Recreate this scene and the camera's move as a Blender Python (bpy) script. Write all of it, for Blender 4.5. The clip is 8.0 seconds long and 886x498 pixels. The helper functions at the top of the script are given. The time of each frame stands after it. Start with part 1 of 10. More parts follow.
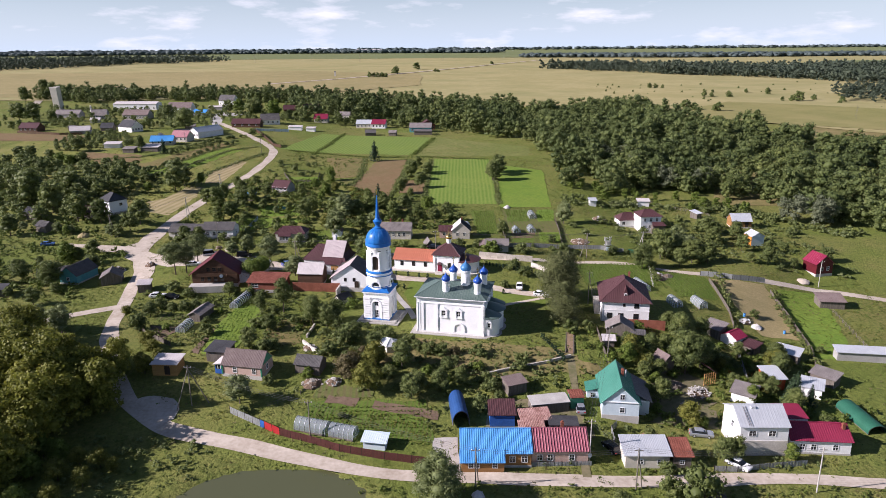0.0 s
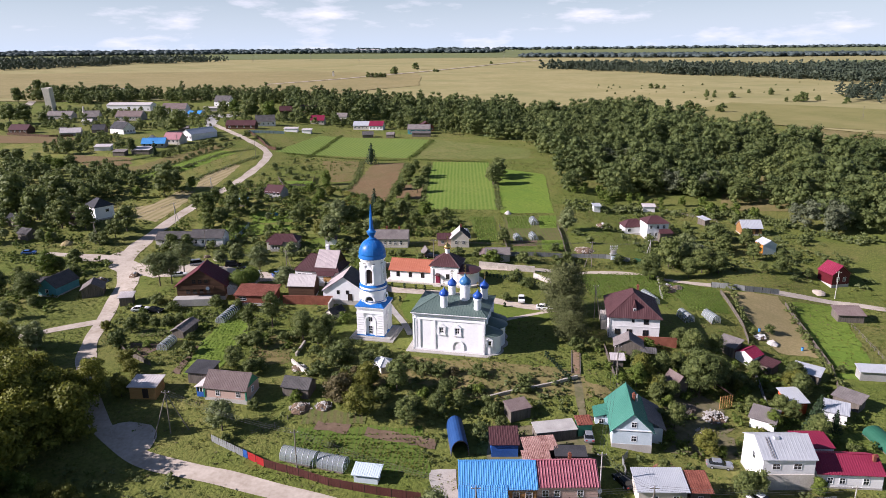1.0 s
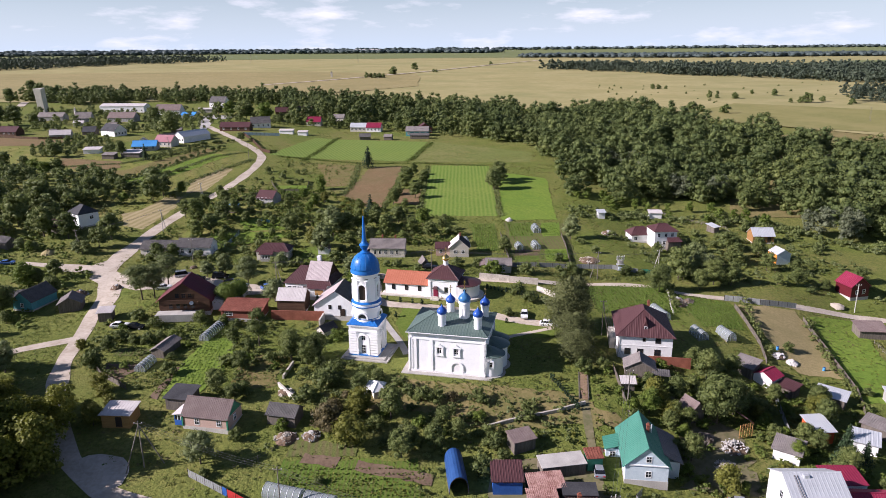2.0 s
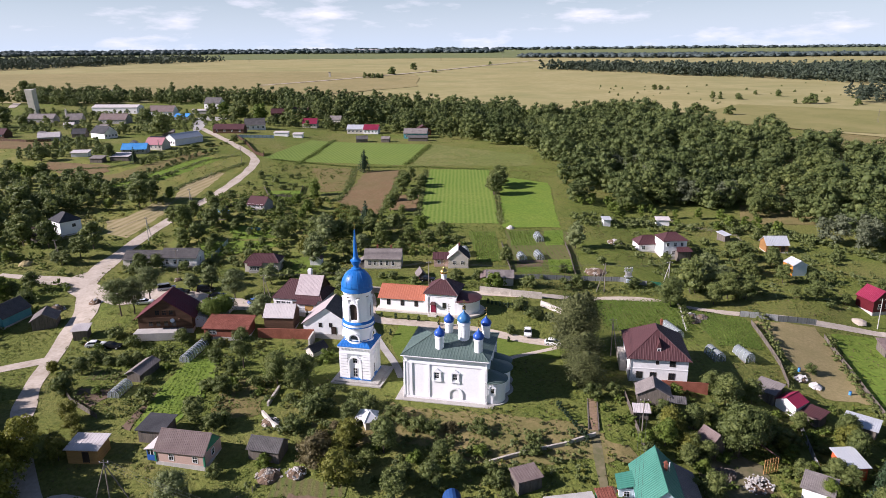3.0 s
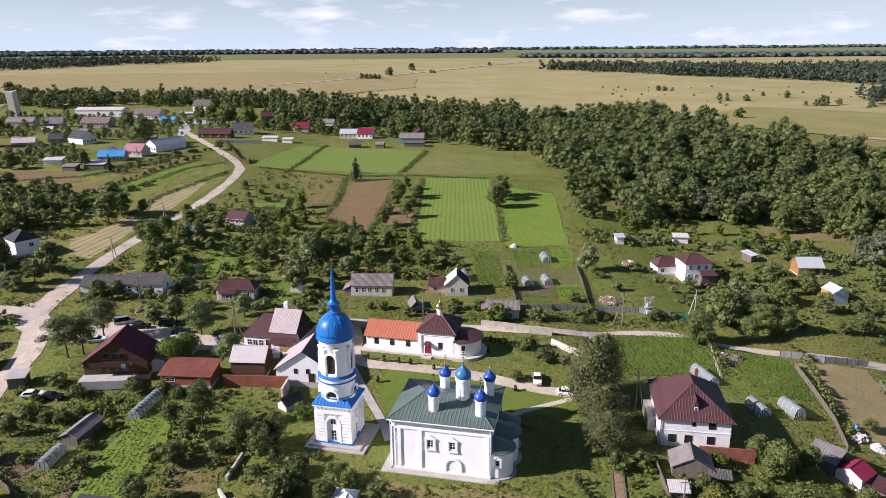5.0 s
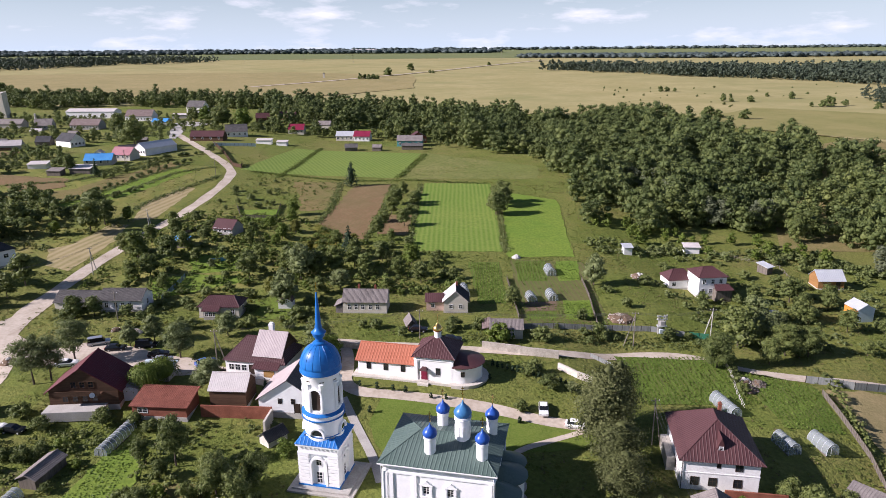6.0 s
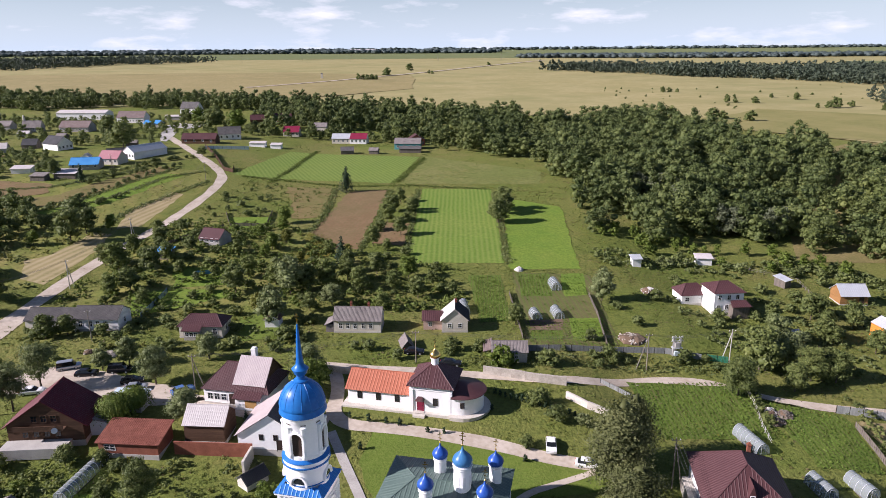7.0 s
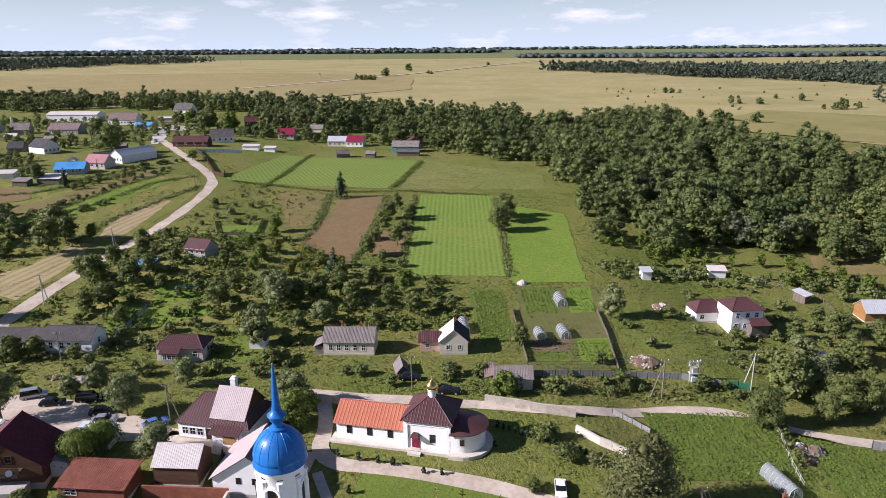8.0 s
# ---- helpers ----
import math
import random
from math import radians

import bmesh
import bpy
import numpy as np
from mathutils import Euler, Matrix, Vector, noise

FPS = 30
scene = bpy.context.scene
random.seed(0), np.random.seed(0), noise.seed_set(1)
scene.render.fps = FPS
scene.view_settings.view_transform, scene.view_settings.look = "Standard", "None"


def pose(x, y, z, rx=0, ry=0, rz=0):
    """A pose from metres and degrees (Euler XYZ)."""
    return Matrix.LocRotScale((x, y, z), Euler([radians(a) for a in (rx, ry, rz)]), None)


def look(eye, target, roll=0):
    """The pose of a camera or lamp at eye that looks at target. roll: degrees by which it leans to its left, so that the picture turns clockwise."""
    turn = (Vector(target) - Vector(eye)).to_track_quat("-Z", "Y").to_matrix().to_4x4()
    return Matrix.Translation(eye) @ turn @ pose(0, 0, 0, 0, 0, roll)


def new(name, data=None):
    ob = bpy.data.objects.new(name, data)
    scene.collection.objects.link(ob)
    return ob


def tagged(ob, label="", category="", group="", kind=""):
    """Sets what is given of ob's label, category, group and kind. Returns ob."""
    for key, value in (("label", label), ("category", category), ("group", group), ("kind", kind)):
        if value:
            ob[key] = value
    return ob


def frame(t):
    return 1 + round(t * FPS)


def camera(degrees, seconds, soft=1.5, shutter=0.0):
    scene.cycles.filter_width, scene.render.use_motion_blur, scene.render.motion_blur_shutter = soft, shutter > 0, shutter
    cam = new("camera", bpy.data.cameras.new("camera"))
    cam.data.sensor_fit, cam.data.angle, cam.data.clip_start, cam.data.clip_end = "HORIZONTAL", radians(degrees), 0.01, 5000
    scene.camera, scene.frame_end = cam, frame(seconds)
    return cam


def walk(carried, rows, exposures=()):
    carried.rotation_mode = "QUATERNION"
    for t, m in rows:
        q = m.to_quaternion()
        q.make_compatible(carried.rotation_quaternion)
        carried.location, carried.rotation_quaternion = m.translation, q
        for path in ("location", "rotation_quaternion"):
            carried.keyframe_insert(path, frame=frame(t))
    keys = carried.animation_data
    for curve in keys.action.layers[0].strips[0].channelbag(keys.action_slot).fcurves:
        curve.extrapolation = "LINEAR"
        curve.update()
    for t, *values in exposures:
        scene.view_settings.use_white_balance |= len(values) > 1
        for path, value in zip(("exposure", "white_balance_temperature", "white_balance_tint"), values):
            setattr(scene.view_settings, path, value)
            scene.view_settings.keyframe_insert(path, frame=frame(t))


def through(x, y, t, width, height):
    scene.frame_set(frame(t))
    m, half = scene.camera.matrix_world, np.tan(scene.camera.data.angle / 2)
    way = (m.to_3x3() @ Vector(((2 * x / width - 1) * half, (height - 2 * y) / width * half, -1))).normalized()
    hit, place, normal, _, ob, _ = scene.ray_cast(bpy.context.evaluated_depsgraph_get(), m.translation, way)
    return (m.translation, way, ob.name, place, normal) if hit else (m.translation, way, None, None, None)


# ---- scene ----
cam = camera(65.5, 8.0, 0.85)
# seconds, eye, yaw, pitch, roll
PATH = [
    (0, (-1.185, 5.053, 66.88), 0.493, -16.520, -0.46),
    (0.5, (-1.041, 10.055, 66.88), 0.468, -16.520, -0.46),
    (1, (-0.898, 15.239, 66.88), 0.444, -16.520, -0.46),
    (2.5, (-0.467, 31.714, 66.88), 0.371, -16.520, -0.46),
    (3, (-0.324, 37.458, 66.88), 0.346, -16.520, -0.46),
    (3.5, (-0.180, 43.301, 66.88), 0.322, -16.520, -0.46),
    (4, (-0.037, 49.227, 66.88), 0.297, -16.520, -0.46),
    (4.5, (0.106, 55.219, 66.88), 0.273, -16.520, -0.46),
    (6, (0.537, 73.425, 66.88), 0.199, -16.520, -0.46),
    (6.5, (0.680, 79.516, 66.88), 0.175, -16.520, -0.46),
    (7, (0.824, 85.590, 66.88), 0.150, -16.520, -0.46),
    (7.5, (0.967, 91.631, 66.88), 0.126, -16.520, -0.46),
    (8, (1.111, 97.622, 66.88), 0.101, -16.520, -0.46),
]
walk(cam, [(t, look(eye, Vector(eye) + Vector((-math.sin(radians(yaw)), math.cos(radians(yaw)), math.tan(radians(pitch)))), roll)) for t, eye, yaw, pitch, roll in PATH], [(0, 0.77, 6200, 25), (8, 0.77, 6200, 25)])

# ---- light ----
SUN_DIR = Vector((0.984, 0.178, 0.0)) * math.cos(radians(29)) + Vector((0, 0, -math.sin(radians(29))))
sun = new("sun", bpy.data.lights.new("sun", "SUN"))
sun.data.energy, sun.data.angle, sun.data.color = 5.0, radians(0.6), (1.0, 0.95, 0.88)
sun.matrix_world = SUN_DIR.to_track_quat("-Z", "Y").to_matrix().to_4x4()
world = bpy.data.worlds.new("world")
scene.world = world
world.use_nodes = True
wn, wl = world.node_tree.nodes, world.node_tree.links
bg = wn["Background"]
sky = wn.new("ShaderNodeTexSky")
sky.sky_type, sky.sun_disc, sky.sun_elevation = "NISHITA", False, radians(29)
sky.sun_rotation = math.atan2(-SUN_DIR.x, -SUN_DIR.y)
sky.air_density, sky.dust_density, sky.ozone_density = 1.0, 0.15, 2.0
wc = wn.new("ShaderNodeTexCoord")
wm = wn.new("ShaderNodeMapping")
wm.inputs["Scale"].default_value = (2.6, 2.6, 11.0)
wl.new(wc.outputs["Generated"], wm.inputs["Vector"])
cl = wn.new("ShaderNodeTexNoise")
cl.inputs["Scale"].default_value, cl.inputs["Detail"].default_value, cl.inputs["Roughness"].default_value = 3.1, 7.0, 0.58
wl.new(wm.outputs["Vector"], cl.inputs["Vector"])
cr = wn.new("ShaderNodeValToRGB")
cr.color_ramp.elements[0].position, cr.color_ramp.elements[1].position = 0.53, 0.74
wl.new(cl.outputs["Fac"], cr.inputs["Fac"])
cm = wn.new("ShaderNodeMix")
cm.data_type = "RGBA"
cm.inputs["B"].default_value = (13.4, 13.7, 14.1, 1)
hz = wn.new("ShaderNodeSeparateXYZ")
wl.new(wc.outputs["Generated"], hz.inputs[0])
cb = wn.new("ShaderNodeMapRange")
cb.inputs["From Min"].default_value, cb.inputs["From Max"].default_value = 0.06, 0.3
cb.inputs["To Min"].default_value, cb.inputs["To Max"].default_value = 1.0, 0.12
wl.new(hz.outputs["Z"], cb.inputs["Value"])
cf = wn.new("ShaderNodeMath")
cf.operation = "MULTIPLY"
wl.new(cr.outputs["Color"], cf.inputs[0])
wl.new(cb.outputs[0], cf.inputs[1])
wl.new(cf.outputs[0], cm.inputs["Factor"])
hr = wn.new("ShaderNodeMapRange")
hr.inputs["From Min"].default_value, hr.inputs["From Max"].default_value = 0.0, 0.13
hr.inputs["To Min"].default_value, hr.inputs["To Max"].default_value = 0.85, 0.0
wl.new(hz.outputs["Z"], hr.inputs["Value"])
hm = wn.new("ShaderNodeMix")
hm.data_type = "RGBA"
hm.inputs["B"].default_value = (8.7, 11.0, 12.7, 1)
wl.new(hr.outputs[0], hm.inputs["Factor"])
wl.new(sky.outputs["Color"], hm.inputs["A"])
wl.new(hm.outputs["Result"], cm.inputs["A"])
wl.new(cm.outputs["Result"], bg.inputs["Color"])
bg.inputs["Strength"].default_value = 0.046


# ---- materials ----
def nodes_of(name):
    m = bpy.data.materials.new(name)
    m.use_nodes = True
    return m, m.node_tree.nodes, m.node_tree.links, m.node_tree.nodes["Principled BSDF"]


def mat(name, a, b, rough=0.8, coarse=0.35, grain=5.0, bump=0.3, metal=0.0, depth=0.02, streak=(1, 1, 1), low=0.3, high=0.7, spec=0.3):
    """A worn surface: two colours mixed by a coarse and a fine noise, with relief."""
    m, n, l, p = nodes_of(name)
    tc = n.new("ShaderNodeTexCoord")
    oi = n.new("ShaderNodeObjectInfo")
    ad = n.new("ShaderNodeVectorMath")
    ad.operation = "MULTIPLY_ADD"
    ad.inputs[1].default_value = streak
    sc = n.new("ShaderNodeMath")
    sc.operation = "MULTIPLY"
    sc.inputs[1].default_value = 37.0
    l.new(oi.outputs["Random"], sc.inputs[0])
    l.new(tc.outputs["Object"], ad.inputs[0])
    l.new(sc.outputs[0], ad.inputs[2])
    n1, n2 = n.new("ShaderNodeTexNoise"), n.new("ShaderNodeTexNoise")
    n1.inputs["Scale"].default_value, n1.inputs["Detail"].default_value = coarse, 4
    n2.inputs["Scale"].default_value, n2.inputs["Detail"].default_value = grain, 5
    for k in (n1, n2):
        l.new(ad.outputs[0], k.inputs["Vector"])
    mx = n.new("ShaderNodeMath")
    mx.operation = "MULTIPLY_ADD"
    mx.inputs[1].default_value = 0.45
    l.new(n2.outputs["Fac"], mx.inputs[0])
    half = n.new("ShaderNodeMath")
    half.operation = "MULTIPLY"
    half.inputs[1].default_value = 0.55
    l.new(n1.outputs["Fac"], half.inputs[0])
    l.new(half.outputs[0], mx.inputs[2])
    rp = n.new("ShaderNodeValToRGB")
    rp.color_ramp.elements[0].position, rp.color_ramp.elements[1].position = low, high
    rp.color_ramp.elements[0].color, rp.color_ramp.elements[1].color = (*a, 1), (*b, 1)
    l.new(mx.outputs[0], rp.inputs["Fac"])
    l.new(rp.outputs["Color"], p.inputs["Base Color"])
    bp = n.new("ShaderNodeBump")
    bp.inputs["Strength"].default_value, bp.inputs["Distance"].default_value = bump, depth
    l.new(n2.outputs["Fac"], bp.inputs["Height"])
    l.new(bp.outputs["Normal"], p.inputs["Normal"])
    p.inputs["Roughness"].default_value, p.inputs["Metallic"].default_value = rough, metal
    p.inputs["Specular IOR Level"].default_value = spec
    return m


def leaf_mat(name, dark, mid, light, through=0.3):
    """Leaves: the colour differs from clump to clump and from plant to plant; some light comes through."""
    m, n, l, p = nodes_of(name)
    gi, oi = n.new("ShaderNodeNewGeometry"), n.new("ShaderNodeObjectInfo")
    ad = n.new("ShaderNodeMath")
    ad.operation = "MULTIPLY_ADD"
    ad.inputs[1].default_value = 0.55
    half = n.new("ShaderNodeMath")
    half.operation = "MULTIPLY"
    half.inputs[1].default_value = 0.28
    l.new(oi.outputs["Random"], half.inputs[0])
    l.new(gi.outputs["Random Per Island"], ad.inputs[0])
    l.new(half.outputs[0], ad.inputs[2])
    rp = n.new("ShaderNodeValToRGB")
    e = rp.color_ramp.elements
    e[0].color, e[1].color = (*dark, 1), (*light, 1)
    e.new(0.5).color = (*mid, 1)
    tc, nz, pt = n.new("ShaderNodeTexCoord"), n.new("ShaderNodeTexNoise"), n.new("ShaderNodeMath")
    nz.inputs["Scale"].default_value, nz.inputs["Detail"].default_value = 0.16, 1.5
    l.new(tc.outputs["Object"], nz.inputs["Vector"])
    pt.operation = "MULTIPLY_ADD"
    pt.inputs[1].default_value = 0.9
    l.new(nz.outputs["Fac"], pt.inputs[0])
    l.new(ad.outputs[0], pt.inputs[2])
    sh = n.new("ShaderNodeMath")
    sh.operation = "SUBTRACT"
    sh.inputs[1].default_value = 0.36
    l.new(pt.outputs[0], sh.inputs[0])
    l.new(sh.outputs[0], rp.inputs["Fac"])
    l.new(rp.outputs["Color"], p.inputs["Base Color"])
    p.inputs["Roughness"].default_value, p.inputs["Specular IOR Level"].default_value = 0.6, 0.25
    tr, ms, out = n.new("ShaderNodeBsdfTranslucent"), n.new("ShaderNodeMixShader"), n["Material Output"]
    l.new(rp.outputs["Color"], tr.inputs["Color"])
    ms.inputs["Fac"].default_value = through
    l.new(p.outputs[0], ms.inputs[1])
    l.new(tr.outputs[0], ms.inputs[2])
    l.new(ms.outputs[0], out.inputs["Surface"])
    return m


def land_mat(name, cols, scales=(0.012, 0.09, 0.9), bump=0.6, depth=0.25, rows=None):
    """Ground cover: four colours blended by noises of three sizes; rows: (degrees, spacing, share) of sown lines."""
    m, n, l, p = nodes_of(name)
    tc = n.new("ShaderNodeTexCoord")
    ns = []
    for s in scales:
        k = n.new("ShaderNodeTexNoise")
        k.inputs["Scale"].default_value, k.inputs["Detail"].default_value, k.inputs["Roughness"].default_value = s, 6, 0.62
        l.new(tc.outputs["Object"], k.inputs["Vector"])
        ns.append(k)
    out = None
    for i, k in enumerate(ns):
        rp = n.new("ShaderNodeValToRGB")
        rp.color_ramp.elements[0].position, rp.color_ramp.elements[1].position = (0.42, 0.4, 0.38)[i], (0.58, 0.6, 0.62)[i]
        l.new(k.outputs["Fac"], rp.inputs["Fac"])
        mx = n.new("ShaderNodeMix")
        mx.data_type = "RGBA"
        mx.inputs["B"].default_value = (*cols[i + 1], 1)
        if out is None:
            mx.inputs["A"].default_value = (*cols[0], 1)
        else:
            l.new(out, mx.inputs["A"])
        h = n.new("ShaderNodeMath")
        h.operation = "MULTIPLY"
        h.inputs[1].default_value = (0.8, 0.72, 0.58)[i]
        l.new(rp.outputs["Color"], h.inputs[0])
        l.new(h.outputs[0], mx.inputs["Factor"])
        out = mx.outputs["Result"]
    if rows:
        mp = n.new("ShaderNodeMapping")
        mp.inputs["Rotation"].default_value = (0, 0, radians(rows[0]))
        l.new(tc.outputs["Object"], mp.inputs["Vector"])
        wv = n.new("ShaderNodeTexWave")
        wv.bands_direction = "X"
        wv.inputs["Scale"].default_value = 0.314 / rows[1]
        wv.inputs["Distortion"].default_value, wv.inputs["Detail Scale"].default_value, wv.inputs["Detail"].default_value = 1.8, 0.5, 3
        l.new(mp.outputs["Vector"], wv.inputs["Vector"])
        mx = n.new("ShaderNodeMix")
        mx.data_type = "RGBA"
        mx.inputs["B"].default_value = (*cols[4], 1)
        h = n.new("ShaderNodeMath")
        h.operation = "MULTIPLY"
        h.inputs[1].default_value = rows[2] * 2.0
        l.new(wv.outputs["Fac"], h.inputs[0])
        worn = n.new("ShaderNodeMath")
        worn.operation, worn.use_clamp = "MULTIPLY", True
        l.new(h.outputs[0], worn.inputs[0])
        l.new(ns[1].outputs["Fac"], worn.inputs[1])
        l.new(worn.outputs[0], mx.inputs["Factor"])
        l.new(out, mx.inputs["A"])
        out = mx.outputs["Result"]
    l.new(out, p.inputs["Base Color"])
    bp = n.new("ShaderNodeBump")
    bp.inputs["Strength"].default_value, bp.inputs["Distance"].default_value = bump, depth
    l.new(ns[2].outputs["Fac"], bp.inputs["Height"])
    l.new(bp.outputs["Normal"], p.inputs["Normal"])
    p.inputs["Roughness"].default_value, p.inputs["Specular IOR Level"].default_value = 0.95, 0.1
    return m


def glass_mat(name, tint, rough=0.05):
    m, n, l, p = nodes_of(name)
    p.inputs["Base Color"].default_value = (*tint, 1)
    p.inputs["Roughness"].default_value, p.inputs["Specular IOR Level"].default_value = rough, 0.6
    return m


def film_mat(name, tint, rough, share):
    """Clear plastic sheet: part of the light goes straight through."""
    m, n, l, p = nodes_of(name)
    p.inputs["Base Color"].default_value = (*tint, 1)
    p.inputs["Roughness"].default_value, p.inputs["Specular IOR Level"].default_value = rough, 0.5
    tr, ms = n.new("ShaderNodeBsdfTransparent"), n.new("ShaderNodeMixShader")
    tr.inputs["Color"].default_value = (0.95, 0.97, 0.96, 1)
    ms.inputs["Fac"].default_value = share
    l.new(p.outputs[0], ms.inputs[1])
    l.new(tr.outputs[0], ms.inputs[2])
    l.new(ms.outputs[0], n["Material Output"].inputs["Surface"])
    return m


WHITE = mat("white_limewash", (0.8, 0.8, 0.8), (0.9, 0.9, 0.89), 0.85, 0.5, 3.0, 0.25)
WHITE2 = mat("white_plaster", (0.68, 0.67, 0.66), (0.84, 0.83, 0.82), 0.85, 0.5, 4.0, 0.25)
CREAM = mat("cream_plaster", (0.42, 0.39, 0.33), (0.62, 0.58, 0.5), 0.85)
GREYWALL = mat("grey_plaster", (0.24, 0.23, 0.22), (0.42, 0.41, 0.38), 0.9)
PINKWALL = mat("pink_plaster", (0.4, 0.27, 0.22), (0.55, 0.4, 0.34), 0.9)
PALEBLUE = mat("pale_blue_siding", (0.45, 0.55, 0.6), (0.62, 0.7, 0.74), 0.7)
TEALWALL = mat("teal_painted_boards", (0.05, 0.22, 0.24), (0.12, 0.36, 0.38), 0.7)
BRICK = mat("red_brick", (0.16, 0.05, 0.03), (0.3, 0.11, 0.07), 0.9, 0.8, 9.0, 0.5)
LOGS = mat("dark_timber", (0.05, 0.025, 0.014), (0.13, 0.07, 0.04), 0.8, 0.6, 6.0, 0.6, streak=(0.3, 0.3, 6))
OLDWOOD = mat("weathered_boards", (0.07, 0.06, 0.05), (0.21, 0.18, 0.15), 0.9, 0.8, 5.0, 0.6, streak=(4, 4, 0.4))
TANWOOD = mat("yellow_boards", (0.28, 0.15, 0.05), (0.45, 0.27, 0.1), 0.75, 0.6, 5.0, 0.5, streak=(0.4, 0.4, 5))
ORANGEWOOD = mat("orange_boards", (0.42, 0.15, 0.02), (0.62, 0.27, 0.05), 0.7, 0.6, 5.0, 0.4, streak=(0.4, 0.4, 5))
OCHRE = mat("ochre_boards", (0.2, 0.1, 0.035), (0.36, 0.19, 0.07), 0.75, 0.6, 5.0, 0.5, streak=(0.4, 0.4, 5))
REDBOX = mat("vermilion_paint", (0.5, 0.06, 0.02), (0.68, 0.13, 0.04), 0.6)
BLUEROOF = mat("bright_blue_sheet", (0.04, 0.21, 0.5), (0.09, 0.33, 0.64), 0.5, 0.25, 3.0, 0.1)
BLUEDOME = mat("deep_blue_paint", (0.008, 0.1, 0.36), (0.02, 0.18, 0.5), 0.35, 0.3, 2.0, 0.12)
BLUECUP = mat("ultramarine_paint", (0.012, 0.055, 0.3), (0.035, 0.12, 0.42), 0.32, 0.4, 3.0, 0.1)
BLUEMID = mat("steel_blue_paint", (0.03, 0.12, 0.3), (0.06, 0.22, 0.42), 0.32, 0.4, 3.0, 0.1)
NAVY = mat("navy_sheet", (0.01, 0.04, 0.14), (0.03, 0.09, 0.24), 0.45)
MAROON = mat("maroon_sheet", (0.06, 0.025, 0.027), (0.1, 0.045, 0.046), 0.48, 0.25, 3.0, 0.1)
CRIMSON = mat("crimson_sheet", (0.16, 0.012, 0.035), (0.27, 0.03, 0.065), 0.45, 0.25, 3.0, 0.1)
DARKRED = mat("dark_red_sheet", (0.065, 0.006, 0.011), (0.12, 0.016, 0.022), 0.45, 0.25, 3.0, 0.1)
PINKROOF = mat("faded_pink_sheet", (0.3, 0.12, 0.14), (0.4, 0.2, 0.21), 0.5, 0.25, 3.0, 0.1)
WORNCRIMSON = mat("worn_crimson_tile", (0.17, 0.025, 0.045), (0.42, 0.17, 0.2), 0.6, 0.7, 6.0, 0.2)
RUST = mat("rusty_sheet", (0.11, 0.025, 0.015), (0.3, 0.11, 0.075), 0.75, 0.5, 4.0, 0.3, low=0.35, high=0.65)
FADEDRUST = mat("faded_rusty_sheet", (0.15, 0.055, 0.04), (0.48, 0.3, 0.26), 0.8, 0.9, 3.0, 0.4, low=0.36, high=0.62)
ORANGE = mat("orange_red_sheet", (0.36, 0.11, 0.06), (0.48, 0.18, 0.11), 0.5, 0.25, 3.0, 0.1)
GREENROOF = mat("sea_green_sheet", (0.028, 0.145, 0.105), (0.06, 0.215, 0.16), 0.45, 0.25, 3.0, 0.1)
DARKGREEN = mat("dark_green_sheet", (0.075, 0.115, 0.1), (0.12, 0.165, 0.145), 0.4, 0.3, 3.0, 0.1)
SLATE = mat("grey_wave_slate", (0.12, 0.105, 0.1), (0.27, 0.24, 0.225), 0.9, 0.6, 5.0, 0.4)
OLDSLATE = mat("dark_wave_slate", (0.055, 0.052, 0.052), (0.15, 0.14, 0.135), 0.9, 0.6, 5.0, 0.4)
BROWNSLATE = mat("brown_wave_slate", (0.12, 0.085, 0.08), (0.23, 0.18, 0.165), 0.9, 0.6, 5.0, 0.4)
ZINC = mat("zinc_sheet", (0.5, 0.52, 0.54), (0.66, 0.68, 0.7), 0.38, 0.4, 3.0, 0.12, metal=0.35)
PALESHEET = mat("pale_sheet", (0.42, 0.38, 0.37), (0.6, 0.56, 0.54), 0.6, 0.5, 3.0, 0.2)
PINKTILE = mat("pinkish_metal_tile", (0.36, 0.3, 0.3), (0.5, 0.43, 0.42), 0.42, 0.4, 3.0, 0.15)
FELT = mat("black_roofing_felt", (0.025, 0.026, 0.03), (0.07, 0.07, 0.075), 0.9)
GOLD = mat("gilded_metal", (0.8, 0.5, 0.14), (0.95, 0.68, 0.25), 0.22, 0.6, 3.0, 0.05, metal=1.0)
STONE = mat("grey_paving", (0.28, 0.26, 0.24), (0.48, 0.46, 0.42), 0.9, 0.4, 4.0, 0.4)
PALESTONE = mat("pale_limestone", (0.42, 0.38, 0.33), (0.66, 0.62, 0.55), 0.9, 0.5, 4.0, 0.5)
RUBBLE = mat("rough_limestone", (0.28, 0.25, 0.21), (0.55, 0.5, 0.44), 0.95, 0.7, 3.0, 0.8, depth=0.08)
EARTHSTEP = mat("trodden_earth", (0.17, 0.11, 0.065), (0.3, 0.21, 0.13), 0.95, 0.5, 4.0, 0.5)
CONCRETE = mat("old_concrete", (0.33, 0.31, 0.29), (0.52, 0.5, 0.46), 0.9, 0.5, 6.0, 0.3)
DIRT = mat("sandy_track", (0.34, 0.28, 0.215), (0.57, 0.5, 0.42), 0.95, 0.25, 1.3, 0.6, depth=0.06)
TRACK = mat("worn_grass_track", (0.085, 0.095, 0.033), (0.22, 0.18, 0.11), 0.95, 0.4, 1.2, 0.6, depth=0.06)
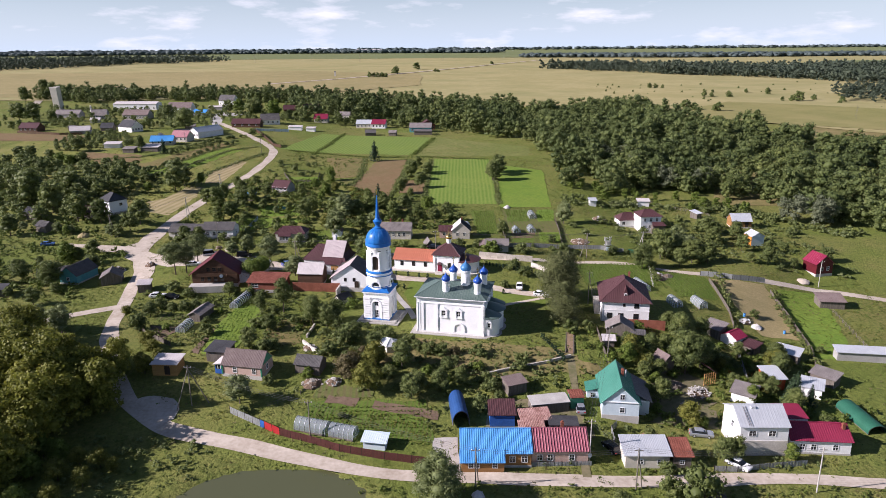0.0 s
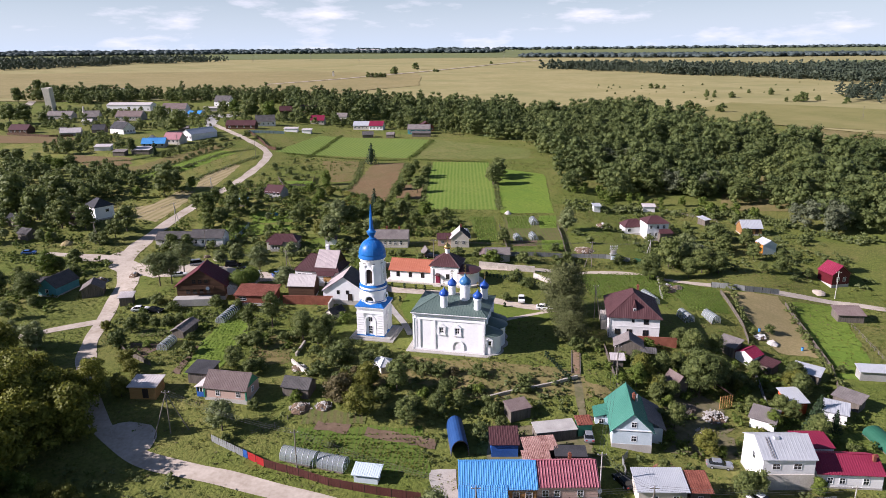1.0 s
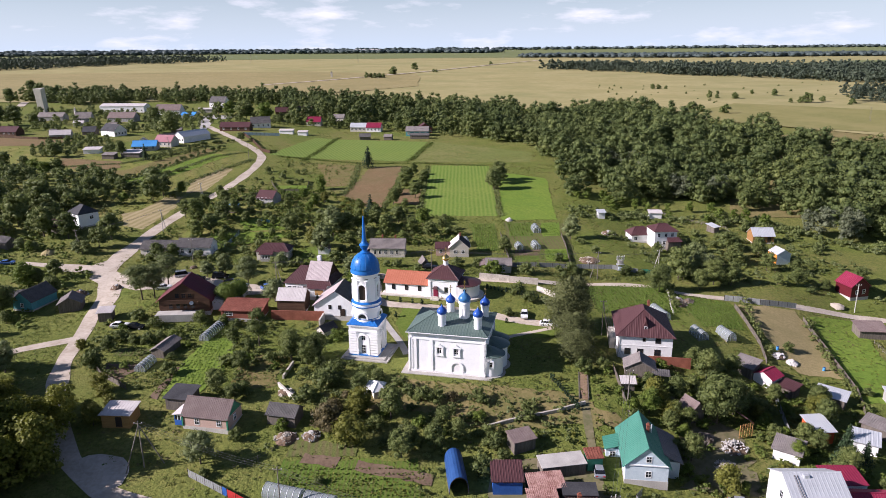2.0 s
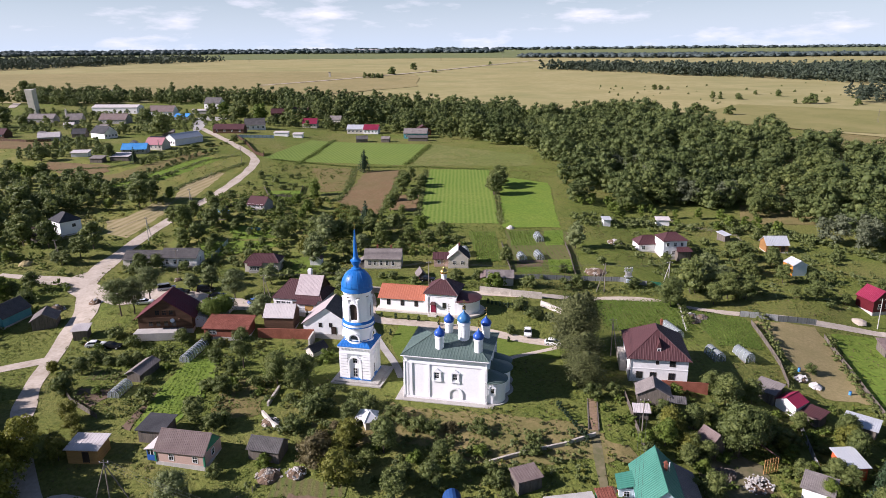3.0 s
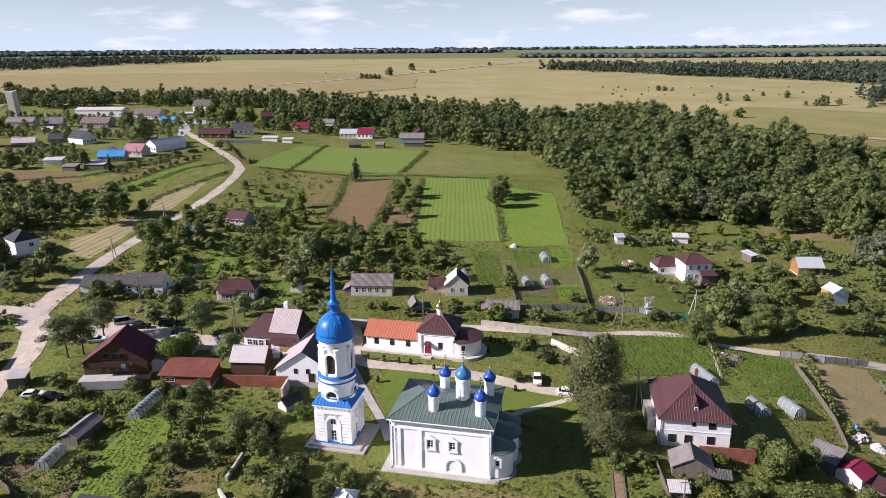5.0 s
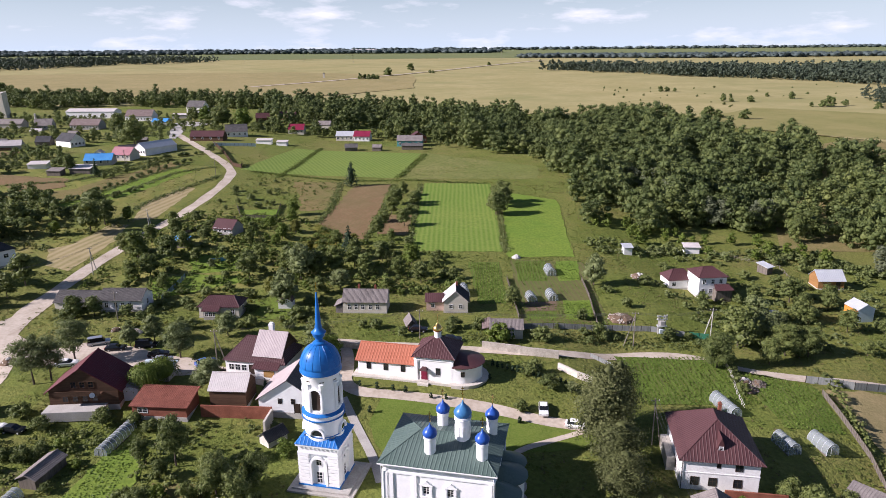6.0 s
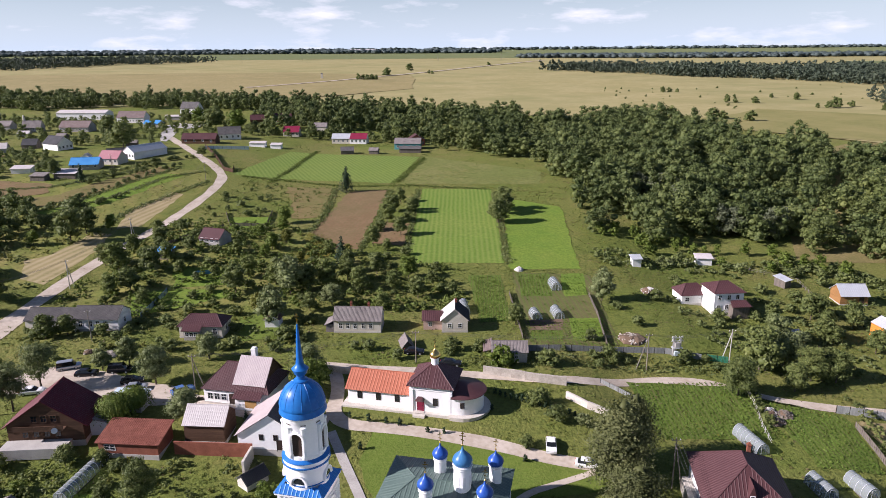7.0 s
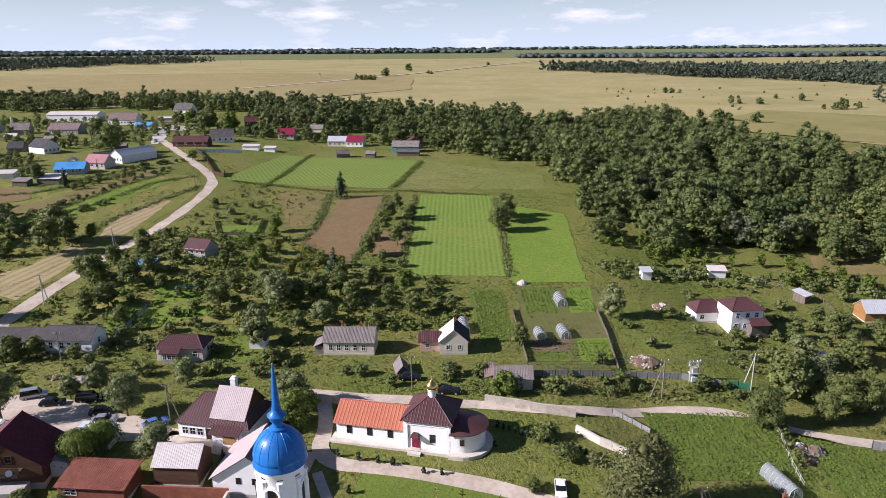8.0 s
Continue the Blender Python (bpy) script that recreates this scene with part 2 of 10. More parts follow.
SOIL = mat("bare_soil", (0.1, 0.065, 0.042), (0.2, 0.14, 0.095), 0.95, 0.3, 2.0, 0.8, depth=0.1)
FRAME = mat("white_frame_paint", (0.68, 0.68, 0.68), (0.8, 0.8, 0.8), 0.5)
DARKFRAME = mat("dark_frame_paint", (0.03, 0.02, 0.016), (0.06, 0.04, 0.03), 0.5)
BLUEGREY = mat("faded_blue_boards", (0.1, 0.17, 0.22), (0.2, 0.28, 0.33), 0.8, 0.6, 4, 0.4, streak=(3, 3, 0.4))
GREENPAINT = mat("green_paint", (0.02, 0.16, 0.1), (0.05, 0.26, 0.16), 0.55)
BLUEPAINT = mat("blue_paint", (0.02, 0.08, 0.3), (0.04, 0.14, 0.44), 0.5)
REDFENCE = mat("red_fence_sheet", (0.32, 0.015, 0.02), (0.46, 0.04, 0.04), 0.5)
BROWNFENCE = mat("brown_fence_sheet", (0.06, 0.02, 0.018), (0.11, 0.04, 0.035), 0.5)
GREYFENCE = mat("grey_board_fence", (0.16, 0.17, 0.17), (0.33, 0.34, 0.33), 0.85, 0.6, 4, 0.4, streak=(3, 3, 0.4))
BARK = mat("bark", (0.05, 0.038, 0.028), (0.14, 0.11, 0.085), 0.95, 1.0, 8.0, 0.8)
POLEWOOD = mat("grey_pole_timber", (0.14, 0.12, 0.1), (0.27, 0.24, 0.2), 0.9)
WIRE = mat("dull_wire", (0.05, 0.05, 0.05), (0.1, 0.1, 0.1), 0.5)
TYRE = mat("tyre_rubber", (0.012, 0.012, 0.012), (0.03, 0.03, 0.03), 0.8)
CARWHITE = mat("white_car_paint", (0.72, 0.72, 0.72), (0.8, 0.8, 0.8), 0.22, 0.3, 2, 0.02)
CARBLACK = mat("black_car_paint", (0.008, 0.009, 0.012), (0.016, 0.017, 0.02), 0.2, 0.3, 2, 0.02)
CARSILVER = mat("silver_car_paint", (0.36, 0.38, 0.42), (0.44, 0.46, 0.5), 0.25, 0.3, 2, 0.02, metal=0.5)
CARBLUE = mat("blue_car_paint", (0.06, 0.13, 0.32), (0.09, 0.18, 0.4), 0.22, 0.3, 2, 0.02)
GLASS = glass_mat("window_glass", (0.02, 0.025, 0.03))
CARGLASS = glass_mat("car_glass", (0.012, 0.014, 0.016))
POLY = film_mat("greenhouse_polycarbonate", (0.4, 0.44, 0.46), 0.18, 0.68)
TENTCLOTH = mat("white_tent_cloth", (0.74, 0.73, 0.71), (0.84, 0.83, 0.81), 0.8, 0.8, 3, 0.3)
GREENNET = mat("green_netting", (0.012, 0.075, 0.045), (0.025, 0.13, 0.08), 0.7)
SHEETING = mat("white_sheeting", (0.36, 0.34, 0.32), (0.66, 0.64, 0.61), 0.7, 0.8, 3, 0.6, depth=0.1)
WATER = glass_mat("pond_water", (0.085, 0.09, 0.04), 0.12)
TURF = land_mat("rough_grass", ((0.133, 0.167, 0.034), (0.223, 0.196, 0.069), (0.17, 0.189, 0.045), (0.072, 0.095, 0.022)), (0.026, 0.15, 1.3), 1.0, 0.45)
LAWN = land_mat("lawn", ((0.11, 0.165, 0.026), (0.155, 0.19, 0.035), (0.08, 0.125, 0.02), (0.165, 0.2, 0.045)), (0.03, 0.2, 2.2))
PLAIN = land_mat("ripe_grassland", ((0.33, 0.285, 0.13), (0.24, 0.235, 0.1), (0.4, 0.34, 0.17), (0.25, 0.23, 0.095)), (0.0035, 0.015, 0.12))
GREENPLAIN = land_mat("green_farmland", ((0.165, 0.19, 0.085), (0.21, 0.21, 0.095), (0.15, 0.18, 0.075), (0.13, 0.155, 0.065)), (0.003, 0.012, 0.1))
SCRUBLAND = land_mat("dry_scrub", ((0.22, 0.18, 0.075), (0.16, 0.15, 0.055), (0.28, 0.21, 0.1), (0.12, 0.12, 0.04)), (0.02, 0.12, 1.5))
MOWN = land_mat("mown_field", ((0.138, 0.222, 0.034), (0.18, 0.24, 0.048), (0.108, 0.186, 0.026), (0.09, 0.15, 0.024), (0.312, 0.336, 0.108)), rows=(1, 1.7, 0.24))
MOWN2 = land_mat("cut_hayfield", ((0.132, 0.204, 0.036), (0.174, 0.222, 0.048), (0.12, 0.18, 0.036), (0.096, 0.15, 0.029), (0.264, 0.312, 0.096)), rows=(-24, 2.0, 0.26))
BRIGHT = land_mat("fresh_aftermath", ((0.136, 0.218, 0.033), (0.189, 0.242, 0.045), (0.165, 0.236, 0.035), (0.083, 0.142, 0.021)), (0.04, 0.2, 1.1))
OLIVE = land_mat("olive_pasture", ((0.21, 0.2, 0.07), (0.27, 0.235, 0.1), (0.165, 0.17, 0.055), (0.24, 0.22, 0.085)), (0.006, 0.03, 0.3))
MEADOW = land_mat("unmown_meadow", ((0.182, 0.187, 0.046), (0.253, 0.209, 0.083), (0.11, 0.143, 0.031), (0.242, 0.226, 0.066), (0.132, 0.165, 0.039)), (0.03, 0.14, 0.8), 0.9, 0.4, rows=(-22, 9.0, 0.45))
GOLDEN = land_mat("ripe_brownish_field", ((0.3, 0.25, 0.115), (0.24, 0.21, 0.095), (0.34, 0.28, 0.135), (0.22, 0.19, 0.08)), (0.004, 0.02, 0.15))
FALLOW = land_mat("brown_fallow", ((0.215, 0.13, 0.072), (0.165, 0.135, 0.06), (0.25, 0.155, 0.09), (0.125, 0.105, 0.048), (0.15, 0.14, 0.055)), (0.05, 0.2, 1.0), rows=(8, 1.5, 0.25))
STRAW = land_mat("raked_hay", ((0.26, 0.21, 0.1), (0.2, 0.19, 0.08), (0.3, 0.24, 0.12), (0.34, 0.28, 0.14), (0.4, 0.33, 0.19)), rows=(12, 2.6, 0.7))
ROUGHPASTURE = land_mat("rough_pasture", ((0.172, 0.196, 0.057), (0.23, 0.213, 0.081), (0.138, 0.172, 0.041), (0.098, 0.115, 0.034)), (0.03, 0.12, 0.7))
DRYPLOT = land_mat("mown_dry_plot", ((0.3, 0.24, 0.12), (0.25, 0.21, 0.1), (0.34, 0.265, 0.14), (0.2, 0.175, 0.075)), (0.05, 0.2, 1.6))
DRYFALLOW = land_mat("dry_weedy_ground", ((0.2, 0.15, 0.065), (0.15, 0.15, 0.05), (0.23, 0.165, 0.08), (0.11, 0.12, 0.035)), (0.035, 0.16, 1.4))
YELLOWGRASS = land_mat("yellow_weeds", ((0.22, 0.19, 0.035), (0.17, 0.175, 0.035), (0.26, 0.21, 0.05), (0.12, 0.13, 0.03)), (0.05, 0.2, 1.6))
CROP = land_mat("leafy_crop", ((0.08, 0.145, 0.02), (0.105, 0.165, 0.025), (0.055, 0.1, 0.015), (0.135, 0.195, 0.034), (0.13, 0.1, 0.05)), (0.05, 0.3, 2.5), rows=(4, 0.8, 0.4))
BEDS = land_mat("vegetable_beds", ((0.1, 0.13, 0.032), (0.14, 0.13, 0.055), (0.07, 0.12, 0.02), (0.15, 0.17, 0.05), (0.13, 0.095, 0.055)), (0.06, 0.3, 2.5), rows=(-4, 1.3, 0.6))
LEAF = leaf_mat("broad_leaves", (0.057, 0.078, 0.023), (0.121, 0.152, 0.043), (0.213, 0.239, 0.071), 0.3)
LEAFY = leaf_mat("yellowing_leaves", (0.085, 0.095, 0.016), (0.155, 0.162, 0.028), (0.225, 0.22, 0.045), 0.28)
CROPLEAF = leaf_mat("potato_leaves", (0.085, 0.14, 0.018), (0.13, 0.19, 0.03), (0.185, 0.245, 0.05), 0.32)
WEED = leaf_mat("weed_leaves", (0.077, 0.11, 0.02), (0.116, 0.156, 0.03), (0.165, 0.204, 0.046), 0.3)
TOPLEAF = leaf_mat("sunlit_ash_leaves", (0.075, 0.09, 0.013), (0.18, 0.19, 0.028), (0.285, 0.28, 0.05), 0.3)
SILVER = leaf_mat("silver_leaves", (0.075, 0.09, 0.048), (0.125, 0.145, 0.08), (0.18, 0.2, 0.12), 0.25)
WOODLIGHT = leaf_mat("light_wood_leaves", (0.077, 0.105, 0.033), (0.134, 0.167, 0.051), (0.2, 0.229, 0.073), 0.3)
BIRCH = leaf_mat("birch_leaves", (0.06, 0.072, 0.024), (0.12, 0.134, 0.048), (0.192, 0.204, 0.079))
LIGHTLEAF = leaf_mat("light_garden_leaves", (0.085, 0.115, 0.03), (0.15, 0.185, 0.05), (0.215, 0.245, 0.07), 0.34)
LEAFG = leaf_mat("silver_willow_leaves", (0.091, 0.115, 0.041), (0.169, 0.202, 0.075), (0.247, 0.281, 0.127))
LEAFB = leaf_mat("bright_leaves", (0.065, 0.103, 0.014), (0.124, 0.173, 0.027), (0.194, 0.235, 0.045), 0.3)
LEAFD = leaf_mat("wood_leaves", (0.052, 0.077, 0.024), (0.104, 0.137, 0.042), (0.178, 0.207, 0.064), 0.32)
NEEDLE = leaf_mat("spruce_needles", (0.014, 0.03, 0.014), (0.026, 0.05, 0.02), (0.045, 0.075, 0.028), 0.1)
DRYLEAF = leaf_mat("dry_stems", (0.075, 0.065, 0.03), (0.125, 0.105, 0.045), (0.18, 0.15, 0.07))
# Horizon forest: distance haze painted into the leaf colour, paler and bluer.
HAZEDLEAF = leaf_mat("haze_tinted_forest", (0.066, 0.092, 0.09), (0.085, 0.112, 0.108), (0.105, 0.135, 0.128), 0.2)
# Woods on the plain: a milder haze tint mixed into the leaf greens.
FARLEAF = leaf_mat("haze_tinted_wood_leaves", (0.044, 0.062, 0.042), (0.066, 0.088, 0.056), (0.098, 0.12, 0.074), 0.2)


# ---- shapes ----
class Shape:
    """Vertices and faces gathered for one mesh."""

    def __init__(self):
        self.v, self.f, self.ribs = [], [], None

    def poly(self, *pts):
        k = len(self.v)
        self.v += [tuple(q) for q in pts]
        self.f.append(tuple(range(k, k + len(pts))))
        return self

    def hull(self, low, high):
        """A solid between two rings of equal length, low wound anticlockwise from above."""
        k, c = len(self.v), len(low)
        self.v += [tuple(q) for q in low] + [tuple(q) for q in high]
        self.f.append(tuple(k + i for i in reversed(range(c))))
        self.f.append(tuple(k + c + i for i in range(c)))
        for i in range(c):
            j = (i + 1) % c
            self.f.append((k + i, k + j, k + c + j, k + c + i))
        return self

    def box(self, x0, x1, y0, y1, z0, z1):
        return self.hull([(x0, y0, z0), (x1, y0, z0), (x1, y1, z0), (x0, y1, z0)], [(x0, y0, z1), (x1, y0, z1), (x1, y1, z1), (x0, y1, z1)])

    def ring(self, x, y, z, r, n=16, turn=0.0, sy=1.0):
        return [(x + r * math.cos(turn + math.tau * i / n), y + sy * r * math.sin(turn + math.tau * i / n), z) for i in range(n)]

    def lathe(self, x, y, profile, n=24, turn=0.0):
        """A turned solid: profile of (radius, height) from below."""
        k = len(self.v)
        for r, z in profile:
            self.v += self.ring(x, y, z, max(r, 0.002), n, turn)
        self.f.append(tuple(k + i for i in reversed(range(n))))
        for j in range(len(profile) - 1):
            for i in range(n):
                a, b = k + j * n + i, k + j * n + (i + 1) % n
                self.f.append((a, b, b + n, a + n))
        self.f.append(tuple(k + (len(profile) - 1) * n + i for i in range(n)))
        return self

    def rod(self, a, b, r, n=5, r2=None):
        a, b = Vector(a), Vector(b)
        q = (b - a).to_track_quat("Z", "Y").to_matrix()
        turn = [q @ Vector((math.cos(math.tau * i / n), math.sin(math.tau * i / n), 0)) for i in range(n)]
        return self.hull([a + r * t for t in turn], [b + (r if r2 is None else r2) * t for t in turn])

    def slope(self, pts, thick=0.1, rib=0.0, ribh=0.045):
        """A roof slab: pts anticlockwise from above, the first two along the eave; ribs run up it."""
        p = [Vector(q) for q in pts]
        u = (p[1] - p[0]).normalized()
        nrm = u.cross(p[2] - p[1]).normalized()
        w = nrm.cross(u)
        self.hull([q - nrm * thick for q in p], p)
        if rib:
            flat = [((q - p[0]).dot(u), (q - p[0]).dot(w)) for q in p]
            lo, hi = min(a for a, b in flat), max(a for a, b in flat)
            count = max(1, int((hi - lo) / rib))
            for i in range(count):
                s = lo + (hi - lo) * (i + 0.5) / count
                cuts = []
                for (a, b), (c, d) in zip(flat, flat[1:] + flat[:1]):
                    if (a - s) * (c - s) < 0:
                        cuts.append(b + (d - b) * (s - a) / (c - a))
                if len(cuts) >= 2 and max(cuts) - min(cuts) > 0.3:
                    a, b, g = p[0] + u * s + w * min(cuts), p[0] + u * s + w * max(cuts), rib * 0.2
                    self.ribs = self.ribs or Shape()
                    k = len(self.ribs.v)
                    self.ribs.v += [tuple(q) for q in (a - u * g, a + u * g, a + nrm * ribh, b - u * g, b + u * g, b + nrm * ribh)]
                    self.ribs.f += [(k, k + 2, k + 5, k + 3), (k + 2, k + 1, k + 4, k + 5), (k, k + 1, k + 2)]
        return self

    def mesh(self, name, material, smooth=False):
        me = bpy.data.meshes.new(name)
        me.from_pydata(self.v, [], self.f)
        me.materials.append(material)
        if smooth:
            me.polygons.foreach_set("use_smooth", [True] * len(me.polygons))
            me.set_sharp_from_angle(angle=radians(40))
        return me


def part(name, shape, material, parent, label="", smooth=False):
    ob = new(name, shape if isinstance(shape, bpy.types.Mesh) else shape.mesh(name, material, smooth))
    ob.parent = parent
    if isinstance(shape, Shape) and shape.ribs:
        seams = new("seams", shape.ribs.mesh("seams", material))
        seams.parent = ob
        tagged(seams, "", "", "", "stuff")
    return tagged(ob, label)


def ease(a, b, v):
    t = min(1.0, max(0.0, (v - a) / (b - a)))
    return t * t * (3 - 2 * t)


def land(x, y):
    """Height of the ground: the village terrace, the slanting drop to the pond and the lower yards, the rise to the plain."""
    d = y - min(80.0, max(0.0, x - 30))
    z = -5.0 * (1 - ease(112, 152, d)) + 9.0 * ease(235, 460, y) + 0.0062 * max(0.0, y - 460)
    z += -1.2 * ease(90, 150, x) * (1 - ease(300, 520, y)) + 4.0 * ease(60, 140, -x) * ease(190, 290, y) * (1 - ease(600, 1200, y))
    z += 2.2 * math.exp(-((x + 72) / 26) ** 2 - ((y - 296) / 24) ** 2)
    far = ease(216, 230, y)
    side = (1 - ease(24, 40, x)) * (1 - far) + (1 - ease(50, 75, x)) * far
    z += 2.4 * ease(181, 199, y) * (1 - ease(300, 430, y)) * side * (1 - 0.8 * ease(78, 104, -x))
    return z - 2.4 * (1 - ease(0.8, 1.12, math.hypot((x + 31) / 15.3, (y - 101) / 9.8)))


BLOCKED = []  # places taken by buildings and roads: x, y, half sizes, turn


def free(x, y, pad=0.0):
    for bx, by, hw, hd, a in BLOCKED:
        dx, dy = x - bx, y - by
        if abs(dx) + abs(dy) < 60:
            c, s = math.cos(a), math.sin(a)
            if abs(dx * c + dy * s) < hw + pad and abs(dy * c - dx * s) < hd + pad:
                return False
    return True


def thing(name, x, y, ang, label, category, group="", z=None, kind=""):
    ob = new(name)
    ob.empty_display_size = 0.5
    ob.matrix_world = pose(x, y, land(x, y) if z is None else z, 0, 0, ang)
    return tagged(ob, label, category, group, kind)


# ---- ground ----
def sheet(name, outline, material, lift, step, label="", category="", ragged=0.0, kind="structure"):
    """A patch draped over the ground inside an outline (anticlockwise or not), cut into cells of about step."""
    bm = bmesh.new()
    rng = random.Random(len(outline) * 7 + int(outline[0][0]))
    edge = []
    for (x0, y0), (x1, y1) in zip(outline, outline[1:] + outline[:1]):
        c = max(1, int(math.hypot(x1 - x0, y1 - y0) / step))
        for i in range(c):
            k = i / c
            edge.append((x0 + (x1 - x0) * k + rng.uniform(-ragged, ragged), y0 + (y1 - y0) * k + rng.uniform(-ragged, ragged)))
    bm.faces.new([bm.verts.new((x, y, 0)) for x, y in edge])
    xs, ys = [p[0] for p in edge], [p[1] for p in edge]
    for lo, hi, axis in ((min(xs), max(xs), 0), (min(ys), max(ys), 1)):
        c = int((hi - lo) / step)
        for i in range(1, c):
            co, no = [0, 0, 0], [0, 0, 0]
            co[axis], no[axis] = lo + (hi - lo) * i / c, 1
            bmesh.ops.bisect_plane(bm, geom=bm.verts[:] + bm.edges[:] + bm.faces[:], plane_co=co, plane_no=no)
    for v in bm.verts:
        v.co.z = land(v.co.x, v.co.y) + lift
    bm.normal_update()
    for f in bm.faces:
        if f.normal.z < 0:
            f.normal_flip()
    me = bpy.data.meshes.new(name)
    bm.to_mesh(me)
    bm.free()
    me.materials.append(material)
    return tagged(new(name, me), label, category, "", kind)


def lane(name, pts, width, material, lift, label, category="road", wob=0.35):
    """A road or path laid along points, smoothed, with uneven edges."""
    path = [Vector((x, y, 0)) for x, y in pts]
    for _ in range(3):
        path = [path[0]] + [q for a, b in zip(path, path[1:]) for q in (a.lerp(b, 0.25), a.lerp(b, 0.75))] + [path[-1]]
    dense = []
    for a, b in zip(path, path[1:]):
        c = max(1, int((b - a).length / 2.0))
        dense += [a.lerp(b, i / c) for i in range(c)]
    dense.append(path[-1])
    sh = Shape()
    across = 4
    for i, q in enumerate(dense):
        a, b = dense[max(0, i - 1)], dense[min(len(dense) - 1, i + 1)]
        s = (b - a).normalized().cross(Vector((0, 0, 1)))
        wide = width[0] + (width[1] - width[0]) * i / len(dense) if isinstance(width, tuple) else width
        for k in range(across + 1):
            e = k / across - 0.5
            o = q + s * (e * wide + (wob * noise.noise((q.x * 0.09, q.y * 0.09, k * 5.1)) if k in (0, across) else 0))
            sh.v.append((o.x, o.y, land(o.x, o.y) + lift))
        if i:
            for k in range(across):
                r = (i - 1) * (across + 1) + k
                sh.f.append((r, r + 1, r + across + 2, r + across + 1))
        if i % 2 == 0:
            BLOCKED.append((q.x, q.y, wide / 2, wide / 2, 0.0))
    me = sh.mesh(name, material)
    if me.polygons[0].normal.z < 0:
        me.flip_normals()
    return tagged(new(name, me), label, category, "", "structure")


def spread(lo, hi, fine_lo, fine_hi, step, growth):
    vals, s, v = [fine_lo], step, fine_lo
    while vals[-1] < fine_hi:
        vals.append(vals[-1] + step)
    while vals[-1] < hi:
        s *= growth
        vals.append(vals[-1] + s)
    s = step
    while vals[0] > lo:
        s *= growth
        vals.insert(0, vals[0] - s)
    return vals


gx, gy = spread(-4200, 4200, -150, 140, 2.6, 1.16), spread(-60, 4750, 88, 470, 2.6, 1.13)
gs = Shape()
gs.v = [(x, y, land(x, y)) for y in gy for x in gx]
gs.f = [(j * len(gx) + i, j * len(gx) + i + 1, (j + 1) * len(gx) + i + 1, (j + 1) * len(gx) + i) for j in range(len(gy) - 1) for i in range(len(gx) - 1)]
gm = gs.mesh("ground", TURF, False)
gm.polygons.foreach_set("use_smooth", [True] * len(gm.polygons))
tagged(new("ground", gm), "rough green meadow grass round the village", "ground", "", "structure")

sheet("field", [(-2600, 1050), (-700, 760), (-330, 720), (-150, 760), (-40, 700), (120, 640), (200, 560), (300, 440), (420, 330), (900, 330), (2800, 900), (2800, 2300), (300, 2500), (-2600, 2500)], PLAIN, 0.5, 60, "ripe golden grassland on the open plain", "field")
sheet("field", [(-2600, 2510), (300, 2510), (1500, 2400), (2800, 2310), (3900, 4600), (-3900, 4600)], GREENPLAIN, 0.6, 120, "pale green farmland towards the horizon", "field")
sheet("field", [(-1500, 900), (-330, 770), (-150, 800), (-40, 1000), (-60, 1350), (-300, 1500), (-1400, 1450)], GOLDEN, 0.9, 60, "brownish ripe field on the plain", "field", 8.0)
lane("road", [(-260, 1020), (-160, 1200), (-60, 1400), (30, 1600), (140, 1860), (300, 2200)], 9, DIRT, 1.4, "pale dirt road across the plain", "road", 1.5)
sheet("field", [(1050, 1500), (2300, 1500), (2500, 1990), (1000, 1900)], GREENPLAIN, 1.2, 80, "dark green sown field beyond the tree belt", "field")
sheet("field", [(170, 590), (235, 520), (330, 440), (425, 340), (900, 338), (1500, 520), (900, 640), (420, 590), (270, 700)], OLIVE, 0.7, 40, "olive green pasture behind the wood", "field", 6.0)
sheet("field", [(110.7, 290.2), (200, 292), (330, 330), (430, 520), (330, 560), (210, 470), (130, 340)], SCRUBLAND, 0.15, 12, "dry tufted grassland beside the wood", "field")
sheet("field", [(-262, 440), (-225, 420), (-160, 372), (-132, 405), (-112, 408), (-104, 392), (-101.6, 359.0), (-103.6, 321.1), (-109.4, 267.0), (-140, 256), (-190, 262), (-250, 330)], MEADOW, 0.06, 6, "unmown meadow with strips of tall grass", "field", 2.0)
sheet("field", [(-56.4, 326.8), (-23.2, 292.9), (-23.1, 255.5), (-58.1, 250.2), (-94.9, 259.8), (-95.1, 327.5)], MEADOW, 0.05, 5, "weedy meadow strips behind the gardens", "field", 1.5)
sheet("field", [(-8.9, 378.5), (20.8, 377.5), (18.9, 283.8), (-10.6, 284.9)], MOWN, 0.1, 3, "light green field mown in stripes", "field", 0.5)
sheet("field", [(24.6, 361.0), (46.0, 346.9), (40.6, 278.1), (19.9, 278.2)], BRIGHT, 0.1, 3, "bright green smooth grass field", "field", 0.5)
sheet("field", [(-39.4, 374.7), (-23.3, 377.2), (-26.7, 297.0), (-34.7, 298.0), (-45.2, 312.9)], FALLOW, 0.1, 3, "reddish brown fallow field", "field", 0.7)
sheet("field", [(-68.3, 383.1), (-45.5, 381.3), (-43.9, 334.2), (-54.2, 333.0), (-60.8, 356.6)], DRYFALLOW, 0.09, 3, "dry brown grass on old fallow land", "field", 1.6)
sheet("field", [(-22.6, 327.3), (-11.6, 325.5), (-12.8, 300.6), (-22.8, 303.5)], FALLOW, 0.1, 3, "narrow brown fallow plot", "field", 0.6)
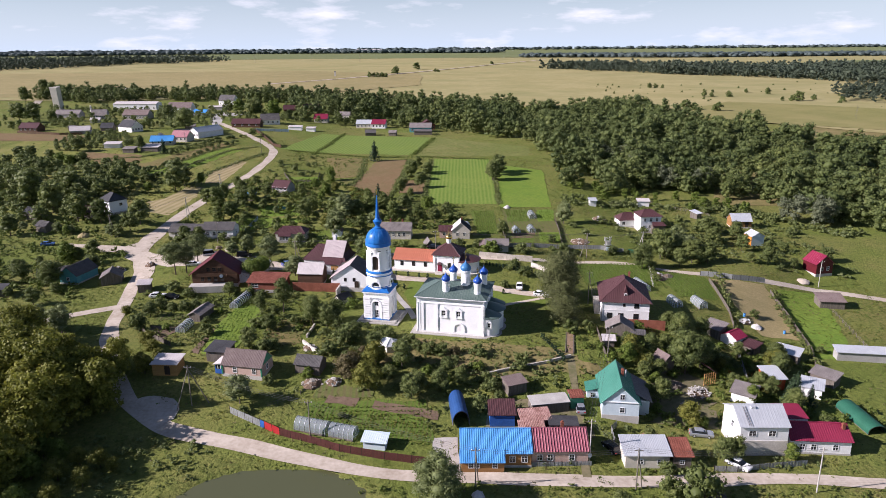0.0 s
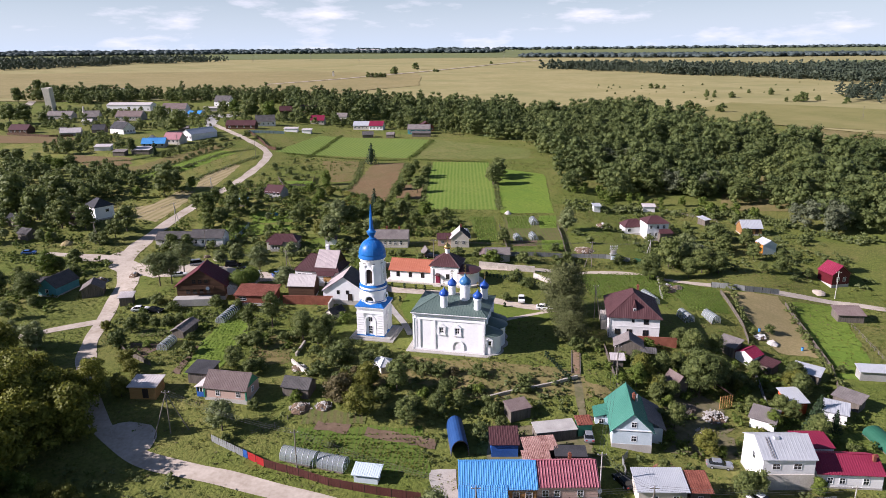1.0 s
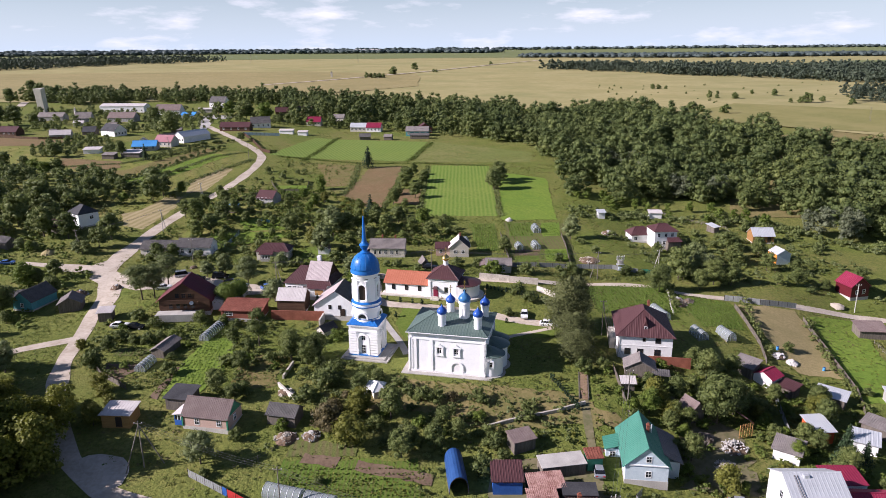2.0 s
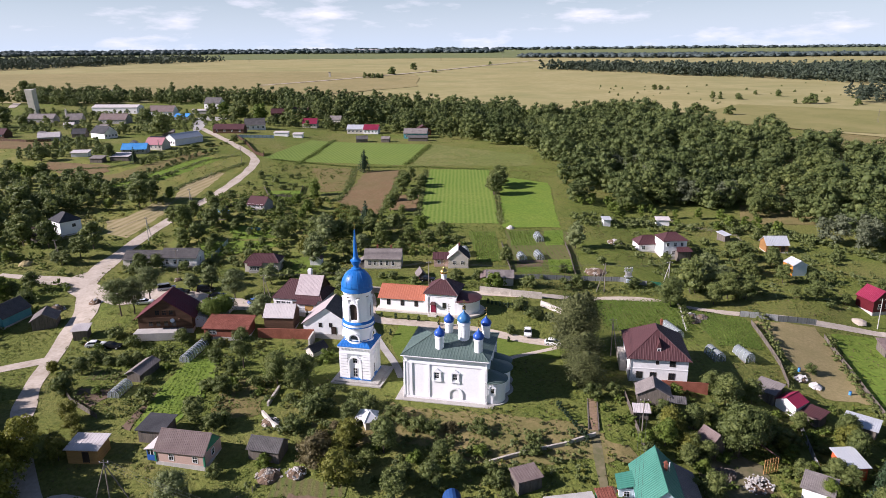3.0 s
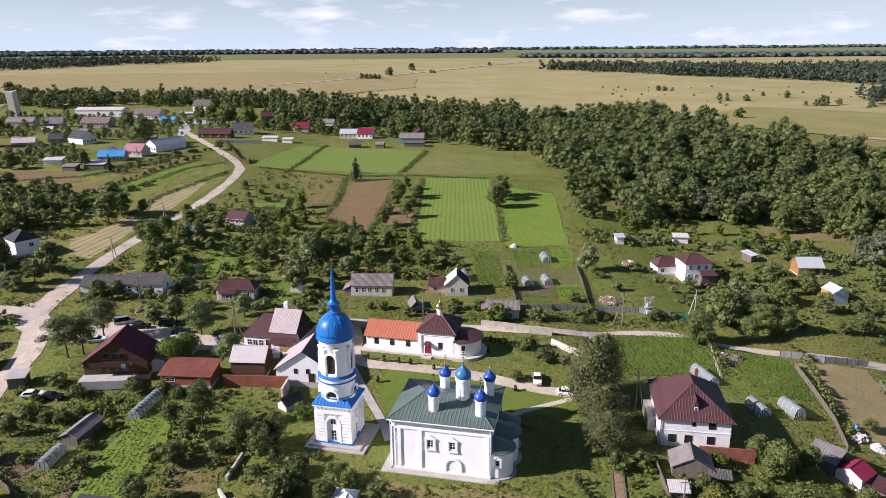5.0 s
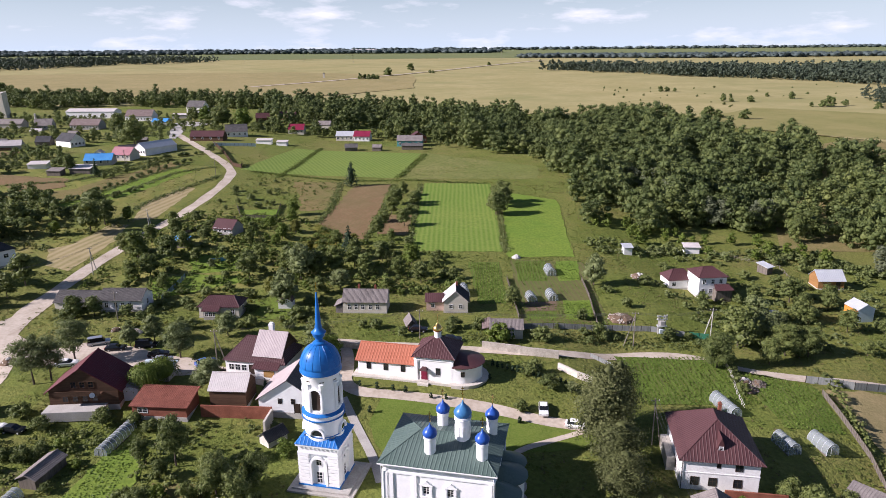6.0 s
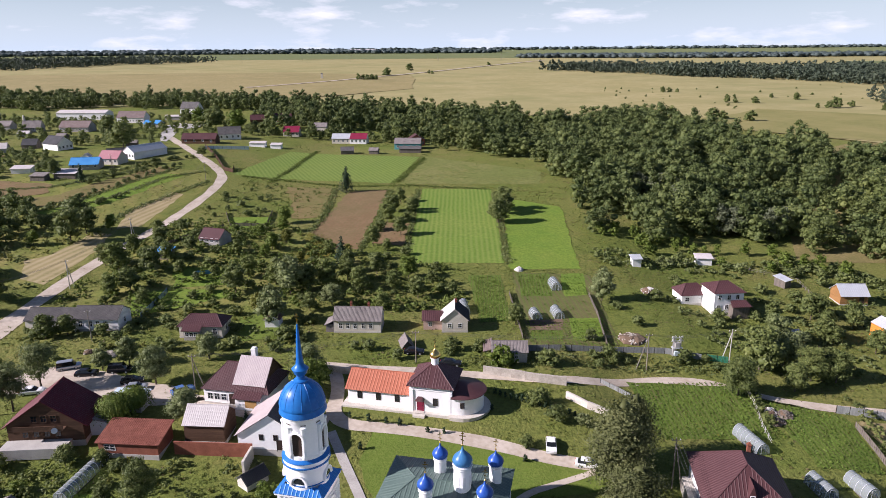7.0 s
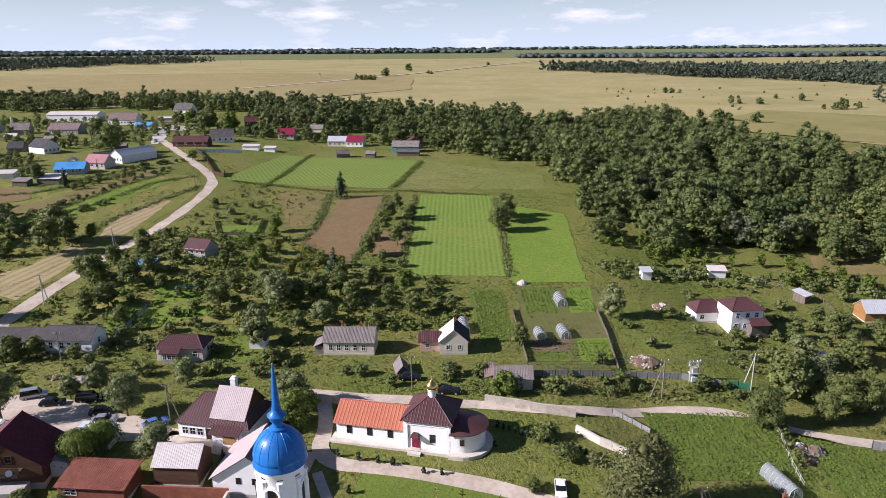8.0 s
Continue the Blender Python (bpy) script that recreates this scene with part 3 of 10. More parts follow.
sheet("field", [(-45.4, 312.9), (-35.0, 297.7), (-37.0, 284.5), (-43.8, 287.9)], YELLOWGRASS, 0.1, 2, "tall yellow flowering weeds beside the fallow", "field", 1.0)
sheet("field", [(-79.2, 332.0), (-63.3, 334.9), (-60.4, 314.2), (-72.9, 314.3)], BRIGHT, 0.11, 2, "fenced bright green garden lawn", "lawn", 0.3)
sheet("field", [(-79.0, 277.4), (-62.2, 278.4), (-58.1, 266.2), (-73.5, 264.2)], BRIGHT, 0.1, 2, "sunny green orchard grass", "lawn", 0.6)
sheet("field", [(-83.8, 259.9), (-71.7, 263.5), (-57.9, 262.6), (-57.3, 257.7), (-77.3, 244.1)], BRIGHT, 0.11, 2, "sunny green grass behind the cream house", "lawn", 0.6)
sheet("field", [(-49.8, 244.4), (-41.2, 248.1), (-35.6, 231.5), (-47.2, 229.8)], LAWN, 0.1, 2, "green yard beside the cream house", "lawn", 0.4)
sheet("field", [(-152, 333), (-146, 344), (-137, 371), (-128, 399), (-117, 398), (-126, 358), (-136, 332)], BRIGHT, 0.1, 3, "light green mown strip west of the road", "field", 0.8)
sheet("field", [(-184, 349), (-158.1, 357.2), (-146.8, 386.3), (-134.6, 414.0), (-127.4, 408), (-140, 367.6), (-153.5, 341)], DRYFALLOW, 0.09, 4, "dry brownish grass strip", "field", 1.2)
sheet("field", [(-76.4, 168.0), (-76.6, 172.5), (-68.7, 171.8), (-69.0, 168.0)], BEDS, 0.1, 1.5, "dug vegetable bed with dark edges", "garden", 0.15)
sheet("field", [(-75.0, 159.0), (-75.4, 164.3), (-67.1, 163.3), (-69.7, 156.2)], SOIL, 0.1, 1.5, "bare dug garden bed", "garden", 0.2)
sheet("field", [(-60.2, 149.0), (-59.6, 162), (-58.4, 162), (-58.4, 148)], SOIL, 0.09, 1.5, "dark trodden garden path", "garden", 0.2)
sheet("field", [(-26, 151), (-12, 150), (-10, 144), (-24, 142.5)], DRYFALLOW, 0.1, 1.5, "sunburnt brown grass on the slope", "field", 0.8)
sheet("field", [(-46, 168), (-37, 168.5), (-36, 153), (-45, 152)], DRYFALLOW, 0.09, 1.5, "worn dry orchard ground", "field", 0.8)
sheet("field", [(-85, 471), (-12, 455), (-20.9, 389.7), (-98, 404)], MOWN2, 0.1, 4, "light green hayfield cut in slanting bands", "field", 0.6)
sheet("field", [(-9, 455), (47, 414), (43.6, 386.2), (-18.8, 388.5)], ROUGHPASTURE, 0.1, 4, "dull green pasture by the wood", "field", 1.0)
sheet("field", [(-118.4, 338.8), (-111.7, 367.1), (-106.7, 365.1), (-107.0, 320.8), (-113.4, 317.7)], STRAW, 0.1, 3, "strips of raked yellow hay", "field", 0.5)
sheet("field", [(-119.3, 312.6), (-120.8, 289.7), (-126, 284), (-119.3, 269.8), (-111.3, 266.8), (-109.5, 294), (-112.4, 311.8)], STRAW, 0.1, 3, "strips of raked yellow hay", "field", 0.5)
sheet("field", [(38, 213.5), (60.7, 211.1), (58.5, 192), (39.5, 192)], CROP, 0.1, 2, "dense green potato patch", "garden", 0.3)
sheet("field", [(7.3, 273.7), (16.8, 273.4), (16.8, 240.7), (9.4, 239.9)], CROP, 0.1, 2, "dark green vegetable rows", "garden", 0.3)
sheet("field", [(20.3, 276.0), (42.5, 273.1), (39.7, 226.8), (19.3, 226.1)], BEDS, 0.09, 2, "kitchen garden with mixed beds", "garden", 0.3)
sheet("field", [(21.9, 274.5), (31.2, 274.3), (29.3, 257.2), (21.1, 257.2)], CROP, 0.12, 2, "rows of green vegetables", "garden", 0.2)
sheet("field", [(34.1, 274.4), (40.9, 274.2), (38.7, 257.9), (32.4, 256.9)], BRIGHT, 0.12, 2, "leafy green vegetable bed", "garden", 0.2)
sheet("field", [(21.4, 241.3), (29.5, 241.7), (28.3, 235.4), (20.8, 235.4)], SOIL, 0.12, 2, "bare dug vegetable bed", "garden", 0.2)
sheet("field", [(20.8, 234.6), (28.2, 234.9), (27.6, 229.5), (20.2, 229.8)], CROP, 0.12, 2, "rows of green vegetables", "garden", 0.2)
sheet("field", [(31.3, 242.2), (39.2, 242.2), (36.2, 229.4), (29.7, 229.7)], BRIGHT, 0.12, 2, "leafy green vegetable bed", "garden", 0.2)
sheet("field", [(75.8, 197.6), (92, 198), (88.3, 164.2), (78.1, 166.8)], DRYPLOT, 0.1, 2, "bare dry brown garden plot", "garden", 0.5)
sheet("field", [(94.9, 195.5), (109.2, 197.7), (95.0, 153.8), (85.2, 153.8)], BRIGHT, 0.08, 2, "lush green meadow strip", "field", 0.5)
sheet("field", [(-30, 131), (-6, 131), (-4, 118), (-31, 122)], CROP, 0.1, 2, "weedy vegetable garden with dug rows", "garden", 0.5)
sheet("field", [(-26.3, 132.5), (-19.6, 131.6), (-20.3, 129.1), (-26.6, 130.4)], SOIL, 0.13, 1.5, "brown dug garden rows", "garden", 0.25)
sheet("field", [(-16.4, 130.9), (-2.9, 127.3), (-3.5, 125.0), (-16.7, 128.5)], SOIL, 0.13, 1.5, "brown dug garden rows", "garden", 0.25)
sheet("field", [(-29, 136), (-17, 135), (-17, 131.6), (-29, 132)], BEDS, 0.11, 2, "freshly dug garden bed", "garden", 0.4)
sheet("field", [(-58.2, 178), (-50.4, 177), (-48.6, 160), (-51.4, 147.5), (-57.4, 148.2), (-59.2, 158)], BRIGHT, 0.1, 2, "lush green potato slope", "garden", 0.5)
BLOCKED.append((-54.2, 162.5, 3.6, 14.5, 0.05))
sheet("field", [(-310, 466), (-288, 458), (-253, 452), (-229, 444), (-230, 424), (-268, 425), (-310, 430)], FALLOW, 0.2, 8, "reddish brown fallow field", "field", 1.5)
sheet("field", [(-205, 386), (-196, 371), (-175, 354), (-160, 364), (-169, 379)], FALLOW, 0.2, 4, "reddish dry grass patch", "field", 2.0)
sheet("field", [(61.6, 207.0), (74.9, 199.5), (72.2, 182.5), (61.7, 183.3)], CROP, 0.09, 2, "green rows behind the tall house", "garden", 0.4)
sheet("field", [(-11.6, 193.4), (25.8, 185.2), (30, 178), (14, 176), (-10, 175), (-13.9, 185.4)], LAWN, 0.08, 2, "mown churchyard lawn", "lawn", 0.3)
sheet("field", [(-12, 157), (24, 150), (34, 140), (10, 138), (-14, 146)], SCRUBLAND, 0.08, 2, "dry hillside grass under the church", "field", 1.0)

lane("road", [(-175, 524), (-128, 444), (-107, 412), (-99, 394), (-97.5, 364.5), (-99.4, 322.5), (-104, 293), (-106.5, 268.0), (-107.3, 251.9), (-108.2, 236.8), (-103.2, 220.9), (-95.6, 206.1), (-91.9, 190.6), (-89, 177), (-86, 165), (-81, 153), (-76, 143), (-70, 134), (-64, 128), (-57, 123), (-47, 120), (-37, 117), (-25, 113), (-16, 109.6), (-7, 108.3), (12, 107.6), (36, 106.5), (58, 108), (80, 105), (140, 99)], (4.8, 3.0), DIRT, 0.08, "pale sandy village road with grassy edges", "road", 0.7)
lane("road", [(-89, 178), (-96, 174), (-104, 168), (-125, 158), (-170, 150)], 3.6, DIRT, 0.09, "pale sandy side road", "road", 0.6)
lane("road", [(-102.3, 222.9), (-111.2, 228.8), (-121.1, 229.4), (-134, 232)], (5, 2.2), DIRT, 0.09, "worn sandy branch of the road", "road", 0.6)
lane("road", [(-26.9, 217.8), (-15.4, 215.7), (-5.8, 214.6), (6.8, 212.6), (18.3, 210.8), (28.1, 210.1), (43, 215), (56, 213), (63.6, 206.0), (76.7, 201.3), (92.3, 199.8), (103.4, 200.3), (110.0, 199.9), (121.1, 197.1), (150, 184)], 3.0, DIRT, 0.09, "sandy lane along the gardens", "road", 0.5)
lane("path", [(-23.1, 217.4), (-19.7, 206.8), (-20.3, 194.9), (-7.8, 193.2), (2.0, 191.3), (11.8, 188.4), (20.9, 185.0), (30, 183)], 2.8, DIRT, 0.12, "pale gravel drive round the churchyard", "path", 0.3)
lane("path", [(-47.2, 203.1), (-37.5, 199.1), (-29.9, 196.5), (-20.3, 194.9)], 4.0, DIRT, 0.1, "sandy forecourt of the gate house", "path", 0.5)
lane("path", [(-19.4, 192.6), (-15.5, 184), (-11.5, 174), (-10, 168)], 1.6, STONE, 0.13, "grey paved church walk", "path", 0.1)
lane("path", [(9, 172), (13, 177), (18, 179.4), (25, 182.5)], 1.3, DIRT, 0.13, "narrow gravel walk", "path", 0.2)
lane("path", [(22.5, 108), (23.2, 118), (24.5, 128), (25.6, 140), (26, 147.4)], 1.5, TRACK, 0.09, "grassy cart track between the yards", "path", 0.5)
sheet("road", [(-123.2, 227.0), (-118.2, 228.9), (-112.3, 229.0), (-109.2, 234.8), (-109.3, 248.8), (-107.3, 255.9), (-104.3, 251.8), (-103.3, 233.9), (-102.2, 225.9), (-95.7, 221.0), (-89.9, 214.8), (-93.3, 210.5), (-89.7, 198.9), (-88.8, 190.4), (-92.7, 193.3), (-96.7, 206.2), (-103.2, 216.0), (-112.3, 224.0)], DIRT, 0.085, 3, "wide sandy junction of the village roads", "road", 0.4)
sheet("yard", [(-66, 131), (-62, 132.5), (-57.5, 131.5), (-55.5, 128), (-57, 124), (-62, 127)], DIRT, 0.085, 2, "dusty trodden verge beside the road", "yard", 0.6)
sheet("yard", [(-190, 556), (-168, 496), (-163, 494), (-173, 539), (-187, 566)], CONCRETE, 0.15, 6, "pale concrete road of the farm", "road", 0.5)
sheet("yard", [(-196, 574), (-173, 555), (-166, 575), (-189, 590)], CONCRETE, 0.15, 6, "pale concrete yard of the farm", "yard", 0.5)
lane("road", [(-400, 680), (-430, 740), (-455, 800), (-480, 860)], 7, DIRT, 0.3, "pale farm track", "road", 1.0)
sheet("yard", [(39.5, 124.8), (53.2, 124.8), (53.7, 151.6), (41.8, 149.4)], TRACK, 0.09, 2, "trodden littered yard between the sheds", "yard", 1.6)
sheet("yard", [(6, 119.8), (26, 119.4), (25, 132), (7, 131)], TRACK, 0.09, 2, "trodden yard among the old sheds", "yard", 0.6)
sheet("parking_lot", [(-95.6, 212.0), (-81.1, 217.3), (-72.3, 216.2), (-62.6, 212.2), (-54.9, 209.3), (-48.1, 206.3), (-44.3, 203.0), (-52.9, 200.6), (-68.4, 204.5), (-87.6, 206.4)], DIRT, 0.1, 2.5, "pale gravel parking ground", "parking lot", 0.5)
sheet("yard", [(-4.5, 119.5), (0.5, 119.8), (0.6, 108.8), (-3.5, 109)], STONE, 0.1, 2, "pale trodden yard beside the blue-roofed house", "yard", 0.3)
sheet("water", [(-31 + 17 * math.cos(math.tau * i / 24), 101 + 11 * math.sin(math.tau * i / 24)) for i in range(24)], WATER, 0.0, 195.7, "still green-brown pond", "pond", 0.0)
bpy.data.objects["water"].data.vertices.foreach_set("co", [c for v in bpy.data.objects["water"].data.vertices for c in (v.co.x, v.co.y, -5.36)])

# ---- buildings ----
PANES = {}


def window(parent, side, u, z, w, h, W, D, frame_mat=None, bars=(1, 1), arch=False, sill=True, name="window"):
    """A window with its raised frame, bars and pane, set on one side of a block W by D."""
    frame_mat = frame_mat or FRAME
    key = (w, h, frame_mat.name, bars, arch)
    if key not in PANES:
        fr, pn, b, o = Shape(), Shape(), 0.09, 0.06
        if not arch:
            for ring, y in ((((-w / 2 - b, -h / 2 - b), (w / 2 + b, -h / 2 - b), (w / 2 + b, h / 2 + b), (-w / 2 - b, h / 2 + b)), -o), (((-w / 2, -h / 2), (w / 2, -h / 2), (w / 2, h / 2), (-w / 2, h / 2)), -o), (((-w / 2, -h / 2), (w / 2, -h / 2), (w / 2, h / 2), (-w / 2, h / 2)), 0.02), (((-w / 2 - b, -h / 2 - b), (w / 2 + b, -h / 2 - b), (w / 2 + b, h / 2 + b), (-w / 2 - b, h / 2 + b)), 0.02)):
                fr.v += [(p, y, q) for p, q in ring]
            for i in range(4):
                j = (i + 1) % 4
                fr.f += [(i, j, 4 + j, 4 + i), (4 + i, 4 + j, 8 + j, 8 + i), (12 + i, 12 + j, j, i)]
        for i in range(bars[0]):
            x = -w / 2 + w * (i + 1) / (bars[0] + 1)
            fr.box(x - 0.025, x + 0.025, -0.035, 0.02, -h / 2, h / 2)
        for i in range(bars[1]):
            q = -h / 2 + h * (i + 1.3) / (bars[1] + 1.3)
            fr.box(-w / 2, w / 2, -0.034, 0.02, q - 0.025, q + 0.025)
        ring = [(-w / 2, -h / 2), (w / 2, -h / 2), (w / 2, h / 2), (-w / 2, h / 2)]
        pn.hull([(a, -0.012, c) for a, c in ring], [(a, 0.05, c) for a, c in ring])
        PANES[key] = fr.mesh("window_frame", frame_mat), pn.mesh("pane", GLASS)
    place = {"f": (u, -D / 2, 0), "b": (-u, D / 2, 180), "r": (W / 2, u, 90), "l": (-W / 2, -u, -90)}[side] if isinstance(side, str) else side
    ob = part(name, PANES[key][0], None, parent)
    ob.matrix_local = pose(place[0], place[1], z, 0, 0, place[2])
    part("pane", PANES[key][1], None, ob)
    return ob


def door(parent, side, u, w, h, W, D, material, z=0.0):
    sh = Shape().box(-w / 2, w / 2, -0.05, 0.02, 0, h).box(-w / 2 - 0.1, -w / 2, -0.09, 0.02, 0, h + 0.1).box(w / 2, w / 2 + 0.1, -0.09, 0.02, 0, h + 0.1).box(-w / 2, w / 2, -0.09, 0.02, h, h + 0.1)
    for k in (0.12, 0.55):
        sh.box(-w / 2 + 0.12, w / 2 - 0.12, -0.07, -0.05, h * k, h * (k + 0.36))
    ob = part("door", sh, material, parent)
    place = {"f": (u, -D / 2, 0), "b": (-u, D / 2, 180), "r": (W / 2, u, 90), "l": (-W / 2, -u, -90)}[side]
    ob.matrix_local = pose(place[0], place[1], z, 0, 0, place[2])
    part("handle", Shape().box(w / 2 - 0.16, w / 2 - 0.12, -0.1, -0.05, h * 0.45, h * 0.53), DARKFRAME, ob)
    return ob


def roof_shape(kind, w, d, eave, rise, over=0.4, rib=0.45, thick=0.1, inset=None, lap=0.25, ribh=0.045):
    """Roofs over a block centred on 0,0. x, y: gabled, the ridge along that axis; hip; pyr; shed: rising to the back."""
    sh = Shape()
    X, Y = w / 2 + (over if kind != "x" else lap), d / 2 + (over if kind != "y" else lap)
    if kind == "x":
        k = rise / (d / 2)
        lo, top = eave - over * k + 0.06, eave + rise + 0.06
        Y = d / 2 + over
        sh.slope([(-X, -Y, lo), (X, -Y, lo), (X, 0, top), (-X, 0, top)], thick, rib, ribh)
        sh.slope([(X, Y, lo), (-X, Y, lo), (-X, 0, top), (X, 0, top)], thick, rib, ribh)
        sh.rod((-X, 0, top + 0.02), (X, 0, top + 0.02), 0.1)
    elif kind == "y":
        k = rise / (w / 2)
        lo, top = eave - over * k + 0.06, eave + rise + 0.06
        X = w / 2 + over
        sh.slope([(X, -Y, lo), (X, Y, lo), (0, Y, top), (0, -Y, top)], thick, rib, ribh)
        sh.slope([(-X, Y, lo), (-X, -Y, lo), (0, -Y, top), (0, Y, top)], thick, rib, ribh)
        sh.rod((0, -Y, top + 0.02), (0, Y, top + 0.02), 0.1)
    elif kind == "shed":
        k = rise / d
        lo, top = eave - over * k + 0.06, eave + rise + over * k + 0.06
        sh.slope([(-X, -Y, lo), (X, -Y, lo), (X, Y, top), (-X, Y, top)], thick, rib, ribh)
    else:
        k = rise / (min(w, d) / 2)
        lo, top = eave - over * k * 0.6 + 0.06, eave + rise
        if w >= d:
            i = Y if inset is None else inset
            a, b = (-X + i, 0, top), (X - i, 0, top)
        else:
            i = X if inset is None else inset
            a, b = (0, -Y + i, top), (0, Y - i, top)
        if kind == "pyr":
            a = b = (0, 0, top)
        c = [(-X, -Y, lo), (X, -Y, lo), (X, Y, lo), (-X, Y, lo)]
        if kind == "pyr":
            for i in range(4):
                sh.slope([c[i], c[(i + 1) % 4], a], thick, rib, ribh)
        elif w >= d:
            sh.slope([c[0], c[1], b, a], thick, rib, ribh).slope([c[2], c[3], a, b], thick, rib, ribh)
            sh.slope([c[1], c[2], b], thick, rib, ribh).slope([c[3], c[0], a], thick, rib, ribh)
        else:
            sh.slope([c[1], c[2], b, a], thick, rib, ribh).slope([c[3], c[0], a, b], thick, rib, ribh)
            sh.slope([c[0], c[1], a], thick, rib, ribh).slope([c[2], c[3], b], thick, rib, ribh)
        sh.rod(a, b, 0.09) if a != b else None
        for q, e in ((c[0], a), (c[1], a if w < d else b), (c[2], b), (c[3], b if w < d else a)):
            sh.rod((q[0], q[1], q[2] + 0.02), (e[0], e[1], e[2] + 0.02), 0.07)
    return sh


def walls(kind, w, d, eave, rise, base=-1.2):
    sh, x, y = Shape(), w / 2, d / 2
    if kind == "x":
        sh.hull([(-x, -y, base), (-x, -y, eave), (-x, 0, eave + rise), (-x, y, eave), (-x, y, base)], [(x, -y, base), (x, -y, eave), (x, 0, eave + rise), (x, y, eave), (x, y, base)])
    elif kind == "y":
        sh.hull([(-x, -y, base), (x, -y, base), (x, -y, eave), (0, -y, eave + rise), (-x, -y, eave)], [(-x, y, base), (x, y, base), (x, y, eave), (0, y, eave + rise), (-x, y, eave)])
    elif kind == "shed":
        sh.hull([(-x, -y, base), (-x, -y, eave), (-x, y, eave + rise), (-x, y, base)], [(x, -y, base), (x, -y, eave), (x, y, eave + rise), (x, y, base)])
    else:
        sh.box(-x, x, -y, y, base, eave)
    return sh


def chimney(parent, x, y, z0, z1, s=0.5, material=None):
    sh = Shape().box(x - s / 2, x + s / 2, y - s / 2, y + s / 2, z0, z1).box(x - s / 2 - 0.07, x + s / 2 + 0.07, y - s / 2 - 0.07, y + s / 2 + 0.07, z1 - 0.25, z1 - 0.1)
    sh.box(x - s / 2 + 0.1, x + s / 2 - 0.1, y - s / 2 + 0.1, y + s / 2 - 0.1, z1, z1 + 0.2)
    part("chimney", sh, material or BRICK, parent)


def house(name, x, y, w, d, ang, eave, rise, kind, wall, roof, label, category="house", over=0.4, rib=0.45, group="", inset=None, wins=(), doors=(), stacks=(), plinth=True, frame_mat=None, z=None, ribh=0.045):
    """A building centred on x, y. wins: (side, u, z, w, h); doors: (side, u, w, h, material); stacks: (x, y, top)."""
    ob = thing(name, x, y, ang, label, category, group, z)
    BLOCKED.append((x, y, w / 2 + 0.5, d / 2 + 0.5, radians(ang)))
    part("wall", walls(kind, w, d, eave, rise), wall, ob)
    part("roof", roof_shape(kind, w, d, eave, rise, over, rib, 0.1, inset, ribh=ribh), roof, ob)
    if plinth:
        part("plinth", Shape().box(-w / 2 - 0.06, w / 2 + 0.06, -d / 2 - 0.06, d / 2 + 0.06, -1.25, 0.35), CONCRETE, ob)
    for s, u, q, a, b in wins:
        window(ob, s, u, q, a, b, w, d, frame_mat)
    for s, u, a, b, m in doors:
        door(ob, s, u, a, b, w, d, m, 0.3 if plinth else 0.05)
    for a, b, t in stacks:
        chimney(ob, a, b, eave, t)
    return ob


def row(side, us, z, w, h):
    return [(side, u, z, w, h) for u in us]


def cross(parent, x, y, z, h, material):
    t = 0.03 + h * 0.008
    sh = Shape().box(x - t, x + t, y - t, y + t, z, z + h).box(x - h * 0.2, x + h * 0.2, y - t, y + t, z + h * 0.66, z + h * 0.66 + 2 * t).box(x - h * 0.1, x + h * 0.1, y - t, y + t, z + h * 0.82, z + h * 0.82 + 2 * t)
    sh.hull([(x - h * 0.11, y - t, z + h * 0.42), (x + h * 0.11, y - t, z + h * 0.3), (x + h * 0.11, y + t, z + h * 0.3), (x - h * 0.11, y + t, z + h * 0.42)], [(x - h * 0.11, y - t, z + h * 0.42 + 2 * t), (x + h * 0.11, y - t, z + h * 0.3 + 2 * t), (x + h * 0.11, y + t, z + h * 0.3 + 2 * t), (x - h * 0.11, y + t, z + h * 0.42 + 2 * t)])
    sh.lathe(x, y, [(0.02, z - 0.12), (t * 2.6, z), (t * 2.6, z + t * 2), (0.02, z + t * 5)], 10)
    part("cross", sh, material, parent, "gilded orthodox cross")


ONION = ((0.8, 0.0), (0.84, 0.05), (0.97, 0.28), (1.0, 0.46), (0.95, 0.66), (0.8, 0.9), (0.58, 1.12), (0.36, 1.32), (0.19, 1.52), (0.09, 1.75), (0.05, 2.0))


def cupola(parent, x, y, z0, r, h, dome_mat, lit=0, swell=1.3):
    """A drum with an onion dome and its cross."""
    dr = part("drum", Shape().lathe(x, y, [(r * 1.02, z0), (r, z0 + 0.2), (r, z0 + h - 0.5), (r * 1.12, z0 + h - 0.42), (r * 1.12, z0 + h - 0.3), (r * 1.03, z0 + h - 0.22), (r * 1.15, z0 + h - 0.12), (r * 1.15, z0 + h)], 24), WHITE, parent, "white drum", True)
    for i in range(lit):
        a = math.tau * (i + 0.5) / lit
        sl = Shape().box(-r * 0.16, r * 0.16, -0.03, 0.1, 0, h * 0.45)
        s = part("blind_window", sl, WHITE2, dr)
        s.matrix_local = pose(x + r * math.cos(a), y + r * math.sin(a), z0 + h * 0.2, 0, 0, math.degrees(a) + 90)
    R = r * swell
    dm = part("dome", Shape().lathe(x, y, [(R * a, z0 + h + R * b) for a, b in ONION], 28), dome_mat, parent, "", True)
    cross(dm, x, y, z0 + h + R * 2.02, R * 1.55, GOLD)


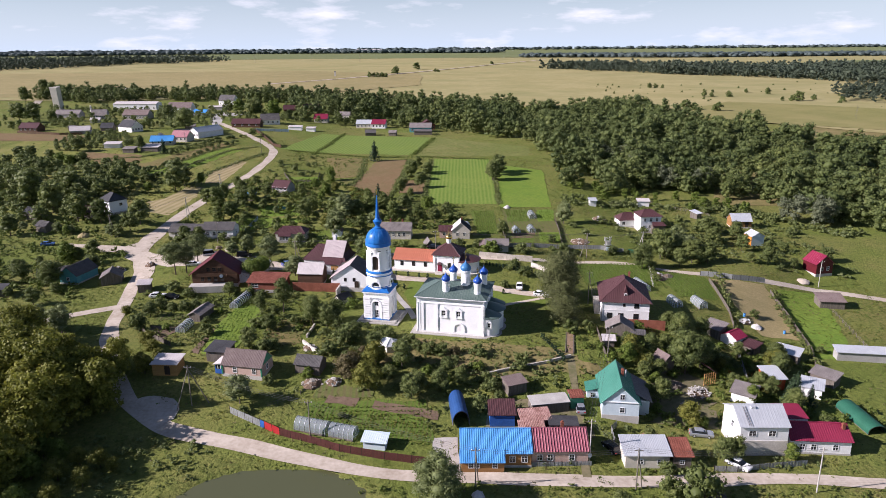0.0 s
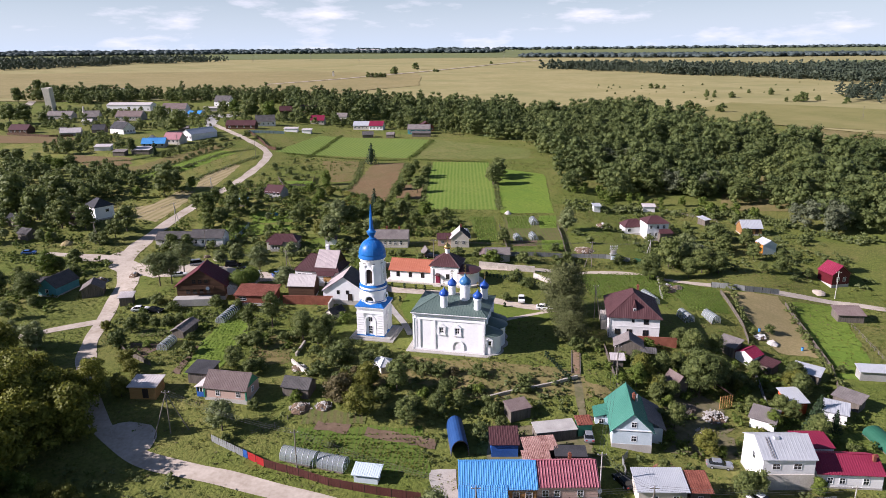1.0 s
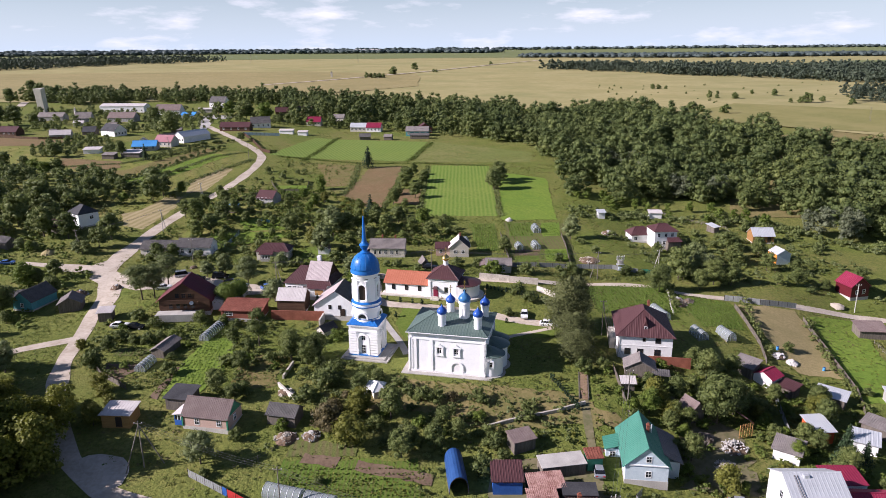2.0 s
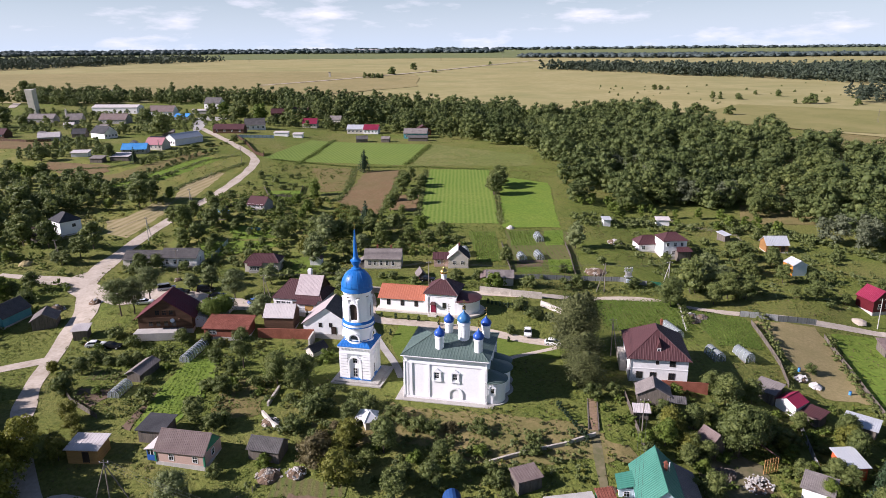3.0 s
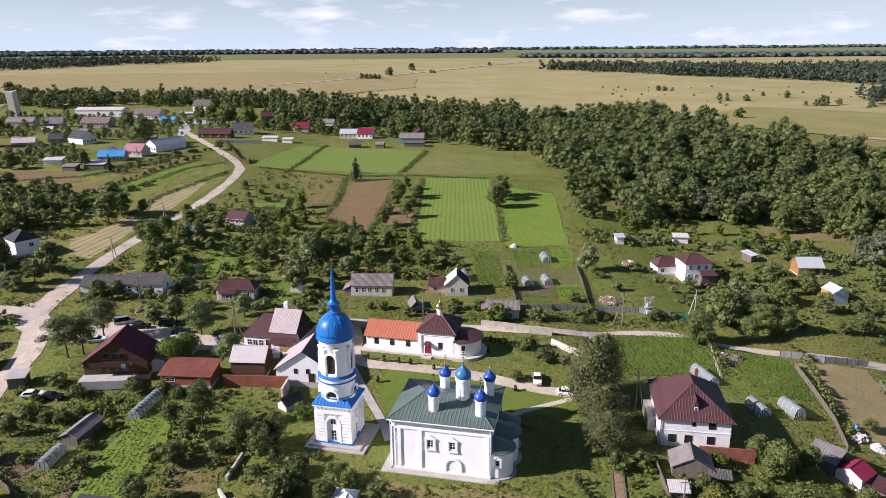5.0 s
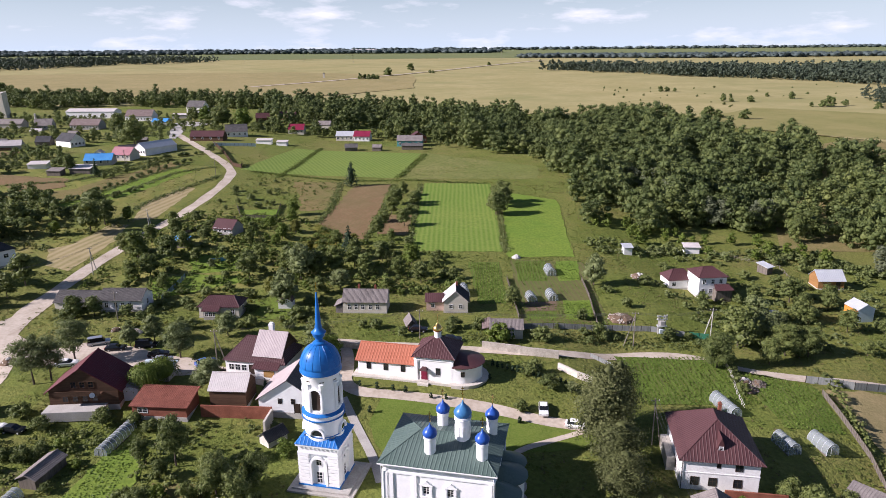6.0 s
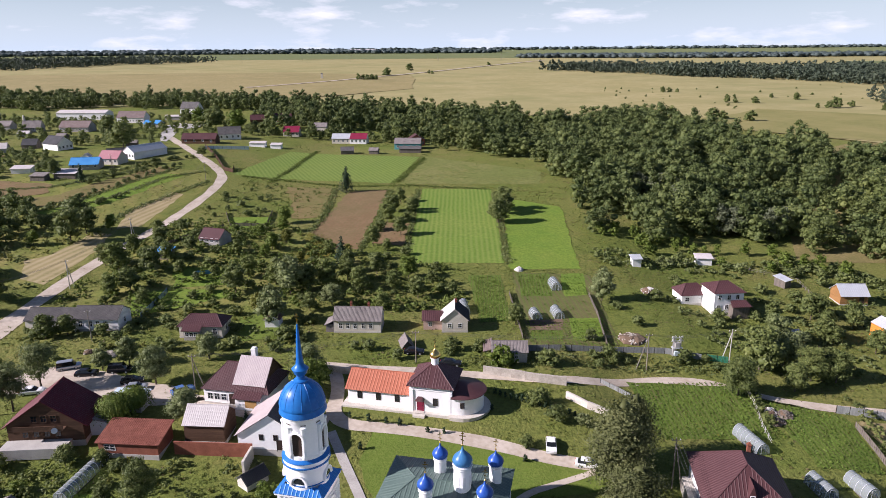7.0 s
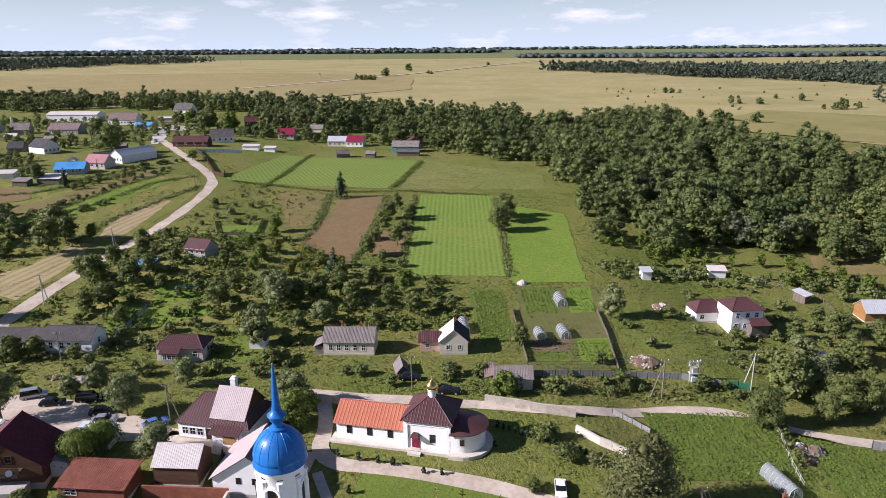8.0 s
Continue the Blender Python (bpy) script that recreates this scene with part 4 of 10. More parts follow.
def arch_ring(x0, zb, zs, r, wide, y0, y1, n=10):
    """A raised arched surround: jambs from zb to zs, half ring of radius r above."""
    sh = Shape().box(x0 - r - wide, x0 - r, y0, y1, zb, zs).box(x0 + r, x0 + r + wide, y0, y1, zb, zs)
    for i in range(n):
        a, b = math.pi * i / n, math.pi * (i + 1) / n
        q = [(x0 + k * math.cos(t), zs + k * math.sin(t)) for k, t in ((r, a), (r + wide, a), (r + wide, b), (r, b))]
        sh.hull([(u, y0, v) for u, v in q], [(u, y1, v) for u, v in q])
    return sh


def fan(sh, eave, z, top):
    """A folded half-cone roof in one piece, from an eave line up to a point."""
    k, n = len(sh.v), len(eave)
    sh.v += [(a, b, z) for a, b in eave] + [(a, b, z - 0.1) for a, b in eave] + [top]
    for i in range(n - 1):
        sh.f += [(k + i, k + i + 1, k + 2 * n), (k + n + i + 1, k + n + i, k + 2 * n), (k + n + i, k + n + i + 1, k + i + 1, k + i)]


def arch_fill(x0, zb, zs, r, y0, y1, n=10):
    ring = [(x0 - r, zb), (x0 + r, zb)] + [(x0 + r * math.cos(math.pi * i / n), zs + r * math.sin(math.pi * i / n)) for i in range(n + 1)]
    return Shape().hull([(u, y0, v) for u, v in ring], [(u, y1, v) for u, v in ring])


BLOCKED += [(0.5, 164.9, 11, 9, 0.0), (11, 163, 4, 6, 0.0), (-18.7, 169.6, 6, 6, 0.0), (-11.5, 201.1, 8, 6, -0.2), (1.0, 198.3, 10, 7, -0.2), (-68.4, 208.8, 14, 5, 0.0), (-85.4, 210.8, 8, 5, 0.0)]


def church():
    w, d, h = 16.2, 13.2, 9.3
    ob = thing("church", 0.5, 164.9, -12.0, "white limewashed church with dark green roof and five blue domes", "church")
    part("wall", Shape().box(-w / 2, w / 2, -d / 2, d / 2, -1.0, h - 0.4), WHITE, ob)
    part("plinth", Shape().box(-w / 2 - 0.25, w / 2 + 0.25, -d / 2 - 0.25, d / 2 + 0.25, -1.0, 0.6), WHITE2, ob)
    part("paved_skirt", Shape().box(-w / 2 - 1.6, w / 2 + 1.6, -d / 2 - 1.5, d / 2 + 1.5, -1.0, 0.16), STONE, ob)
    part("cornice", Shape().box(-w / 2 - 0.3, w / 2 + 0.3, -d / 2 - 0.3, d / 2 + 0.3, h - 0.45, h - 0.05).box(-w / 2 - 0.16, w / 2 + 0.16, -d / 2 - 0.16, d / 2 + 0.16, h - 1.75, h - 1.5).box(-w / 2 - 0.1, w / 2 + 0.1, -d / 2 - 0.1, d / 2 + 0.1, h - 0.8, h - 0.45), WHITE, ob)
    for x in (-w / 2 + 0.4, -w / 2 + 1.3, -3.3, 2.5 + 0.6, w / 2 - 0.4):
        if abs(x - 3.1) > 0.1:
            part("pilaster", Shape().box(x - 0.28, x + 0.28, -d / 2 - 0.2, -d / 2 + 0.05, 0.6, h - 1.75), WHITE, ob)
    for y in (-d / 2 + 0.4, 0, d / 2 - 0.4):
        for s in (-1, 1):
            part("pilaster", Shape().box(s * (w / 2 - 0.02), s * (w / 2 + 0.2), y - 0.28, y + 0.28, 0.6, h - 1.75) if s > 0 else Shape().box(-w / 2 - 0.2, -w / 2 + 0.02, y - 0.28, y + 0.28, 0.6, h - 1.75), WHITE, ob)
    for u in (-1.6, 2.0):
        wi = window(ob, "f", u, 5.3, 0.8, 1.15, w, d, WHITE2, (1, 2))
        sur = Shape().box(-0.85, -0.55, -0.22, 0.02, -1.0, 0.75).box(0.55, 0.85, -0.22, 0.02, -1.0, 0.75).box(-0.95, 0.95, -0.26, 0.02, -1.2, -0.95).box(-0.95, 0.95, -0.26, 0.02, 0.75, 0.95)
        sur.hull([(-0.8, -0.24, 0.95), (0.8, -0.24, 0.95), (0, -0.24, 1.6)], [(-0.8, 0.02, 0.95), (0.8, 0.02, 0.95), (0, 0.02, 1.6)])
        part("surround", sur, WHITE, wi)
    part("blind_doorway", arch_ring(2.1, 0.6, 1.7, 1.05, 0.4, -d / 2 - 0.25, -d / 2 + 0.02), WHITE, ob)
    part("blocked_door", arch_fill(2.1, 0.6, 1.7, 1.03, -d / 2 - 0.06, -d / 2 + 0.02), WHITE2, ob)
    rf = roof_shape("hip", w, d, h, 1.8, 0.6, 0.62, 0.12, 4.8)
    part("roof", rf, DARKGREEN, ob, "dark green standing-seam roof")
    part("gutter", Shape().rod((-w / 2 - 0.65, -d / 2 - 0.68, h - 0.12), (w / 2 + 0.65, -d / 2 - 0.68, h - 0.12), 0.09), WHITE2, ob)
    for x in (-w / 2 - 0.1, w / 2 + 0.1):
        part("downpipe", Shape().rod((x, -d / 2 - 0.35, 0.2), (x, -d / 2 - 0.35, h - 0.2), 0.07), WHITE2, ob)
    cupola(ob, 2.6, -0.5, h + 1.2, 1.15, 3.9, BLUEMID, 8, 1.16)
    for x, y in ((-1.6, -3.9), (6.1, -4.0), (-1.2, 3.2), (6.5, 3.0)):
        cupola(ob, x, y, h + 0.3, 0.84, 3.0, BLUECUP)
    for y, r, hh in ((-3.9, 2.5, 4.6), (0.2, 2.9, 5.0), (4.2, 2.4, 4.6)):
        cx = w / 2 + (0.9 if y else 1.4)
        ring = [(w / 2 - 0.2, y - r)] + [(cx + r * math.sin(math.pi * i / 16), y - r * math.cos(math.pi * i / 16)) for i in range(17)] + [(w / 2 - 0.2, y + r)]
        ap = part("apse", Shape().hull([(a, b, -1) for a, b in ring], [(a, b, hh) for a, b in ring]), WHITE, ob, "rounded white apse", True)
        cor = [((a - w / 2) * 1.07 + w / 2, y + (b - y) * 1.07) for a, b in ring]
        part("cornice", Shape().hull([(a, b, hh - 0.35) for a, b in cor], [(a, b, hh) for a, b in cor]), WHITE, ap)
        sh = Shape()
        eav = [((a - w / 2) * 1.14 + w / 2, y + (b - y) * 1.13) for a, b in ring]
        fan(sh, eav, hh, (w / 2 + 0.02, y, hh + 1.7))
        part("roof", sh, DARKGREEN, ap, "dark green apse roof")
        part("base", Shape().hull([((a - w / 2) * 1.18 + w / 2, y + (b - y) * 1.18, -1) for a, b in ring], [((a - w / 2) * 1.18 + w / 2, y + (b - y) * 1.18, 0.18) for a, b in ring]), STONE, ap)
        if y < 0:
            wi = window(ob, (cx + r * 0.12, y - r * 0.995, 7), 0, 2.9, 0.55, 0.9, w, d, WHITE2, (0, 1))
            part("surround", Shape().box(-0.62, -0.37, -0.2, 0.05, -0.8, 0.65).box(0.37, 0.62, -0.2, 0.05, -0.8, 0.65).box(-0.7, 0.7, -0.24, 0.05, 0.65, 0.82).hull([(-0.6, -0.2, 0.82), (0.6, -0.2, 0.82), (0, -0.2, 1.35)], [(-0.6, 0.05, 0.82), (0.6, 0.05, 0.82), (0, 0.05, 1.35)]), WHITE, wi)


church()


def bell_tower():
    s = 6.6
    ob = thing("bell_tower", -18.7, 169.6, -12.6, "tall white bell tower with bright blue dome, ledges and spire", "bell tower")
    part("terrace", Shape().box(-s / 2 - 1.6, s / 2 + 2.6, -s / 2 - 1.6, s / 2 + 1.5, -1.0, 0.3).box(-s / 2 - 1.0, s / 2 + 1.8, -s / 2 - 1.0, s / 2 + 1.0, 0.3, 0.55), STONE, ob, "grey stone terrace with steps")
    part("lower_tier", Shape().box(-s / 2 + 0.35, s / 2 - 0.35, -s / 2 + 0.35, s / 2 - 0.35, -0.5, 8.0), WHITE, ob)
    for sx in (-1, 1):
        for sy in (-1, 1):
            x, y = sx * (s / 2 - 0.85), sy * (s / 2 - 0.85)
            for i in range(9):
                z = 0.85 + i * 0.62
                part("rusticated_block", Shape().box(x - 0.88, x + 0.88, y - 0.88, y + 0.88, z, z + 0.5), WHITE, ob)
    part("plinth", Shape().box(-s / 2 - 0.1, s / 2 + 0.1, -s / 2 - 0.1, s / 2 + 0.1, -0.5, 0.62), WHITE2, ob)
    part("blue_band", Shape().box(-s / 2 - 0.14, s / 2 + 0.14, -s / 2 - 0.14, s / 2 + 0.14, 0.62, 0.8), BLUEDOME, ob, "blue painted plinth band")
    part("frieze", Shape().box(-s / 2 + 0.05, s / 2 - 0.05, -s / 2 + 0.05, s / 2 - 0.05, 6.45, 7.6).box(-s / 2 - 0.25, s / 2 + 0.25, -s / 2 - 0.25, s / 2 + 0.25, 7.6, 7.9).box(-s / 2 - 0.05, s / 2 + 0.05, -s / 2 - 0.05, s / 2 + 0.05, 6.3, 6.5), WHITE, ob)
    for k in range(4):
        rot = pose(0, 0, 0, 0, 0, 90 * k)
        a = part("archway", arch_ring(0, 0.8, 4.3, 1.15, 0.35, -s / 2 - 0.08, -s / 2 + 0.4), WHITE, ob)
        a.matrix_local = rot
        for z, hh in ((1.1, 1.9), (4.2, 1.5)):
            wi = window(ob, (0, 0, 0), 0, 0, 0.85, hh, s, s, WHITE2, (1, 2))
            wi.matrix_local = rot @ pose(0, -s / 2 + 0.33, z + hh / 2)
        for i in range(9):
            den = part("dentil", Shape().box(-0.14, 0.14, -0.14, 0.1, 0, 0.3), WHITE, ob)
            den.matrix_local = rot @ pose(-s / 2 + 0.5 + i * 0.7, -s / 2 - 0.02, 7.25)
    sk = Shape()
    e = s / 2 + 0.35
    c = [(-e, -e, 7.95), (e, -e, 7.95), (e, e, 7.95), (-e, e, 7.95)]
    t = 2.5
    q = [(-t, -t, 8.9), (t, -t, 8.9), (t, t, 8.9), (-t, t, 8.9)]
    for i in range(4):
        sk.slope([c[i], c[(i + 1) % 4], q[(i + 1) % 4], q[i]], 0.1, 0.6, 0.04)
    part("ledge_roof", sk, BLUEDOME, ob, "bright blue metal ledge")
    mid = part("middle_tier", Shape().lathe(0, 0, [(3.05, 7.9), (3.05, 8.9), (3.0, 9.0), (3.0, 11.55), (3.22, 11.7), (3.22, 11.78)], 40), WHITE, ob, "", True)
    part("blue_band", Shape().lathe(0, 0, [(3.08, 9.0), (3.1, 9.04), (3.1, 9.12), (3.05, 9.15)], 40), BLUEDOME, mid)
    part("blue_band", Shape().lathe(0, 0, [(3.22, 11.78), (3.36, 11.84), (3.36, 12.0), (3.2, 12.02)], 40), BLUEDOME, ob, "", True)
    part("white_band", Shape().lathe(0, 0, [(3.2, 12.0), (3.2, 12.5), (3.25, 12.55), (3.25, 12.62)], 40), WHITE, ob, "", True)
    part("ledge_roof", Shape().lathe(0, 0, [(3.25, 12.6), (3.34, 12.64), (3.34, 12.7), (2.6, 13.2), (2.6, 13.25)], 40), BLUEDOME, ob, "bright blue ring ledge", True)
    for k in range(4):
        rot = pose(0, 0, 0, 0, 0, 90 * k)
        a = part("lunette", arch_ring(0, 9.2, 9.5, 1.0, 0.28, -3.22, -2.8), WHITE, ob)
        a.matrix_local = rot
        a = part("pane", arch_fill(0, 9.45, 9.5, 0.78, -3.06, -2.8), GLASS, ob)
        a.matrix_local = rot
    # belfry: eight piers between four tall arches
    part("belfry_base", Shape().lathe(0, 0, [(2.85, 12.9), (2.85, 13.5)], 40), WHITE, ob, "", True)
    for k in range(4):
        a0 = math.radians(90 * k + 45)
        sh = Shape()
        n = 8
        arc = [a0 - radians(29) + radians(58) * i / n for i in range(n + 1)]
        plan = [(2.75 * math.cos(t), 2.75 * math.sin(t)) for t in arc] + [(2.0 * math.cos(t), 2.0 * math.sin(t)) for t in arc[::-1]]
        sh.hull([(u, v, 13.0) for u, v in plan], [(u, v, 17.9) for u, v in plan])
        part("pier", sh, WHITE, ob)
        for o in (-24, 24):
            a = a0 + radians(o)
            part("half_column", Shape().lathe(2.78 * math.cos(a), 2.78 * math.sin(a), [(0.36, 13.3), (0.36, 13.7), (0.27, 13.8), (0.27, 17.6), (0.38, 17.8), (0.38, 18.0)], 12), WHITE, ob, "", True)
        rot = pose(0, 0, 0, 0, 0, 90 * k)
        a = part("belfry_arch", arch_ring(0, 13.4, 16.2, 0.85, 0.3, -2.92, -2.35), WHITE, ob)
        a.matrix_local = rot
        a = part("grille", arch_fill(0, 13.4, 16.2, 0.85, -2.5, -2.42), DARKFRAME, ob, "dark bell opening")
        a.matrix_local = rot
    part("belfry_head", Shape().lathe(0, 0, [(2.72, 17.1), (2.78, 17.4), (2.78, 18.6), (2.9, 18.75), (2.9, 18.95), (3.12, 19.2), (3.12, 19.4)], 40), WHITE, ob, "", True)
    for k in range(8):
        a = math.tau * (k + 0.5) / 8
        b = part("vent_slot", Shape().box(-0.35, 0.35, -0.03, 0.06, 0, 0.12), DARKFRAME, ob)
        b.matrix_local = pose(2.79 * math.cos(a), 2.79 * math.sin(a), 18.25, 0, 0, math.degrees(a) + 90)
    dome = [(3.2, 19.35), (3.26, 19.42), (3.24, 19.6), (3.1, 20.2), (3.16, 20.3), (3.14, 20.6), (3.02, 21.2), (2.78, 21.9), (2.42, 22.5), (1.95, 23.0), (1.4, 23.4), (0.9, 23.62), (0.85, 23.75)]
    dm = part("dome", Shape().lathe(0, 0, dome, 40), BLUEDOME, ob, "bright blue metal dome", True)
    seams = Shape()
    for i in range(16):
        a = math.tau * i / 16
        for (r0, z0), (r1, z1) in zip(dome[4:], dome[5:]):
            seams.rod((r0 * math.cos(a), r0 * math.sin(a), z0), (r1 * math.cos(a), r1 * math.sin(a), z1), 0.035, 4)
    part("seams", seams, BLUEDOME, dm)
    part("lantern", Shape().lathe(0, 0, [(1.0, 23.6), (1.0, 23.8), (0.6, 24.0), (0.55, 24.4), (0.85, 24.75), (1.02, 25.2), (1.15, 25.45), (0.9, 25.65), (0.6, 26.0), (0.5, 26.3)], 24), BLUEDOME, ob, "blue lantern knob", True)
    part("spire", Shape().lathe(0, 0, [(0.55, 26.2), (0.46, 26.8), (0.34, 28.6), (0.2, 30.6), (0.1, 31.9)], 12), BLUEDOME, ob, "slender blue spire", True)
    cross(ob, 0, 0, 31.9, 1.5, GOLD)
    bell = part("bell", Shape().lathe(0, 0, [(0.6, 15.2), (0.55, 15.35), (0.35, 15.8), (0.28, 16.1), (0.05, 16.2)], 16), GOLD, ob, "bronze bell", True)
    part("beam", Shape().box(-2.0, 2.0, -0.1, 0.1, 16.2, 16.4), LOGS, ob)


bell_tower()


def chapel():
    ob = thing("chapel", -1.1, 201.3, -12.6, "low white chapel with orange-red and maroon roofs, gilded dome", "chapel")
    part("nave_wall", Shape().hull([(-15.9, -3.6, -1), (-15.9, -3.6, 3.5), (-15.9, 0, 5.7), (-15.9, 3.6, 3.5), (-15.9, 3.6, -1)], [(-3.9, -3.6, -1), (-3.9, -3.6, 3.5), (-3.9, 0, 5.7), (-3.9, 3.6, 3.5), (-3.9, 3.6, -1)]), WHITE, ob)
    rf = roof_shape("x", 12.4, 7.2, 3.5, 2.2, 0.45, 0.6, 0.1, None, 0.3)
    r = part("nave_roof", rf, ORANGE, ob, "orange-red standing-seam roof")
    r.location = (-9.9, 0, 0)
    part("tower_wall", Shape().box(-3.9, 3.9, -3.9, 3.9, -1, 5.6), WHITE, ob)
    part("cornice", Shape().box(-4.15, 4.15, -4.15, 4.15, 5.2, 5.6).box(-4.02, 4.02, -4.02, 4.02, 4.6, 4.8), WHITE, ob)
    for x, y in ((-3.6, -3.95), (3.6, -3.95)):
        part("pilaster", Shape().box(x - 0.35, x + 0.35, y - 0.15, y + 0.1, 0.3, 4.6), WHITE, ob)
    part("tower_roof", roof_shape("pyr", 7.8, 7.8, 5.6, 3.0, 0.55, 0.5), MAROON, ob, "maroon pyramid roof")
    part("skirt", Shape().box(-16.9, 4.6, -4.8, 4.8, -1, 0.35), PALESTONE, ob, "pale stone skirt")
    part("drum", Shape().lathe(0, 0, [(0.75, 7.6), (0.7, 7.8), (0.7, 9.2), (0.85, 9.35), (0.85, 9.5)], 20), WHITE, ob, "", True)
    dm = part("dome", Shape().lathe(0, 0, [(1.05 * a, 9.5 + 1.05 * b) for a, b in ONION], 24), GOLD, ob, "gilded onion dome", True)
    cross(dm, 0, 0, 11.6, 1.5, GOLD)
    r0 = 4.1
    ring = [(3.8, -r0)] + [(5.0 + r0 * math.sin(math.pi * i / 16), -r0 * math.cos(math.pi * i / 16)) for i in range(17)] + [(3.8, r0)]
    ap = part("apse", Shape().hull([(a, b, -1) for a, b in ring], [(a, b, 3.7) for a, b in ring]), WHITE, ob, "rounded white apse", True)
    eav = [((a - 3.8) * 1.1 + 3.8, b * 1.1) for a, b in ring]
    sh = Shape()
    fan(sh, eav, 3.7, (3.92, 0, 5.4))
    part("roof", sh, MAROON, ap, "maroon half-cone roof")
    part("base", Shape().hull([((a - 3.8) * 1.25 + 3.8, b * 1.28, -1) for a, b in ring], [((a - 3.8) * 1.25 + 3.8, b * 1.28, 0.36) for a, b in ring]), PALESTONE, ap)
    for u in (-13.6, -10.0, -6.4):
        window(ob, (u, -3.6, 0), 0, 2.2, 0.75, 1.25, 0, 0, DARKFRAME, (1, 1))
    window(ob, (0.9, -3.9, 0), 0, 2.4, 0.75, 1.3, 0, 0, DARKFRAME, (1, 1))
    window(ob, (5.9, -r0 * 0.975, 12), 0, 2.3, 0.6, 0.9, 0, 0, DARKFRAME, (1, 1))
    door(ob, "f", -1.9, 1.1, 2.2, 0, 7.8, CRIMSON, 0.4)
    part("canopy", Shape().hull([(-2.7, -5.0, 2.75), (-1.1, -5.0, 2.75), (-1.1, -3.9, 2.75), (-2.7, -3.9, 2.75)], [(-2.5, -4.8, 2.95), (-1.3, -4.8, 2.95), (-1.5, -3.9, 3.25), (-2.3, -3.9, 3.25)]), MAROON, ob, "maroon door canopy")
    part("porch_step", Shape().box(-3.0, -0.8, -5.6, -4.8, -0.5, 0.2).box(-2.7, -1.1, -4.8, -3.9, -0.5, 0.42), PALESTONE, ob)
    for x in (3.75, 4.0):
        part("downpipe", Shape().rod((x, -4.05, 0.2), (x, -4.05, 5.2), 0.06), WHITE2, ob)


chapel()

d = house("house", 43.7, 172.0, 11.6, 13.4, -8.9, 5.5, 4.2, "hip", WHITE2, MAROON, "tall white two-storey house with maroon hip roof and attic dormer", over=0.6, rib=0.5, inset=5.6, plinth=False, frame_mat=DARKFRAME,
          wins=[("f", -3.7, 1.6, 1.1, 1.3), ("f", -1.0, 1.6, 1.1, 1.3), ("f", 2.7, 1.6, 1.1, 1.3), ("f", -0.3, 4.5, 0.45, 0.6), ("f", 2.7, 4.4, 1.0, 1.1), ("l", 2.0, 1.6, 1.0, 1.3), ("l", -2.5, 1.6, 1.0, 1.3), ("l", 2.0, 4.3, 1.0, 1.1), ("r", 2.0, 4.3, 1.0, 1.1)])
part("string_course", Shape().box(-5.87, 5.87, -6.77, 6.77, 3.0, 3.15), WHITE2, d)
dw = Shape().hull([(-0.8, -5.6, 6.2), (0.8, -5.6, 6.2), (0, -5.6, 8.7)], [(-0.8, -2.4, 6.2), (0.8, -2.4, 6.2), (0, -2.4, 8.7)])
dm = part("dormer", dw, MAROON, d, "small pointed attic dormer")
window(d, (0, -5.62, 0), 0, 6.85, 0.5, 0.55, 0, 0, FRAME, (0, 1), name="dormer_window")
part("downpipe", Shape().rod((-5.7, -6.85, 0), (-5.7, -6.85, 5.3), 0.07), OLDSLATE, d)
part("yard_wall", Shape().box(0.5, 9.6, -8.6, -8.3, -1.5, 1.5), BRICK, d, "red brick yard wall")
part("porch", Shape().box(-7.2, -5.8, -2, 5, -0.6, 2.4), PALESTONE, d)
chimney(d, 1.5, 3.5, 7, 9.9)
s = house("shed", 39.7, 158.6, 6.0, 4.4, -12, 2.2, 1.7, "y", OLDWOOD, SLATE, "old board shed with patched grey slate roof", "shed", plinth=False)
part("lean_to", Shape().slope([(2.4, -3.4, 1.5), (6.0, -3.4, 1.4), (6.0, -1.4, 2.0), (2.4, -1.4, 2.1)], 0.08, 0.4), OLDSLATE, s)

# front row along the village road
b = house("house", 7.0, 115.1, 12.4, 8.0, 0, 2.9, 2.4, "x", OCHRE, BLUEROOF, "long ochre timber house with bright blue sheet roof", rib=0.38, over=0.3, ribh=0.06,
          wins=row("f", (2.9, 5.0), 1.6, 0.95, 1.15))
part("porch_wall", Shape().box(-6.2, 1.3, -5.5, -3.9, -1.2, 2.2), OCHRE, b)
part("porch_roof", Shape().slope([(-6.5, -5.9, 2.05), (1.5, -5.9, 2.05), (1.5, -3.6, 3.3), (-6.5, -3.6, 3.3)], 0.1, 0.38, 0.06), BLUEROOF, b, "blue sheet porch roof")
for u in (-4.5, -3.5, -0.3):
    window(b, (u, -5.5, 0), 0, 1.35, 0.8, 0.95, 0, 0)
c = house("house", 18.3, 115.4, 10.0, 7.4, 0.5, 2.9, 2.3, "x", PINKWALL, WORNCRIMSON, "pink plastered house with worn crimson wave-tile roof", rib=0.5, over=0.3, ribh=0.12, wins=row("f", (-3.6, -1.7, 2.1), 1.5, 0.85, 1.05), stacks=((1.0, 0.8, 6.0),))
part("satellite_dish", Shape().lathe(0, 0, [(0.05, 0), (0.3, 0.06), (0.42, 0.16)], 14), ZINC, c, "white satellite dish").matrix_local = pose(5.2, -3.7, 1.9, 70, 0, 20)
house("shed", 9.0, 125.3, 4.8, 4.6, 0, 2.3, 0.7, "shed", BLUEPAINT, MAROON, "blue shed with brown sheet lean-to roof", "shed", over=0.3, plinth=False)
